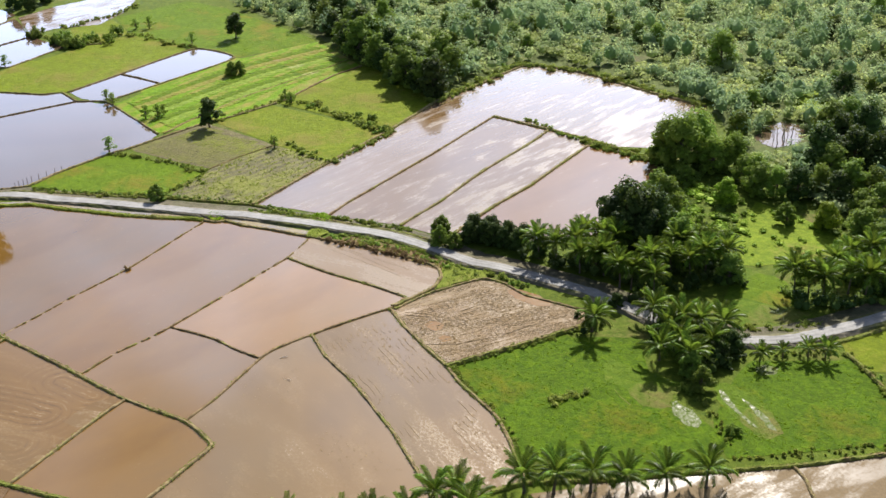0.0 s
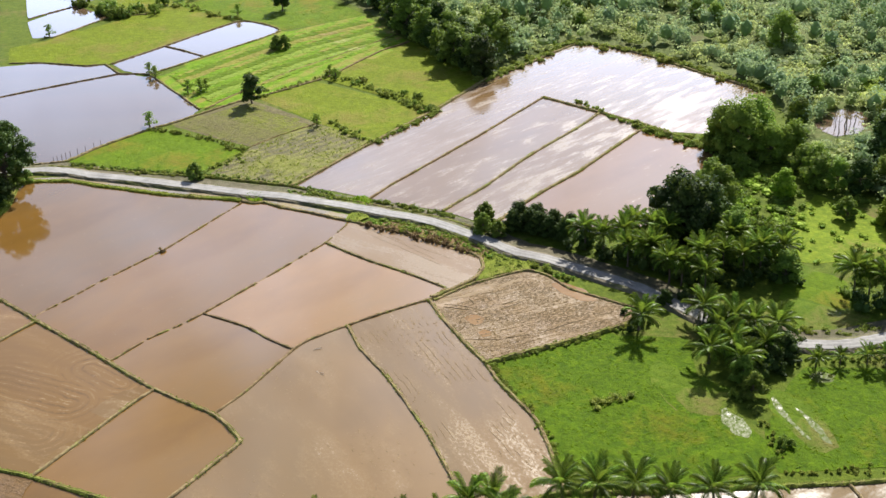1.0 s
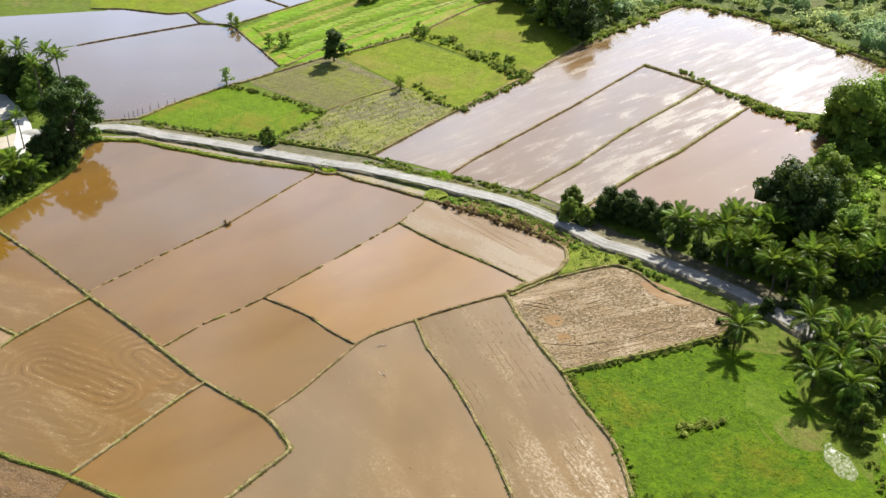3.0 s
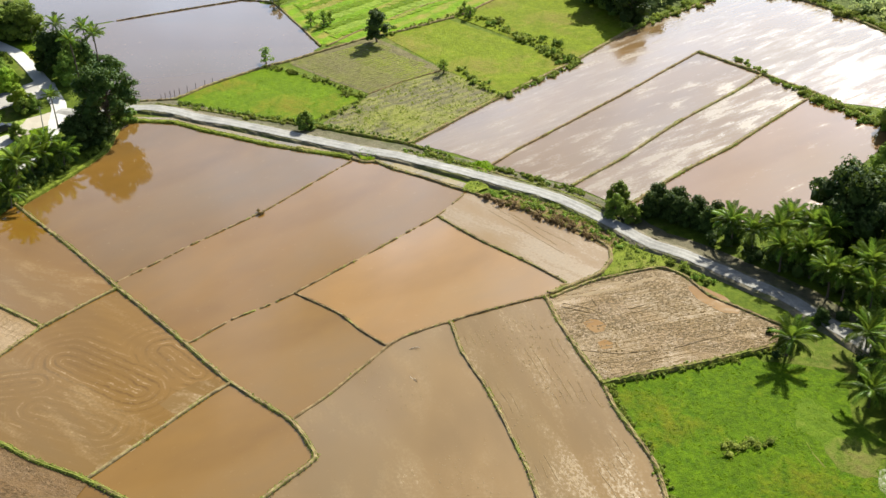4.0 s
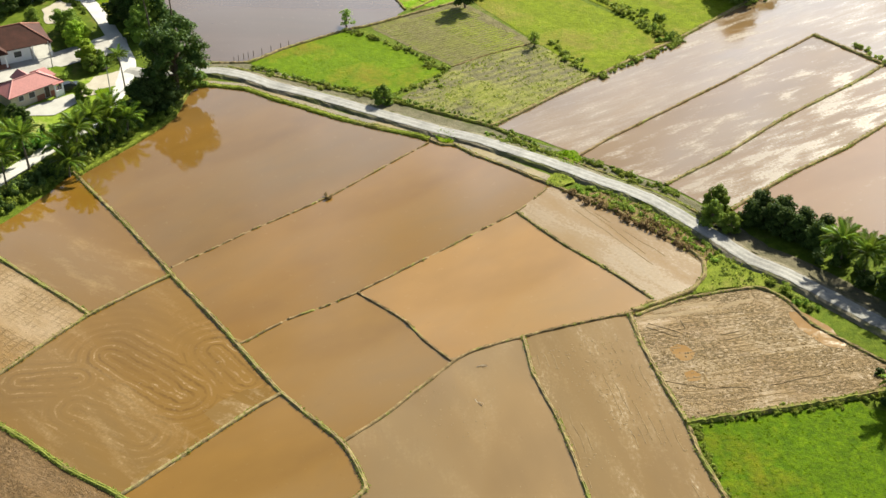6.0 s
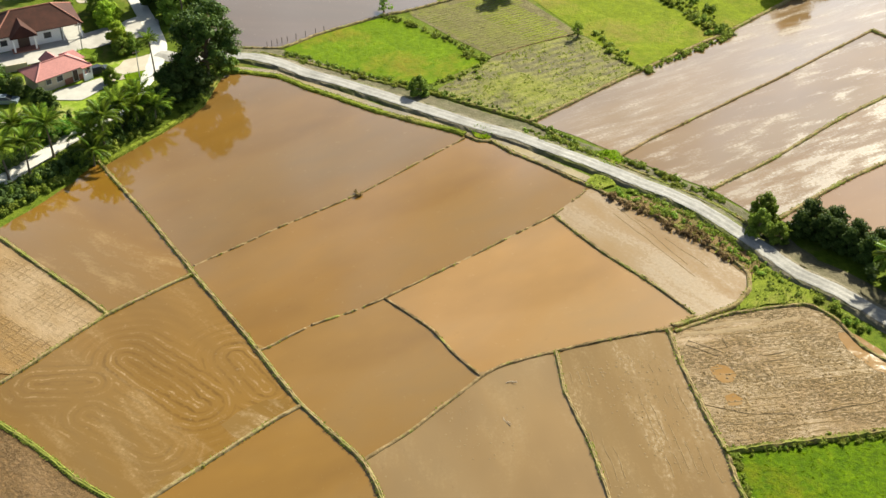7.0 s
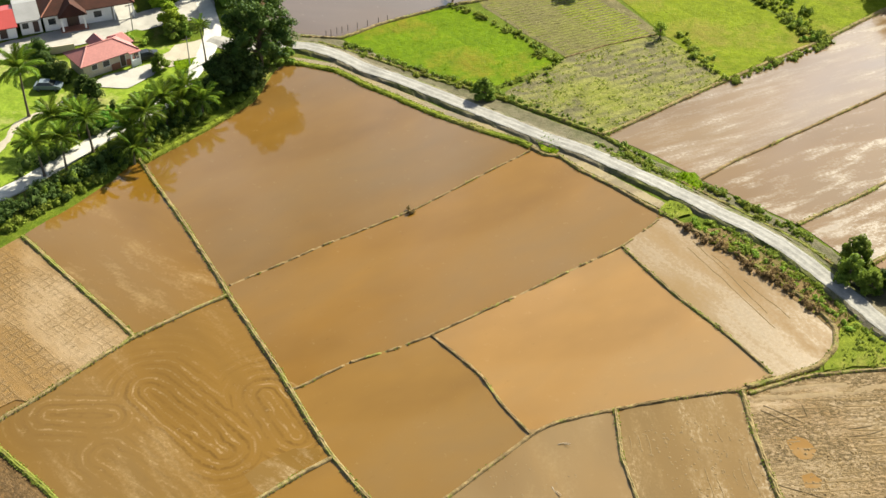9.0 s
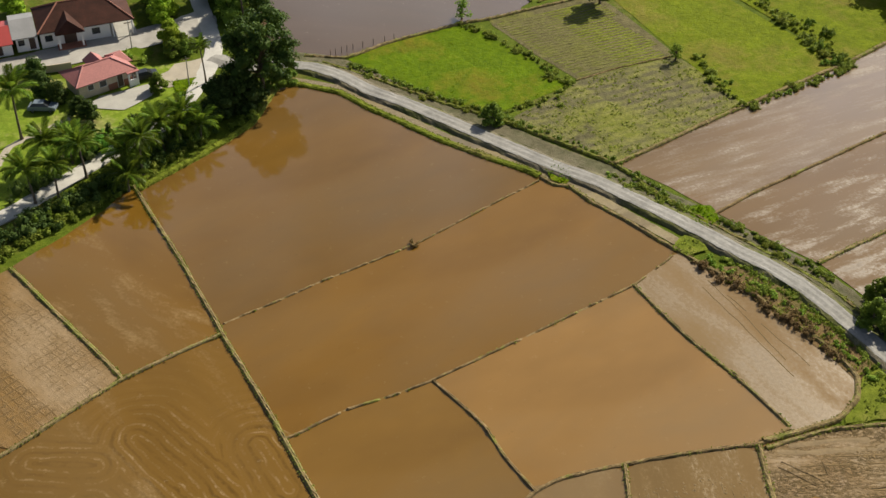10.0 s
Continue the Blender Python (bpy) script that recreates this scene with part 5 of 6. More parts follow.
# puddles and wet ground
PUD = "puddles in wet grass"
patch("puddle", [(52.8, 87.6), (54.1, 87.7), (55, 84.4), (54.7, 81.6), (53.8, 80.2), (52.9, 81.4), (52.2, 83.9)], 0.15, W_PUDDLE, "shiny puddle broken by wet grass", "puddle", wobble=0.9, group=PUD)
patch("puddle", [(60.7, 88.4), (61.5, 88.6), (61, 85.6), (61.4, 82), (61.7, 78.2), (60.9, 79.5), (60.3, 84)], 0.155, W_PUDDLE, "muddy puddle among tufts of grass", "puddle", wobble=0.5, group=PUD)
patch("puddle", [(63, 85.4), (63.8, 83.4), (64.2, 80), (63.8, 76.9), (63.2, 78), (63, 82)], 0.155, W_PUDDLE, "muddy puddle among tufts of grass", "puddle", wobble=0.5, group=PUD)
patch("puddle", [(68.4, 92), (70.3, 92.7), (72.2, 91.7), (70.8, 90.3), (68.7, 90.4)], 0.155, W_PUDDLE, "muddy puddle beside the bank", "puddle", wobble=0.6, group=PUD)
patch("puddle", [(79.3, 107.8), (81.3, 108.3), (82.4, 107.5), (80.8, 106.6)], 0.175, W_PUDDLE, "shallow puddle in the meadow", "puddle", wobble=0.4, group=PUD)
patch("swamp_water", [(115.5, 181.9), (121.4, 189), (127.5, 192.2), (130.3, 189.8), (128.4, 182.1), (122.9, 177.5), (117.6, 176.7)], 0.1, W_FAR, "open swamp water with dead trunks", "pond", wobble=1.5)
patch("swamp_water", [(145.6, 187.5), (151.8, 190), (152.2, 181.4), (143.1, 178.8)], 0.1, W_PUDDLE, "open swamp water among trees", "pond", wobble=1.5)

# ---- village ground ----
patch("lawn", [(-102.2, 178.8), (-84.5, 183.8), (-75.2, 189.3), (-68.3, 191.5), (-63.1, 182.2), (-69.2, 163.1), (-83.4, 143.9)], 0.06, M_LAWN, "trodden village lawn with bare spots", "lawn", kind="structure")
patch("yard", [(-102.6, 183.9), (-98.3, 187), (-94, 190.3), (-87.7, 196), (-80.8, 200.8), (-77.2, 204.6), (-69.4, 208.2), (-66.8, 202.4), (-74.4, 197.3), (-81.1, 192.1), (-91.1, 184.2), (-95.5, 181.6), (-99.4, 178.2)], 0.16, M_YARD, "pale concrete yard before the house", "yard", kind="structure")
patch("driveway", [(-78.2, 177.3), (-77.6, 179.3), (-74.5, 181.9), (-71.8, 184.2), (-69.9, 181), (-72.5, 176.2), (-76.8, 175.9)], 0.17, M_CONCRETE, "pale concrete slab before the small house", "driveway", wobble=0.15, kind="structure")
patch("driveway", [(-71.1, 183), (-70.2, 186.4), (-64.8, 191.8), (-62.6, 188.9), (-64.9, 187.7), (-68.6, 185.9), (-69.2, 182.7), (-70.1, 181.1)], 0.16, M_SAND, "pale sandy driveway to the lane", "driveway", kind="structure")
patch("lawn", [(-68.4, 185.6), (-65, 187.7), (-63.5, 184.1), (-64.7, 181.1), (-66.7, 182.6)], 0.17, M_BRIGHT, "bright green grass island beside the lane", "lawn", blades=2.0, blade=(0.2, 0.2), kind="structure")
tagged(sweep("garden_wall", [(-93.8, 183), (-90.4, 184.1), (-87.9, 185.3), (-85.7, 186.6)], [(-0.08, -0.1), (-0.08, 1.3), (0.08, 1.3), (0.08, -0.1)], M_WALL_CREAM, 0.01), "low beige garden wall beside the yard", "wall", kind="structure")
tagged(sweep("path", [(-84.4, 152), (-84.3, 158.9), (-84.8, 163.7), (-82.7, 167.2), (-79.5, 172.5)], [(-0.6, 0.07), (0, 0.11), (0.6, 0.07)], M_SAND, 0.15), "worn sandy footpath across the lawn", "path", kind="structure")
patch("driveway", [(-71, 187.4), (-69.5, 191.3), (-66.2, 193.6), (-64.3, 189.5), (-66.3, 185.8), (-68.9, 183.6)], 0.15, M_SAND, "pale sandy ground beside the drive", "driveway", wobble=0.8, kind="structure")
patch("driveway", [(-76.4, 204.4), (-75, 207), (-72.9, 210), (-70.8, 207.6), (-73.4, 203.8)], 0.15, M_LANE, "pale concrete apron between yard and lane", "driveway", wobble=0.4, kind="structure")
patch("lawn", [(-81.2, 192.7), (-78.4, 195), (-74.3, 194.2), (-75.5, 191.3), (-79.1, 190.3)], 0.17, M_WET, "dry yellowish grass strip behind the small house", "lawn", wobble=0.8, kind="structure")
patch("lawn", [(-82.5, 228.1), (-81.3, 232.6), (-78.2, 233.1), (-74.8, 227), (-73.6, 221.3), (-75.1, 218.3)], 0.075, M_BRIGHT, "bright green grass strip beside the lane", "lawn", wobble=0.8, kind="structure")
patch("yard", [(-89.8, 221.7), (-89.4, 224.4), (-87.6, 226.2), (-85.2, 223.6), (-84, 220.5), (-82.7, 216.8), (-83.6, 213.9), (-86.2, 214.1), (-88.3, 217.4)], 0.1, M_SAND, "bare sandy ground beside the lane", "yard", wobble=1.4, kind="structure")


# ---- houses ----
def box(x0, y0, z0, x1, y1, z1):
    v = [(x, y, z) for x in (x0, x1) for y in (y0, y1) for z in (z0, z1)]
    return v, [(0, 1, 3, 2), (4, 6, 7, 5), (0, 4, 5, 1), (2, 3, 7, 6), (0, 2, 6, 4), (1, 5, 7, 3)]


def roof_mesh(name, x0, y0, x1, y1, z, rise, hip, material, thick=0.14, axis="x"):
    """A hipped (hip > 0) or gabled roof over a rectangle, with thickness; the ridge runs along axis."""
    if axis == "x":
        r = [(x0 + hip, (y0 + y1) / 2, z + rise), (x1 - hip, (y0 + y1) / 2, z + rise)]
    else:
        r = [((x0 + x1) / 2, y0 + hip, z + rise), ((x0 + x1) / 2, y1 - hip, z + rise)]
    top = [(x0, y0, z), (x1, y0, z), (x1, y1, z), (x0, y1, z), *r]
    fs = [(0, 1, 5, 4), (1, 2, 5), (2, 3, 4, 5), (3, 0, 4)] if axis == "x" else [(0, 1, 4), (1, 2, 5, 4), (2, 3, 5), (3, 0, 4, 5)]
    verts = top + [(a, b, c - thick) for a, b, c in top]
    faces = fs + [tuple(i + 6 for i in f[::-1]) for f in fs] + [(i, i + 6, (i + 1) % 4 + 6, (i + 1) % 4) for i in range(4)]
    return mesh_of(name, verts, faces, material)


def opening(parent, x, z, w, h, y=0.0, door=False):
    f = part("door" if door else "window", mesh_of("window", *joined([box(x - w / 2 - 0.06, y - 0.05, z - 0.06, x - w / 2, y + 0.05, z + h + 0.06), box(x + w / 2, y - 0.05, z - 0.06, x + w / 2 + 0.06, y + 0.05, z + h + 0.06), box(x - w / 2, y - 0.05, z + h, x + w / 2, y + 0.05, z + h + 0.06), box(x - w / 2, y - 0.07, z - 0.06, x + w / 2, y + 0.05, z)]), M_WALL), parent)
    part("leaf" if door else "pane", mesh_of("pane", *box(x - w / 2, y - 0.02, z, x + w / 2, y + 0.02, z + h), M_DOOR if door else M_GLASS), f)


def walls(name, x0, y0, x1, y1, h, parent, material, t=0.15):
    part(name, mesh_of(name, *joined([box(x0, y0, -0.1, x1, y0 + t, h), box(x0, y1 - t, -0.1, x1, y1, h), box(x0, y0 + t, -0.1, x0 + t, y1 - t, h), box(x1 - t, y0 + t, -0.1, x1, y1 - t, h)]), material), parent)


big = tagged(new("house"), "white bungalow with brown tiled hip roof and porch", "house")
big.matrix_basis = pose(-93.3, 192.0, 0.1, 0, 0, 32)
walls("wall", 0, 0, 11.2, 8.5, 2.9, big, M_WALL)
part("roof", roof_mesh("roof", -0.35, -0.8, 15.2, 9.2, 2.95, 2.7, 4.2, M_TILE_BROWN), big, "dark brown tiled hip roof")
part("porch_roof", roof_mesh("porch_roof", 2.3, -2.2, 7.0, 4.2, 2.93, 1.9, 0.9, M_TILE_BROWN, axis="y"), big, "brown tiled porch gable")
for x in (2.8, 6.5):
    part("porch_pillar", mesh_of("porch_pillar", *box(x - 0.15, -1.8, -0.1, x + 0.15, -1.5, 2.9), M_WALL), big)
part("porch_floor", mesh_of("porch_floor", *box(2.4, -2.0, -0.1, 6.9, 0.0, 0.2), M_BRICK_RED), big, "reddish porch floor")
for x in (11.6, 14.8):
    part("carport_post", mesh_of("carport_post", *box(x - 0.1, -0.5, -0.1, x + 0.1, -0.3, 2.85), M_WALL), big)
part("carport_floor", mesh_of("carport_floor", *box(11.2, -0.9, -0.1, 15.4, 7.0, 0.14), M_CONCRETE), big, "pale carport floor")
opening(big, 1.3, 1.0, 1.2, 1.1)
opening(big, 8.9, 1.0, 1.3, 1.1)
opening(big, 4.7, 0.1, 2.0, 2.1, door=True)


def ridge_caps(parent, x0, y0, x1, y1, z, rise, hip, material):
    """Rows of cap tiles along the ridge and hips of a hipped roof."""
    a, b = (x0 + hip, (y0 + y1) / 2, z + rise), (x1 - hip, (y0 + y1) / 2, z + rise)
    for p, q in ((a, b), (a, (x0, y0, z)), (a, (x0, y1, z)), (b, (x1, y0, z)), (b, (x1, y1, z))):
        part("ridge_cap", mesh_of("ridge_cap", *limb(p, q, 0.13, 0.13, 6, 0.0, 2), material), parent)


ridge_caps(big, -0.35, -0.8, 15.2, 9.2, 2.95, 2.7, 4.2, M_BRICK_RED)
annex = tagged(new("house_annex"), "white annex with weathered grey metal roof", "house")
annex.matrix_basis = pose(-93.3, 192.0, 0.1, 0, 0, 32) @ pose(-5.25, 0.1, 0)
walls("wall", 1.4, 0, 4.8, 7.5, 2.7, annex, M_WALL)
part("roof", roof_mesh("roof", 0.9, -1.0, 4.85, 8.2, 2.75, 1.3, 0.0, M_SHEET_GREY), annex, "grey metal roof")
opening(annex, 2.2, 1.0, 1.0, 1.0)
opening(annex, 3.9, 0.1, 0.95, 2.0, door=True)
shed = tagged(new("house_wing"), "low wing with bright red metal roof", "house")
shed.matrix_basis = pose(-93.3, 192.0, 0.1, 0, 0, 32) @ pose(-12.2, -1.0, 0)
walls("wall", 0.3, 0.6, 7.6, 7.5, 2.5, shed, M_WALL)
part("roof", roof_mesh("roof", -0.3, -0.8, 7.9, 8.2, 2.5, 1.2, 0.0, M_SHEET_RED), shed, "red metal roof")
opening(shed, 5.5, 0.1, 1.2, 2.0, 0.6, True)

small = tagged(new("house"), "small cream house with faded pink-red hip roof", "house")
small.matrix_basis = pose(-79.9, 177.1, 0.1, 0, 0, 49)
walls("wall", 0.3, 0.6, 9.0, 5.6, 2.5, small, M_WALL_CREAM)
part("roof", roof_mesh("roof", -0.3, -0.1, 9.7, 6.2, 2.55, 1.5, 2.8, M_TILE_PINK), small, "faded pink-red roof")
ridge_caps(small, -0.3, -0.1, 9.7, 6.2, 2.55, 1.5, 2.8, M_TILE_PINK)
part("rear_roof", roof_mesh("rear_roof", 4.2, 2.8, 7.0, 7.6, 2.6, 1.25, 0.6, M_TILE_PINK, axis="y"), small)
part("side_roof", roof_mesh("side_roof", 7.6, 2.8, 10.4, 7.0, 2.5, 0.9, 0.8, M_TILE_PINK), small)
part("dado", mesh_of("dado", *box(5.0, 0.48, -0.1, 9.02, 0.6, 1.0), M_BRICK_RED), small, "reddish lower wall")
for x in (8.1, 9.5):
    part("porch_post", mesh_of("porch_post", *box(x - 0.12, -0.55, -0.1, x + 0.12, -0.31, 2.5), M_WALL), small, "white porch post")
part("porch_wall", mesh_of("porch_wall", *box(8.24, -0.52, -0.1, 9.38, -0.36, 1.15), M_WALL), small, "low white porch wall")
part("porch_roof", mesh_of("porch_roof", *box(7.8, -0.8, 2.4, 9.8, 0.6, 2.52), M_TILE_PINK), small)
opening(small, 2.2, 1.1, 0.9, 0.9, 0.6)
opening(small, 4.2, 1.0, 1.1, 1.0, 0.6)
opening(small, 7.0, 0.1, 0.9, 2.0, 0.48, True)


def car(paint, label):
    ob = new("car")
    prof = [(-2.1, 0.35), (-2.15, 0.75), (-2.0, 0.95), (-1.0, 1.02), (1.2, 1.02), (2.0, 0.85), (2.1, 0.6), (2.05, 0.35)]
    top = [(-1.75, 1.0), (-1.25, 1.45), (0.35, 1.48), (1.1, 1.02)]
    for nm, pr, w0, w1, m in (("body", prof, 0.85, 0.8, paint), ("cabin", top, 0.8, 0.62, M_GLASS)):
        n = len(pr)
        lift = [w1 if z > 1.2 or nm == "body" and z > 0.9 else w0 for _, z in pr]
        verts = [(x, -w, z) for (x, z), w in zip(pr, lift)] + [(x, w, z) for (x, z), w in zip(pr, lift)]
        faces = [tuple(range(n)), tuple(range(2 * n - 1, n - 1, -1))] + [(i, i + n, (i + 1) % n + n, (i + 1) % n) for i in range(n)]
        part(nm, mesh_of(nm, verts, faces, m), ob)
    part("roof_panel", mesh_of("roof_panel", *box(-1.22, -0.6, 1.46, 0.32, 0.6, 1.5), paint), ob)
    for x in (-1.35, 1.3):
        for y in (-0.8, 0.8):
            w = part("wheel", mesh_of("wheel", *joined([limb((x, y - 0.1, 0.32), (x, y + 0.1, 0.32), 0.32, 0.32, 14, 0, 1)]), M_TYRE), ob)
            part("rim", mesh_of("rim", *joined([limb((x, y - 0.11, 0.32), (x, y + 0.11, 0.32), 0.2, 0.2, 10, 0, 1), ([(x, y - 0.11, 0.32 + 0.2)] * 1, [])]), M_METAL), w)
    return tagged(ob, label, "car")


def utility_pole(x, y, height):
    ob = new("utility_pole")
    part("pole", mesh_of("pole", *limb((0, 0, -0.2), (0.1, 0, height), 0.1, 0.07, 8), M_CONCRETE), ob)
    part("crossarm", mesh_of("crossarm", *box(-0.6, -0.05, height - 0.5, 0.7, 0.05, height - 0.38), M_BARK), ob)
    ob.matrix_basis = pose(x, y, 0, 0, 0, 40)
    return tagged(ob, "thin grey utility pole beside the lane", "utility pole")


for at in [(-65.4, 184.9), (-78.9, 194.7)]:
    utility_pole(*at, 5.2)


def fence_post(x, y):
    ob = new("fence_post", mesh_of("fence_post", *joined([limb((0, 0, -0.2), (0.03, 0, 1.1), 0.07, 0.05, 6, 0.02), limb((0.03, 0, 1.08), (0.03, 0, 1.16), 0.05, 0.01, 6, 0, 1)]), M_BARK))
    ob.location = (x, y, 0)
    return tagged(ob, "short weathered wooden fence post", "fence post", "fence posts along the paddy")


for at in resample([(-46.2, 198.3), (-44.7, 199.8), (-43.1, 201.1), (-40.2, 203.4), (-37.2, 205.7)], 2.2):
    fence_post(*at)
car(M_CAR_DARK, "dark car parked on grass beside the house").matrix_basis = pose(*(-73, 185.8), 0.08, 0, 0, 38)
car(M_CAR_SHADED, "silver-blue car parked under a tree").matrix_basis = pose(*(-84.5, 174), 0.08, 0, 0, 10)

# ---- palms ----
tall = palm(9.5, 2.5, 0.6, 24, "tall slender coconut palm with drooping fronds")
mid = palm(5.4, 3.9, -0.5, 32, "coconut palm with a full green crown")
low = palm(2.5, 3.1, 0.3, 22, "short young coconut palm beside the paddies")
first = {}


def grow(template, spots, lo=0.9, hi=1.1):
    """Copies of a plant at each place; the template itself takes the first."""
    for x, y in spots:
        s, a = lo + (hi - lo) * rng.random(), rng.random() * 360
        if template.name not in first:
            first[template.name] = True
            template.matrix_basis = pose(x, y, 0, 0, 0, a) @ Matrix.Diagonal((s, s, s, 1))
        else:
            c = copy_thing(template, Matrix())
            c.matrix_basis = pose(x, y, 0, 0, 0, a) @ Matrix.Diagonal((s, s, s, 1))


lone = palm(8.2, 3.7, -0.3, 28, "coconut palm with a straight bare trunk on the lawn")
grow(lone, [(-84, 165.9)], 0.98, 1.0)
grow(tall, [(-69.1, 216.1), (-62.7, 214.4), (-60.4, 211.2), (-63.7, 207.1)], 0.95, 1.05)
bank = palm(6.0, 3.2, 0.4, 30, "coconut palm leaning over the paddy bank")
grow(bank, [(-74.8, 151.4), (-72.5, 153.5), (-70.7, 158.5), (-63.3, 160.7)], 0.86, 1.0)
grow(mid, [(-76.9, 159.9), (-74.1, 161.4), (-61.4, 171.7), (-62.7, 167.1)], 0.72, 0.82)
grow(low, [(-60.8, 169.1), (-64.9, 164.3), (-65.9, 161.2), (-58.5, 171), (-63.6, 156.4)], 0.95, 1.2)
grow(tall, [(-63.1, 186.2)], 0.72, 0.76)
grow(mid, [(49.3, 136.9), (51.6, 133.9), (55.6, 134.1), (58.1, 137.7), (60.4, 135.4), (58.2, 127.4), (62.5, 132.7), (60.7, 121.2), (65.2, 123.2), (69.3, 124.4), (63.7, 118.6), (59.1, 122.4), (71.8, 121.9), (75.4, 123.2), (78.6, 123.1), (73, 129), (77.7, 129.1), (56.6, 127.6), (54.4, 129.4)], 0.7, 0.88)
grow(low, [(49.2, 109.4), (59.9, 109.8), (55.9, 98.4), (62.5, 105.7), (65.8, 104.6), (68.2, 102.8)], 0.95, 1.15)
grow(mid, [(86.5, 112.6), (88.2, 111), (90, 109.5), (95.1, 114.5), (95.2, 110.2), (96.8, 107.7), (100.2, 108.9), (99.8, 117.8), (103.6, 116.7), (103.7, 112.2), (104.2, 107.7)], 0.7, 0.9)
grow(low, [(60, 104.2), (59.9, 99.7), (64.6, 98.4), (59, 95.1)], 0.95, 1.2)
grow(low, [(26.4, 72.8), (29.9, 71.6), (34.5, 70.7), (39, 69.5), (44, 68.6), (49, 67.8), (14.4, 72.1), (17.6, 71.8), (18.1, 68.3)], 1.05, 1.25)
grow(low, [(10.7, 70.8), (6.2, 71.2), (-0.6, 71.9)], 0.75, 0.85)
grow(low, [(70.4, 94.1), (74.4, 94.4), (78.1, 93.4), (80.4, 92.4)], 0.5, 0.7)
gold = palm(3.0, 2.6, 0.2, 16, "short palm with yellow-green fronds")
for f in gold.children:
    if f.name.startswith("frond"):
        f.data = f.data.copy()
        f.data.materials[0] = L_GRASS
grow(gold, [(-3.4, 73.1), (2.5, 70.5)], 0.9, 1.1)

# ---- broadleaf trees ----
shade = tree(14.4, 7.6, 46, L_SHADE, 230, 0.40, 0.26, "large dark spreading tree beside the lane", top=0.55, lump=0.15, subs=6, core=0.55)
grow(shade, [(-53.6, 185.2)], 0.93, 0.95)
dense = tree(8, 4.2, 14, L_TREE, 180, 0.48, 0.02, "dense dark green tree")
grow(dense, [(-57.6, 179.4)], 0.7, 0.75)
grow(dense, [ (35.5, 326), (37.4, 302), (39.2, 281.7), (42.3, 271), (45.1, 260.4), (46.4, 247.6), (49.7, 241.5), (52.6, 234.7), (44.8, 294.3), (49.9, 276.7), (53.1, 260.9), (56.7, 248.8), (42.6, 323.8), (-60.7, 368), (-55.7, 363.2), (-51.8, 373)], 0.7, 1.2)
grow(dense, [(67.7, 136.1), (71.1, 137.7), (67.1, 140.1)], 1.25, 1.45)
grow(dense, [(107.7, 149.2), (114, 145.1), (127.3, 160.4), (130.1, 156.3), (129.3, 170.4), (137.3, 171.9), (120.4, 162.3)], 0.8, 1.25)
pale = tree(11, 4.8, 16, L_LIGHT, 200, 0.5, 0.03, "tall leafy light green tree")
grow(pale, [(92.2, 170.2), (90.6, 174.1), (97.2, 174.1)], 0.9, 1.1)
grow(pale, [(104.2, 151.4), (113.1, 149.8), (102.7, 157.4)], 0.5, 0.7)
grow(pale, [(100.8, 167.8), (103.9, 168.7), (97.8, 167)], 0.6, 0.75)
lime = tree(5.2, 2.9, 13, L_LIME, 230, 0.4, 0.02, "bright light green garden tree")
grow(lime, [(92.6, 150.4), (105.6, 134.7), (89.6, 176.2)], 0.7, 1.0)
grow(lime, [(-71.9, 195.6), (-73.2, 197.6), (-77.8, 204.9), (-77, 206.8), (-103.6, 202.6)], 0.66, 0.85)
grow(dense, [(-86.5, 178.3), (-89.5, 182.1), (-83.1, 176.6)], 0.36, 0.5)
grow(dense, [(-94.5, 224), (-92.7, 227.7), (-98.1, 227), (-96.7, 219.5), (-91.4, 231.8)], 0.6, 0.9)
field_tree = tree(7.0, 2.8, 12, L_TREE, 220, 0.36, 0.16, "lone field tree with a rounded dark crown")
grow(field_tree, [(-4.2, 225.6), (8.2, 306.5)], 0.98, 1.1)
round_bush = tree(3.4, 1.9, 9, L_BUSH, 190, 0.3, 0.02, "rounded dense green bush")
grow(round_bush, [(-17.2, 182.6), (99.6, 139.1), (6.3, 267.8), (4, 267.4), (33.3, 146.6), (35.7, 145), (-69.7, 182.8), (34.6, 150.6), (58.8, 93), (58.4, 89.1), (89.9, 162.6)], 0.85, 1.2)
roadside = tree(5.6, 2.9, 11, L_TREE, 170, 0.42, 0.06, "dense dark roadside bush")
grow(roadside, [(-57.3, 177.7), (-58.7, 178.8), (-55.7, 179.8), (-53.7, 180.8), (-57.3, 181.3)], 0.8, 1.0)
grow(roadside, [(-78.4, 173.8), (-76.6, 172.8)], 0.5, 0.6)
grow(dense, [(38.9, 147), (40.4, 148.6), (41.6, 145.8), (43, 144.6), (45.9, 144.9), (43.4, 147.4), (44.6, 143.4), (46.9, 141.2), (48.6, 143.6), (49.8, 138.6)], 0.46, 0.58)
grow(roadside, [(55.8, 115.7)], 0.45, 0.5)
grow(roadside, [(65, 98.7), (67.7, 99.7), (63.9, 100.8), (64.8, 95.9), (67.5, 97.6), (62.7, 95.1)], 0.5, 0.7)
thin = tree(2.9, 1.5, 7, L_LIGHT, 60, 0.26, 0.15, "thin sparse shrub at the field edge", core=0.3)
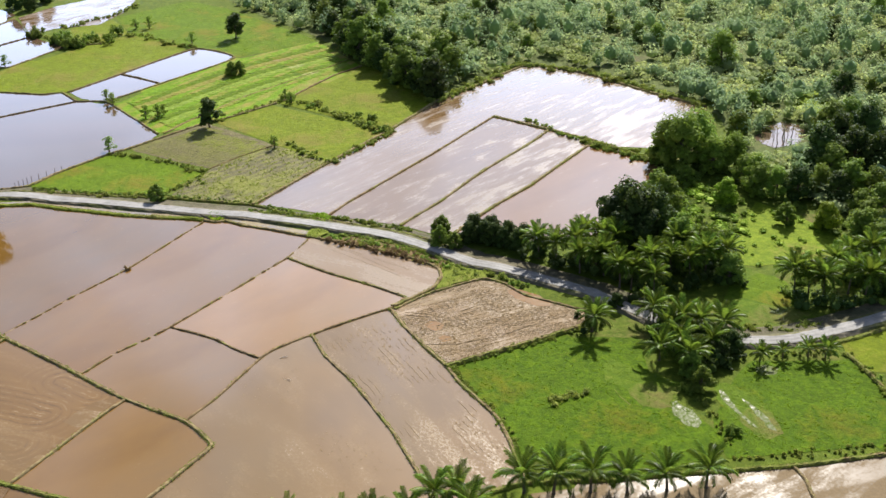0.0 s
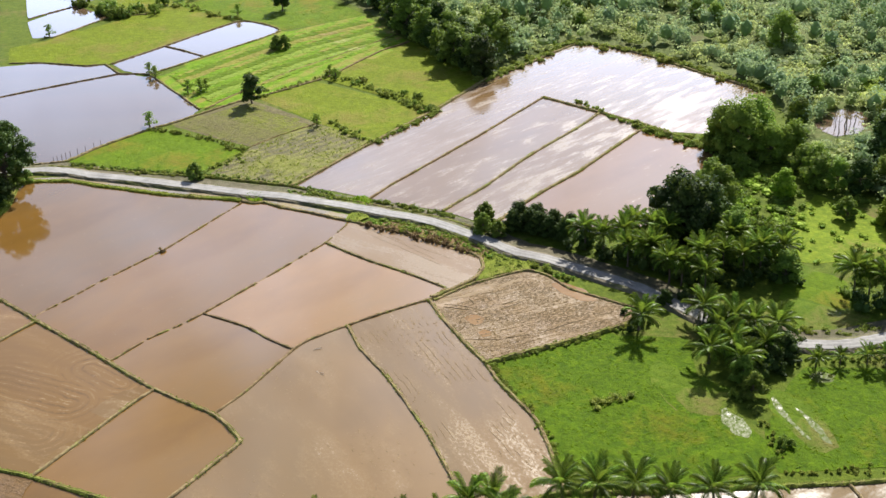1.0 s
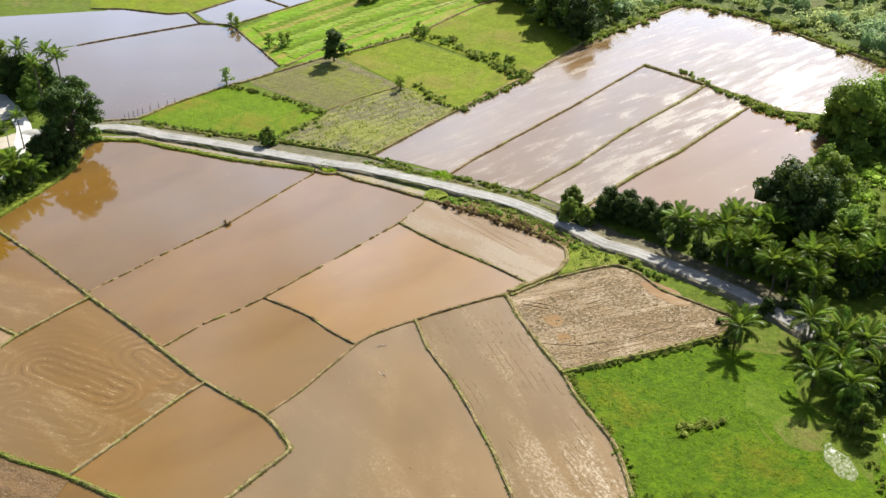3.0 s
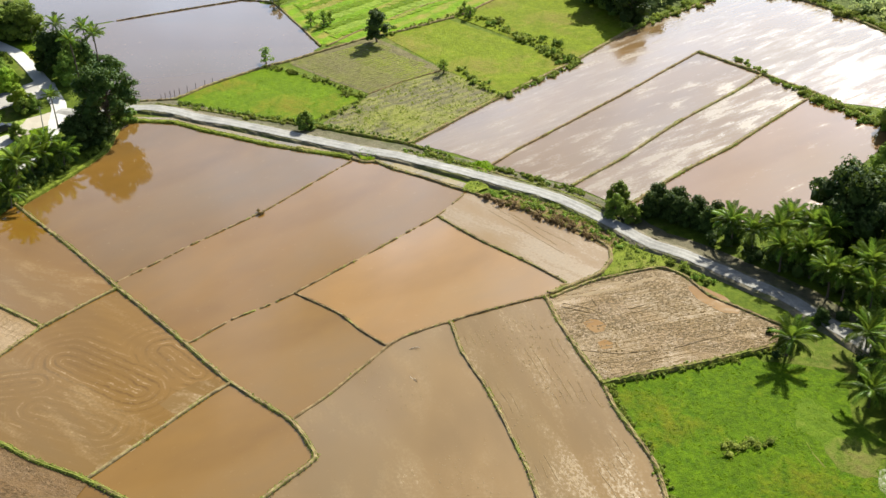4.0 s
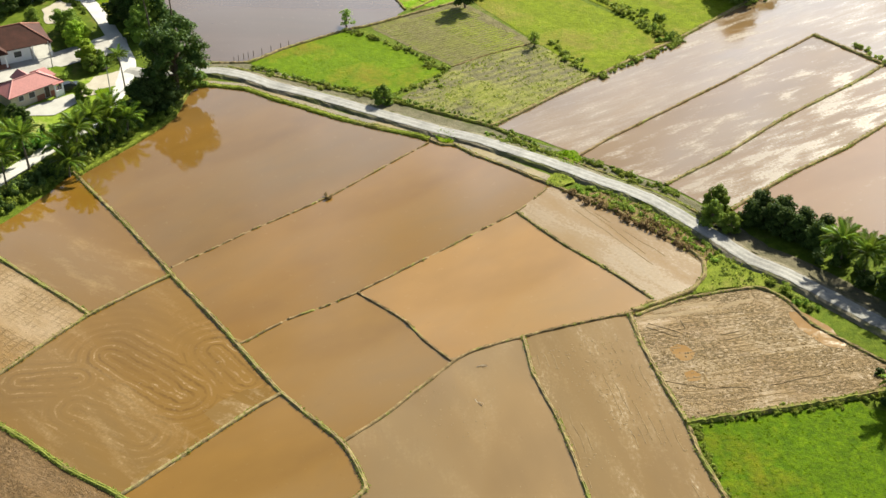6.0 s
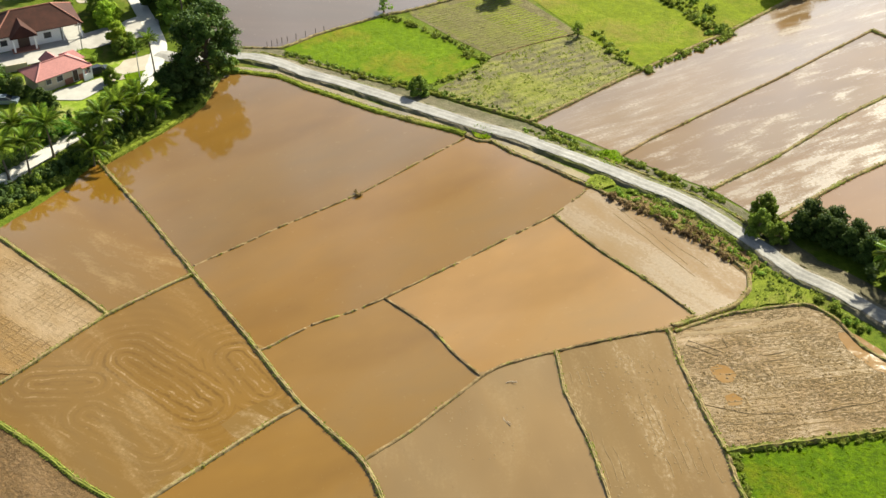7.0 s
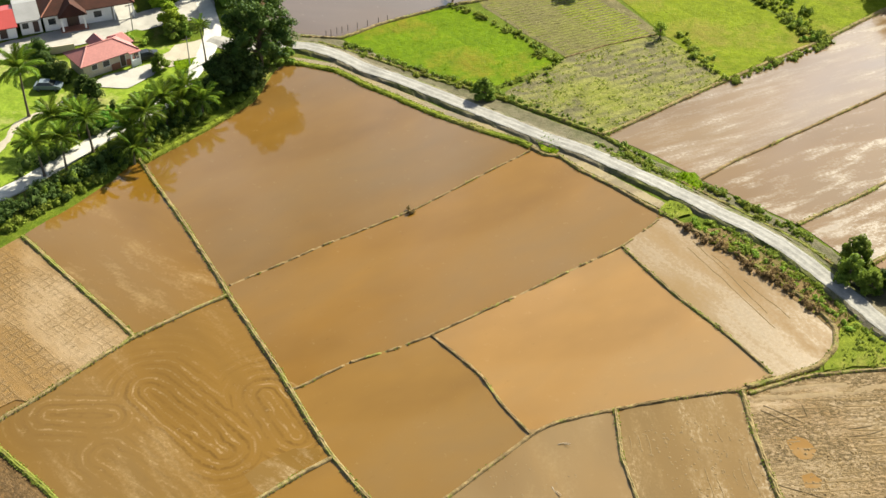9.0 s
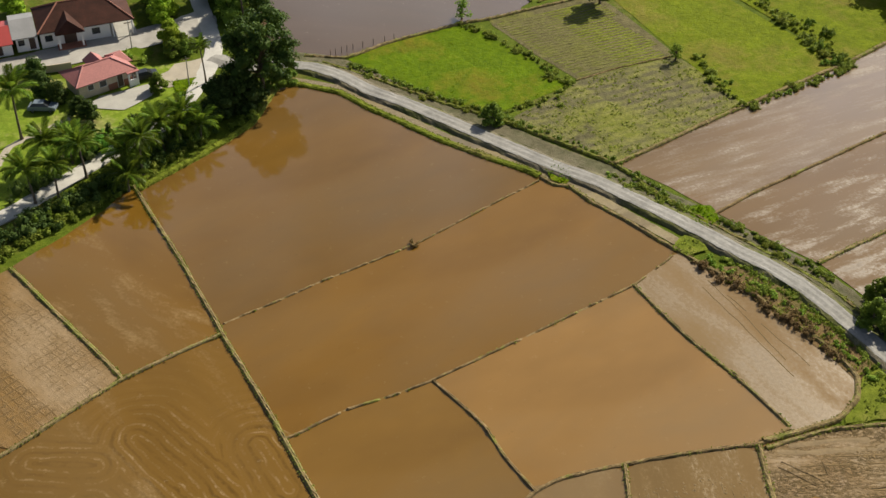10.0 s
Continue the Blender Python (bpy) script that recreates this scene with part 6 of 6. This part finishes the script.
grow(thin, [(-27.2, 215.4), (9.1, 207.4), (-27.1, 250.4), (-28.6, 253.3), (-16.1, 236.8), (-14.8, 237.7), (-18.9, 236.7), (15.8, 242.9), (16.8, 239.2), (-57.3, 294.4), (-43.4, 320.5), (-36.3, 310.4), (-29, 310.9), (-21.5, 326.6), (-17.2, 326.8), (-5.1, 303.8)], 0.8, 1.3)

# canopy of the swampy ground east of the paddies, and the wood's taller trees
medium = tree(6.5, 3.3, 12, L_BUSH, 132, 0.44, 0.02, "leafy mid-green tree in dense growth")
grow(medium, [(36.6, 314.3), (38.2, 290.9), (40.8, 276.3), (43.5, 264.8), (45.5, 253.2), (48.1, 245), (51.4, 239), (45.8, 281), (51, 266.1), (53.4, 244.5), (42.6, 301.8), (40.2, 332.5), (34, 342.6), (31.9, 356.2), (24.8, 362.8), (61.1, 247.5), (60.7, 258.7)], 1.0, 1.7)
SWAMP = [(113.4, 177.9), (121.8, 189.7), (128.3, 193.7), (131.6, 191.1), (129.1, 182), (122.3, 173.9), (116.1, 172.7)]
grow(medium, [(81.3, 158.7), (79.5, 150.3), (101.1, 153.2), (101.9, 160.8), (125.8, 171.4), (119.3, 156), (117.8, 147), (115.2, 138.9), (122.6, 145.7), (117.9, 135.4), (111.9, 131.7), (125.3, 202), (112.7, 184.6), (131.8, 181.2), (135, 182.3), (139.8, 182.9), (137.5, 170), (135.9, 163.2), (74.2, 131.9), (78, 128.4), (77.9, 119.2), (106.8, 125.4), (107.1, 120.4)], 0.75, 1.25)
WOODS = [(-0.7, 457.4), (12.6, 357.7), (34, 315.1), (43.1, 285), (50.3, 270.5), (57.6, 245.9), (70.5, 253), (85, 263.3), (102, 249.4), (110.7, 230.5), (119.6, 215.3), (118.5, 189), (143.9, 194.5), (154.6, 182.8), (178.8, 184.5), (362.4, 426.7)]
spots = scatter(WOODS, 0.0028)
spots = spots[~inside(spots, SWAMP)]
for i, (x, y) in enumerate(spots):
    grow((dense, pale, medium, medium, medium)[i % 5], [(x, y)], 0.5, 0.95)

stick = new("dead_tree", mesh_of("dead_tree", *joined([limb((0, 0, -0.2), (0.3, 0.1, 3.4), 0.13, 0.05, 6, 0.15), limb((0.1, 0, 1.6), (0.9, 0.3, 2.7), 0.05, 0.02, 5), limb((0.15, 0, 2.1), (-0.5, 0.4, 3.0), 0.05, 0.02, 5)]), M_DEADWOOD))
tagged(stick, "bleached dead trunk standing in swamp water", "dead tree", "dead trunks in the swamp")
grow(stick, scatter([(115.5, 181.1), (121.3, 188.2), (127.1, 191.5), (129.6, 189.1), (127.8, 182.3), (122, 177)], 0.07), 0.6, 1.2)

grow(dense, [(-68.4, 216.7), (-65.6, 213.6), (-70.4, 218), (-63.3, 211.7), (-71.5, 215.7)], 0.75, 1.0)
grow(medium, [(-65.7, 207.9), (-64.8, 210.7)], 0.9, 1.2)
grow(medium, [(-80.2, 210.4), (-82.7, 211.6), (-88.6, 212.8), (-79.2, 208.2)], 0.55, 0.72)
grow(medium, [(-88.9, 234.4), (-86, 235.2), (-82.6, 234), (-80, 233.2), (-91, 236.5)], 0.8, 1.2)
grow(dense, [(-88.7, 238.1), (-84.8, 237.6), (-81.6, 236.7)], 0.7, 0.9)
grow(round_bush, [(-71.2, 193.6), (-69.6, 194.6), (-70.2, 195.8), (-54, 186.3), (-51.9, 187.2), (-50.2, 188.8)], 0.7, 0.95)

# ---- bushes in hedges ----
shrubs = [shrub(1.0, 1.1, L_HEDGE, 8, 60, 0.24, "low green hedge bush"), shrub(0.7, 0.8, L_LIGHT, 6, 54, 0.2, "low light green weed bush"), shrub(1.5, 2.2, L_BUSH, 9, 84, 0.28, "dark green hedge bush")]


def thicket(lines, radius, height, material, label, gap=0.7, spread=0.7, count=55, size=0.32):
    """A continuous mass of low growth along lines, as one sheet of leaves."""
    p = np.concatenate([resample(line, gap) for line in lines])
    p = p + rng.normal(size=p.shape) * spread
    s = 0.5 + rng.random(len(p))
    cs = np.c_[p, height * s * 0.35]
    rs = np.c_[radius * s, radius * s, height * s * 0.6]
    tagged(new("thicket", mesh_of("thicket", *foliage(cs, rs, 4, max(4, count // 3), size * 0.8, 0.6), material)), label, "thicket", kind="stuff")


def hedge(line, pick, gap, lo=0.7, hi=1.2, spread=0.4, under=True):
    """Bushes along a line, with low ragged growth between them."""
    p = resample(line, gap)
    for q in p:
        x, y = q + rng.normal(size=2) * (spread + 0.3 * gap)
        if rng.random() < 0.22:
            continue
        grow(shrubs[pick if rng.random() < 0.75 else (pick + 1) % 2], [(x, y)], lo * 0.75, hi)
    if under:
        thicket([line], 0.42 * hi, 0.55 * hi, L_HEDGE, "low ragged growth along a field edge", 0.6, 0.3 + 0.3 * spread, 42, 0.26)


hedge([(15.3, 244.5), (22.4, 232.9), (27, 225.7), (31.2, 218), (36.4, 209.1)], 0, 1.6, 0.8, 1.5, 0.7)
hedge([(27.3, 227.9), (31.8, 221.3), (35.8, 213.3)], 2, 3.0, 0.6, 0.9, 0.6)
hedge([(-26.6, 213.6), (-20.5, 208.9), (-13.4, 203.7), (-9.5, 199.7), (-6.9, 195.7)], 0, 1.5, 0.5, 1.0, 0.5)
hedge([(-7.3, 195), (-10.5, 190.5), (-14.5, 187)], 0, 1.3, 0.4, 0.8, 0.3)
hedge([(12.8, 209), (16, 200.6), (20.2, 195), (28.4, 201.9), (36.8, 209.8)], 0, 2.0, 0.6, 1.1, 0.4)
hedge([(-1.5, 229.5), (4.3, 234.5), (15, 241.7)], 0, 2.6, 0.5, 0.9, 0.4)
hedge([(-42.2, 195.3), (-31.8, 190.2), (-20.4, 185.5), (-13.7, 183)], 1, 2.2, 0.6, 1.0, 0.3)
hedge([(1.2, 171.7), (7.3, 168.2), (11, 165.5)], 0, 1.5, 0.7, 1.1, 0.3)
hedge([(16, 164.1), (20.8, 161), (28.3, 155.4), (29.4, 154.1)], 0, 1.6, 0.7, 1.0, 0.3)
hedge([(17.7, 151.7), (19.7, 150.3), (23.7, 147.4), (25.4, 146.5)], 0, 2.2, 0.6, 1.0, 0.3, False)
hedge([(38.9, 133.3), (40.8, 131.2), (43, 127)], 1, 1.3, 0.8, 1.2, 0.3)
hedge([(27.2, 147.3), (30.9, 144), (34.4, 139.8)], 1, 1.4, 0.5, 0.8, 0.2, False)
thicket([[(16, 153.6), (20.4, 150.6), (25, 146.6), (29.4, 141.8)]], 0.5, 0.5, L_DRY, "brown dry grass below the road", 0.5, 0.6, 45, 0.24)
hedge([(24.8, 104.6), (25.5, 100.3), (27.3, 93.7), (28.2, 89.3), (28.2, 82), (27.8, 76)], 0, 0.8, 0.3, 0.6, 0.1)
hedge([(24.8, 104.6), (31.9, 106.4), (41.4, 108.7), (47.5, 110.5)], 0, 0.8, 0.3, 0.65, 0.1)
hedge([(70.5, 209.8), (73.1, 202.7), (76.3, 195.7), (79.7, 190.1)], 0, 1.8, 0.6, 1.2, 0.3)
hedge([(80.5, 188.7), (84.1, 183.9), (89.1, 175.3)], 1, 1.5, 1.0, 1.6, 0.6)
hedge([(80, 187.3), (84.4, 181.3), (87.8, 176.7)], 1, 1.8, 1.0, 1.5, 0.6)
thicket([[(-75.6, 139.9), (-73.1, 144.5), (-71.3, 147.4), (-68.7, 152.5), (-65.8, 157.5), (-64.4, 160.2), (-62.1, 165), (-60.1, 169.2), (-57.6, 174.5), (-55.9, 179.7)], [(-76.8, 141.6), (-74.4, 146.1), (-72.6, 149.1), (-69.9, 154.1), (-67.2, 157.9), (-64.9, 162.7), (-62, 171), (-59.5, 176.4)]], 0.95, 1.6, L_TREE, "dark green shrubs between the lane and the paddy", 0.6, 0.75, 78, 0.28)
thicket([[(-80.2, 191.2), (-78, 191.6), (-75.6, 191)]], 0.7, 0.9, L_LIGHT, "yellow-green weeds behind the small house", 0.7, 0.5, 50, 0.26)
thicket([[(-89.6, 226.6), (-86.2, 225.8), (-83.4, 224), (-80.6, 220.2)]], 0.6, 0.7, L_BUSH, "clipped green bushes beside the lane", 0.7, 0.3, 48, 0.24)
thicket([[(-74.6, 138.8), (-70.3, 146.2), (-67.1, 151.9), (-64.6, 157.2), (-61.2, 163.4), (-57.6, 170.2)]], 0.6, 0.9, L_HEDGE, "weeds along the water edge of the bank", 0.6, 0.4, 50, 0.24)
thicket([[(-75.6, 162.4), (-72.6, 164), (-69.4, 166.4), (-67.2, 168.2)], [(-74, 165.2), (-70.6, 168)]], 1.1, 2.4, L_LEAFY, "broad bright green garden plants beside the lane", 0.9, 0.6, 60, 0.34)
# pale leaves added as the sunlit highlights on the dark shrubs
thicket([[(-76.3, 141.1), (-71.6, 148.7), (-66.2, 158.3), (-62.3, 166.2), (-58, 175.2)]], 0.6, 1.7, L_LIGHT, "light green leaves standing for sunlit tops of the bank shrubs", 1.7, 0.9, 60, 0.26)
thicket([[(-77.5, 151.6), (-74.9, 158.4), (-73.1, 162.1), (-70.7, 166.7), (-67.6, 172.1), (-64, 176.9)], [(-80.5, 174.8), (-78.6, 173.6), (-76, 173)], [(-76.7, 170.4), (-72.1, 170.1), (-69.8, 173.3), (-67.1, 175.5)]], 0.9, 1.6, L_TREE, "dark garden shrubs beside the lane", 1.0)
thicket([[(-74.3, 138.6), (-71.8, 143.1), (-70, 146), (-67.4, 151), (-64.5, 155.9)], [(-74.9, 139.9), (-72.4, 144.4), (-70.6, 147.3), (-67.9, 152.2), (-65.1, 157.3)], [(-54.6, 174.2), (-53.4, 178.3), (-52.9, 183.6)]], 0.5, 0.7, L_LIGHT, "light green weeds on the bank", 0.6, 0.4)
thicket([[(47.4, 140.2), (52, 134.8), (56.9, 129.9), (61.4, 125), (64, 122.2)], [(51.8, 133.2), (58.1, 129.6), (62.3, 123.8), (69.5, 119.4), (79.1, 118.9)], [(66.5, 127.6), (71.9, 125), (79.7, 124)]], 1.3, 2.2, L_TREE, "dark undergrowth, taking in the shade beneath the palms", 0.9, 1.2, 60, 0.4)
thicket([[(84.6, 111), (88, 107), (94.8, 106.2), (100.8, 107.6)], [(95.6, 114.4), (100.5, 112), (104.2, 107.7)]], 1.2, 2.0, L_TREE, "dark undergrowth, taking in the shade beneath the palms", 0.9, 1.2, 60, 0.4)
# dark growth added to stand in for shade under the near palm cluster
thicket([[(57.7, 117.2), (61.9, 113.5), (64.3, 108.2), (68.1, 102.7), (71.4, 100)], [(57.8, 104.9), (59.6, 99.6), (61.7, 94.6), (67.1, 94.9)], [(60.2, 109.4), (62.4, 103.9), (64.4, 98.6), (69.1, 97.3)], [(49.7, 113.4), (50, 109)]], 1.1, 1.7, L_TREE, "dark undergrowth, taking in the shade beneath the palms", 0.7, 1.0, 70, 0.36)
thicket([[(87.7, 163.2), (88.5, 156.7), (86.9, 148.2), (84.6, 139.2)], [(90.6, 164), (91.2, 155.9), (88.9, 144.8), (85.7, 134.9)], [(84, 156.4), (83.2, 147.8), (81.3, 138.8)]], 1.1, 0.9, L_LIME, "light green scrub between the trees", 1.1, 1.4, 50, 0.32)
thicket([[(90.5, 139.7), (96.3, 144.2), (100.6, 143), (102, 137.1), (103.8, 130)], [(86, 133.1), (93, 135.6), (96.2, 130.8), (99.3, 126.2)], [(82.5, 128.4), (87.9, 128.1), (91.6, 124.7)]], 0.8, 0.6, L_LIME, "light green scrub in the clearing", 1.3, 1.8, 45, 0.3)
thicket([[(-42.3, 195.9), (-31.8, 191.1), (-20.4, 186.1), (-13.7, 183.6), (1.2, 175.8), (8.8, 168.4)], [(1.2, 172.3), (7.3, 168.6), (11, 165.9)], [(16, 164.5), (20.8, 161.3), (28.3, 155.7), (29.5, 154.5)]], 0.45, 0.6, L_BUSH, "weeds along the far side of the road", 0.6, 0.35, 40, 0.25)
thicket([[(12.6, 154.7), (16.9, 151.7), (21.1, 148.1), (25.1, 144.3), (28.9, 140.4)]], 0.45, 0.7, L_DRY, "brown dry weeds on the bank", 0.5, 0.35, 45, 0.25)
thicket([[(16.1, 156.4), (20.4, 153.6), (24.6, 150), (28.3, 145.6), (32, 141), (35.3, 136.5)]], 0.55, 0.42, L_LIGHT, "bright green grass along the edge of the road", 0.5, 0.3, 45, 0.22)
thicket([[(30.8, 133.2), (34, 134.6), (37.4, 133.8)], [(32.6, 137.6), (36, 136.4)]], 0.5, 0.4, L_BUSH, "tufts of weeds in the roadside grass", 1.0, 0.7, 42, 0.22)
thicket([[(14.5, 155.5), (21.4, 150.7), (26.2, 146), (29.9, 141.2), (32.7, 137.3)]], 0.4, 0.5, L_LIGHT, "light green weeds below the road", 0.6, 0.3, 40, 0.22)
hedge([(-52, 325.8), (-47.7, 323.2), (-43.1, 315), (-37.2, 310.7), (-32.4, 315.9), (-27.5, 319.9)], 2, 1.8, 1.1, 1.8, 1.0)
hedge([(-22.9, 319.9), (-18.1, 317.1), (-11.6, 305.7), (-4.4, 299)], 0, 2.5, 0.7, 1.2, 0.5)
hedge([(-42.4, 334.3), (-35.7, 341.3), (-28.7, 346.9), (-21.5, 359.5)], 0, 2.5, 0.7, 1.2, 0.5)
hedge([(57.7, 92.5), (57.5, 85.5), (56.9, 79.9), (56.2, 75.9)], 2, 1.6, 0.4, 0.8, 0.5)
hedge([(55.4, 72.6), (62.9, 71.4), (70.7, 70.4), (76.2, 70), (82, 69.4)], 0, 3.0, 0.35, 0.6, 0.2)
hedge([(71.5, 106.5), (73.7, 103.1), (79.7, 101.4), (85, 101.9)], 0, 1.6, 0.5, 0.9, 0.3)
hedge([(70.7, 95.4), (76, 94.7), (84.4, 92.8)], 0, 2.0, 0.4, 0.8, 0.3)
hedge([(84.3, 88.7), (83.8, 81.6), (83.9, 74.8)], 0, 1.5, 0.6, 1.0, 0.3)
hedge([(53.6, 229.6), (67.3, 241.5), (82.4, 254), (98.8, 240.9), (107.8, 223.7), (115.4, 208.1)], 0, 2.0, 0.8, 1.6, 0.8)
brush = shrub(0.7, 0.45, L_DRY, 5, 50, 0.22, "grey leafless dead bush on the bund", "dead_bush")
brush.location = (*(-23.1, 151.9), 0.2)
thicket([[(36.8, 91.2), (39.4, 91.9), (42, 92)], [(37.6, 92.2), (40.4, 92.6)]], 0.6, 0.5, L_HEDGE, "low clump of weeds in the green field", 0.6, 0.4, 42, 0.24)

# ---- woods beyond the fields ----
WOOD = [(-0.7, 457.4), (11.9, 349.3), (32.1, 301.5), (41, 273.2), (48.1, 259.6), (55.3, 236.4), (68.4, 245.4), (83.3, 257.8), (100.1, 244.4), (108.8, 225.9), (117.6, 211.1), (108.2, 169.2), (111.1, 140.1), (117.5, 127.5), (154.7, 152.7), (362.4, 426.7)]
patch("forest_floor", WOOD, 0.04, M_FLOOR, "yellow-green scrubby woodland floor", "ground", wobble=2.0, kind="structure")
pts = scatter(WOOD, 0.085)
pts = pts[~inside(pts, SWAMP)]
big_r = 1.4 + 2.6 * rng.random(len(pts)) ** 2.0
tone = np.array([noise.noise((x * 0.03, y * 0.03, 2.0)) for x, y in pts])
hgt = big_r * (0.8 + 0.9 * np.clip(tone + 0.3, 0, 1))
cs = np.c_[pts, hgt * 0.5]
low_r = np.c_[big_r, big_r, hgt * 0.75]
pick = np.array([noise.noise((x * 0.09, y * 0.09, 5.0)) for x, y in pts]) + rng.normal(size=len(pts)) * 0.28
for lo, hi, lift, leaf, label in ((-9, -0.16, 1.5, L_WOODS_DARK, "dark green crowns of dense scrub woodland"), (-0.16, 0.2, 1.0, L_WOODS, "green crowns of dense scrub woodland"), (0.2, 9, 0.7, L_WOODS_PALE, "yellow-green scrub in the open woodland")):
    on = (pick >= lo) & (pick < hi)
    size = low_r[on] * (1, 1, lift)
    tagged(new("woodland", mesh_of("woodland", *foliage(cs[on] * (1, 1, lift), size, 5, 22, 0.46, 0.5, 0.35, 0.66, 0.52), leaf)), label, "woodland", kind="stuff")
UNDER = [(64.1, 139.6), (87.5, 171.6), (98.8, 171.8), (103.2, 157.3), (110.2, 134.8), (121.5, 126.4), (105.4, 103.3), (87.1, 107.2), (80.8, 122.9), (74.1, 120.2), (64.2, 114.4), (59.3, 122.1)]
pts = scatter(UNDER, 0.11)
pts = pts[~inside(pts, [(81.8, 125), (89.5, 137.8), (98.7, 148.7), (103.3, 143.7), (105.5, 130.8), (102.5, 124.1), (94.3, 121.6), (85.7, 116), (77.4, 116.1)])]
r = 0.6 + 0.9 * rng.random(len(pts))
tagged(new("undergrowth", mesh_of("undergrowth", *foliage(np.c_[pts, r * 0.3], np.c_[r, r, r * 0.6], 4, 16, 0.36, 0.6), L_BUSH)), "low green undergrowth between palms", "undergrowth", kind="stuff")
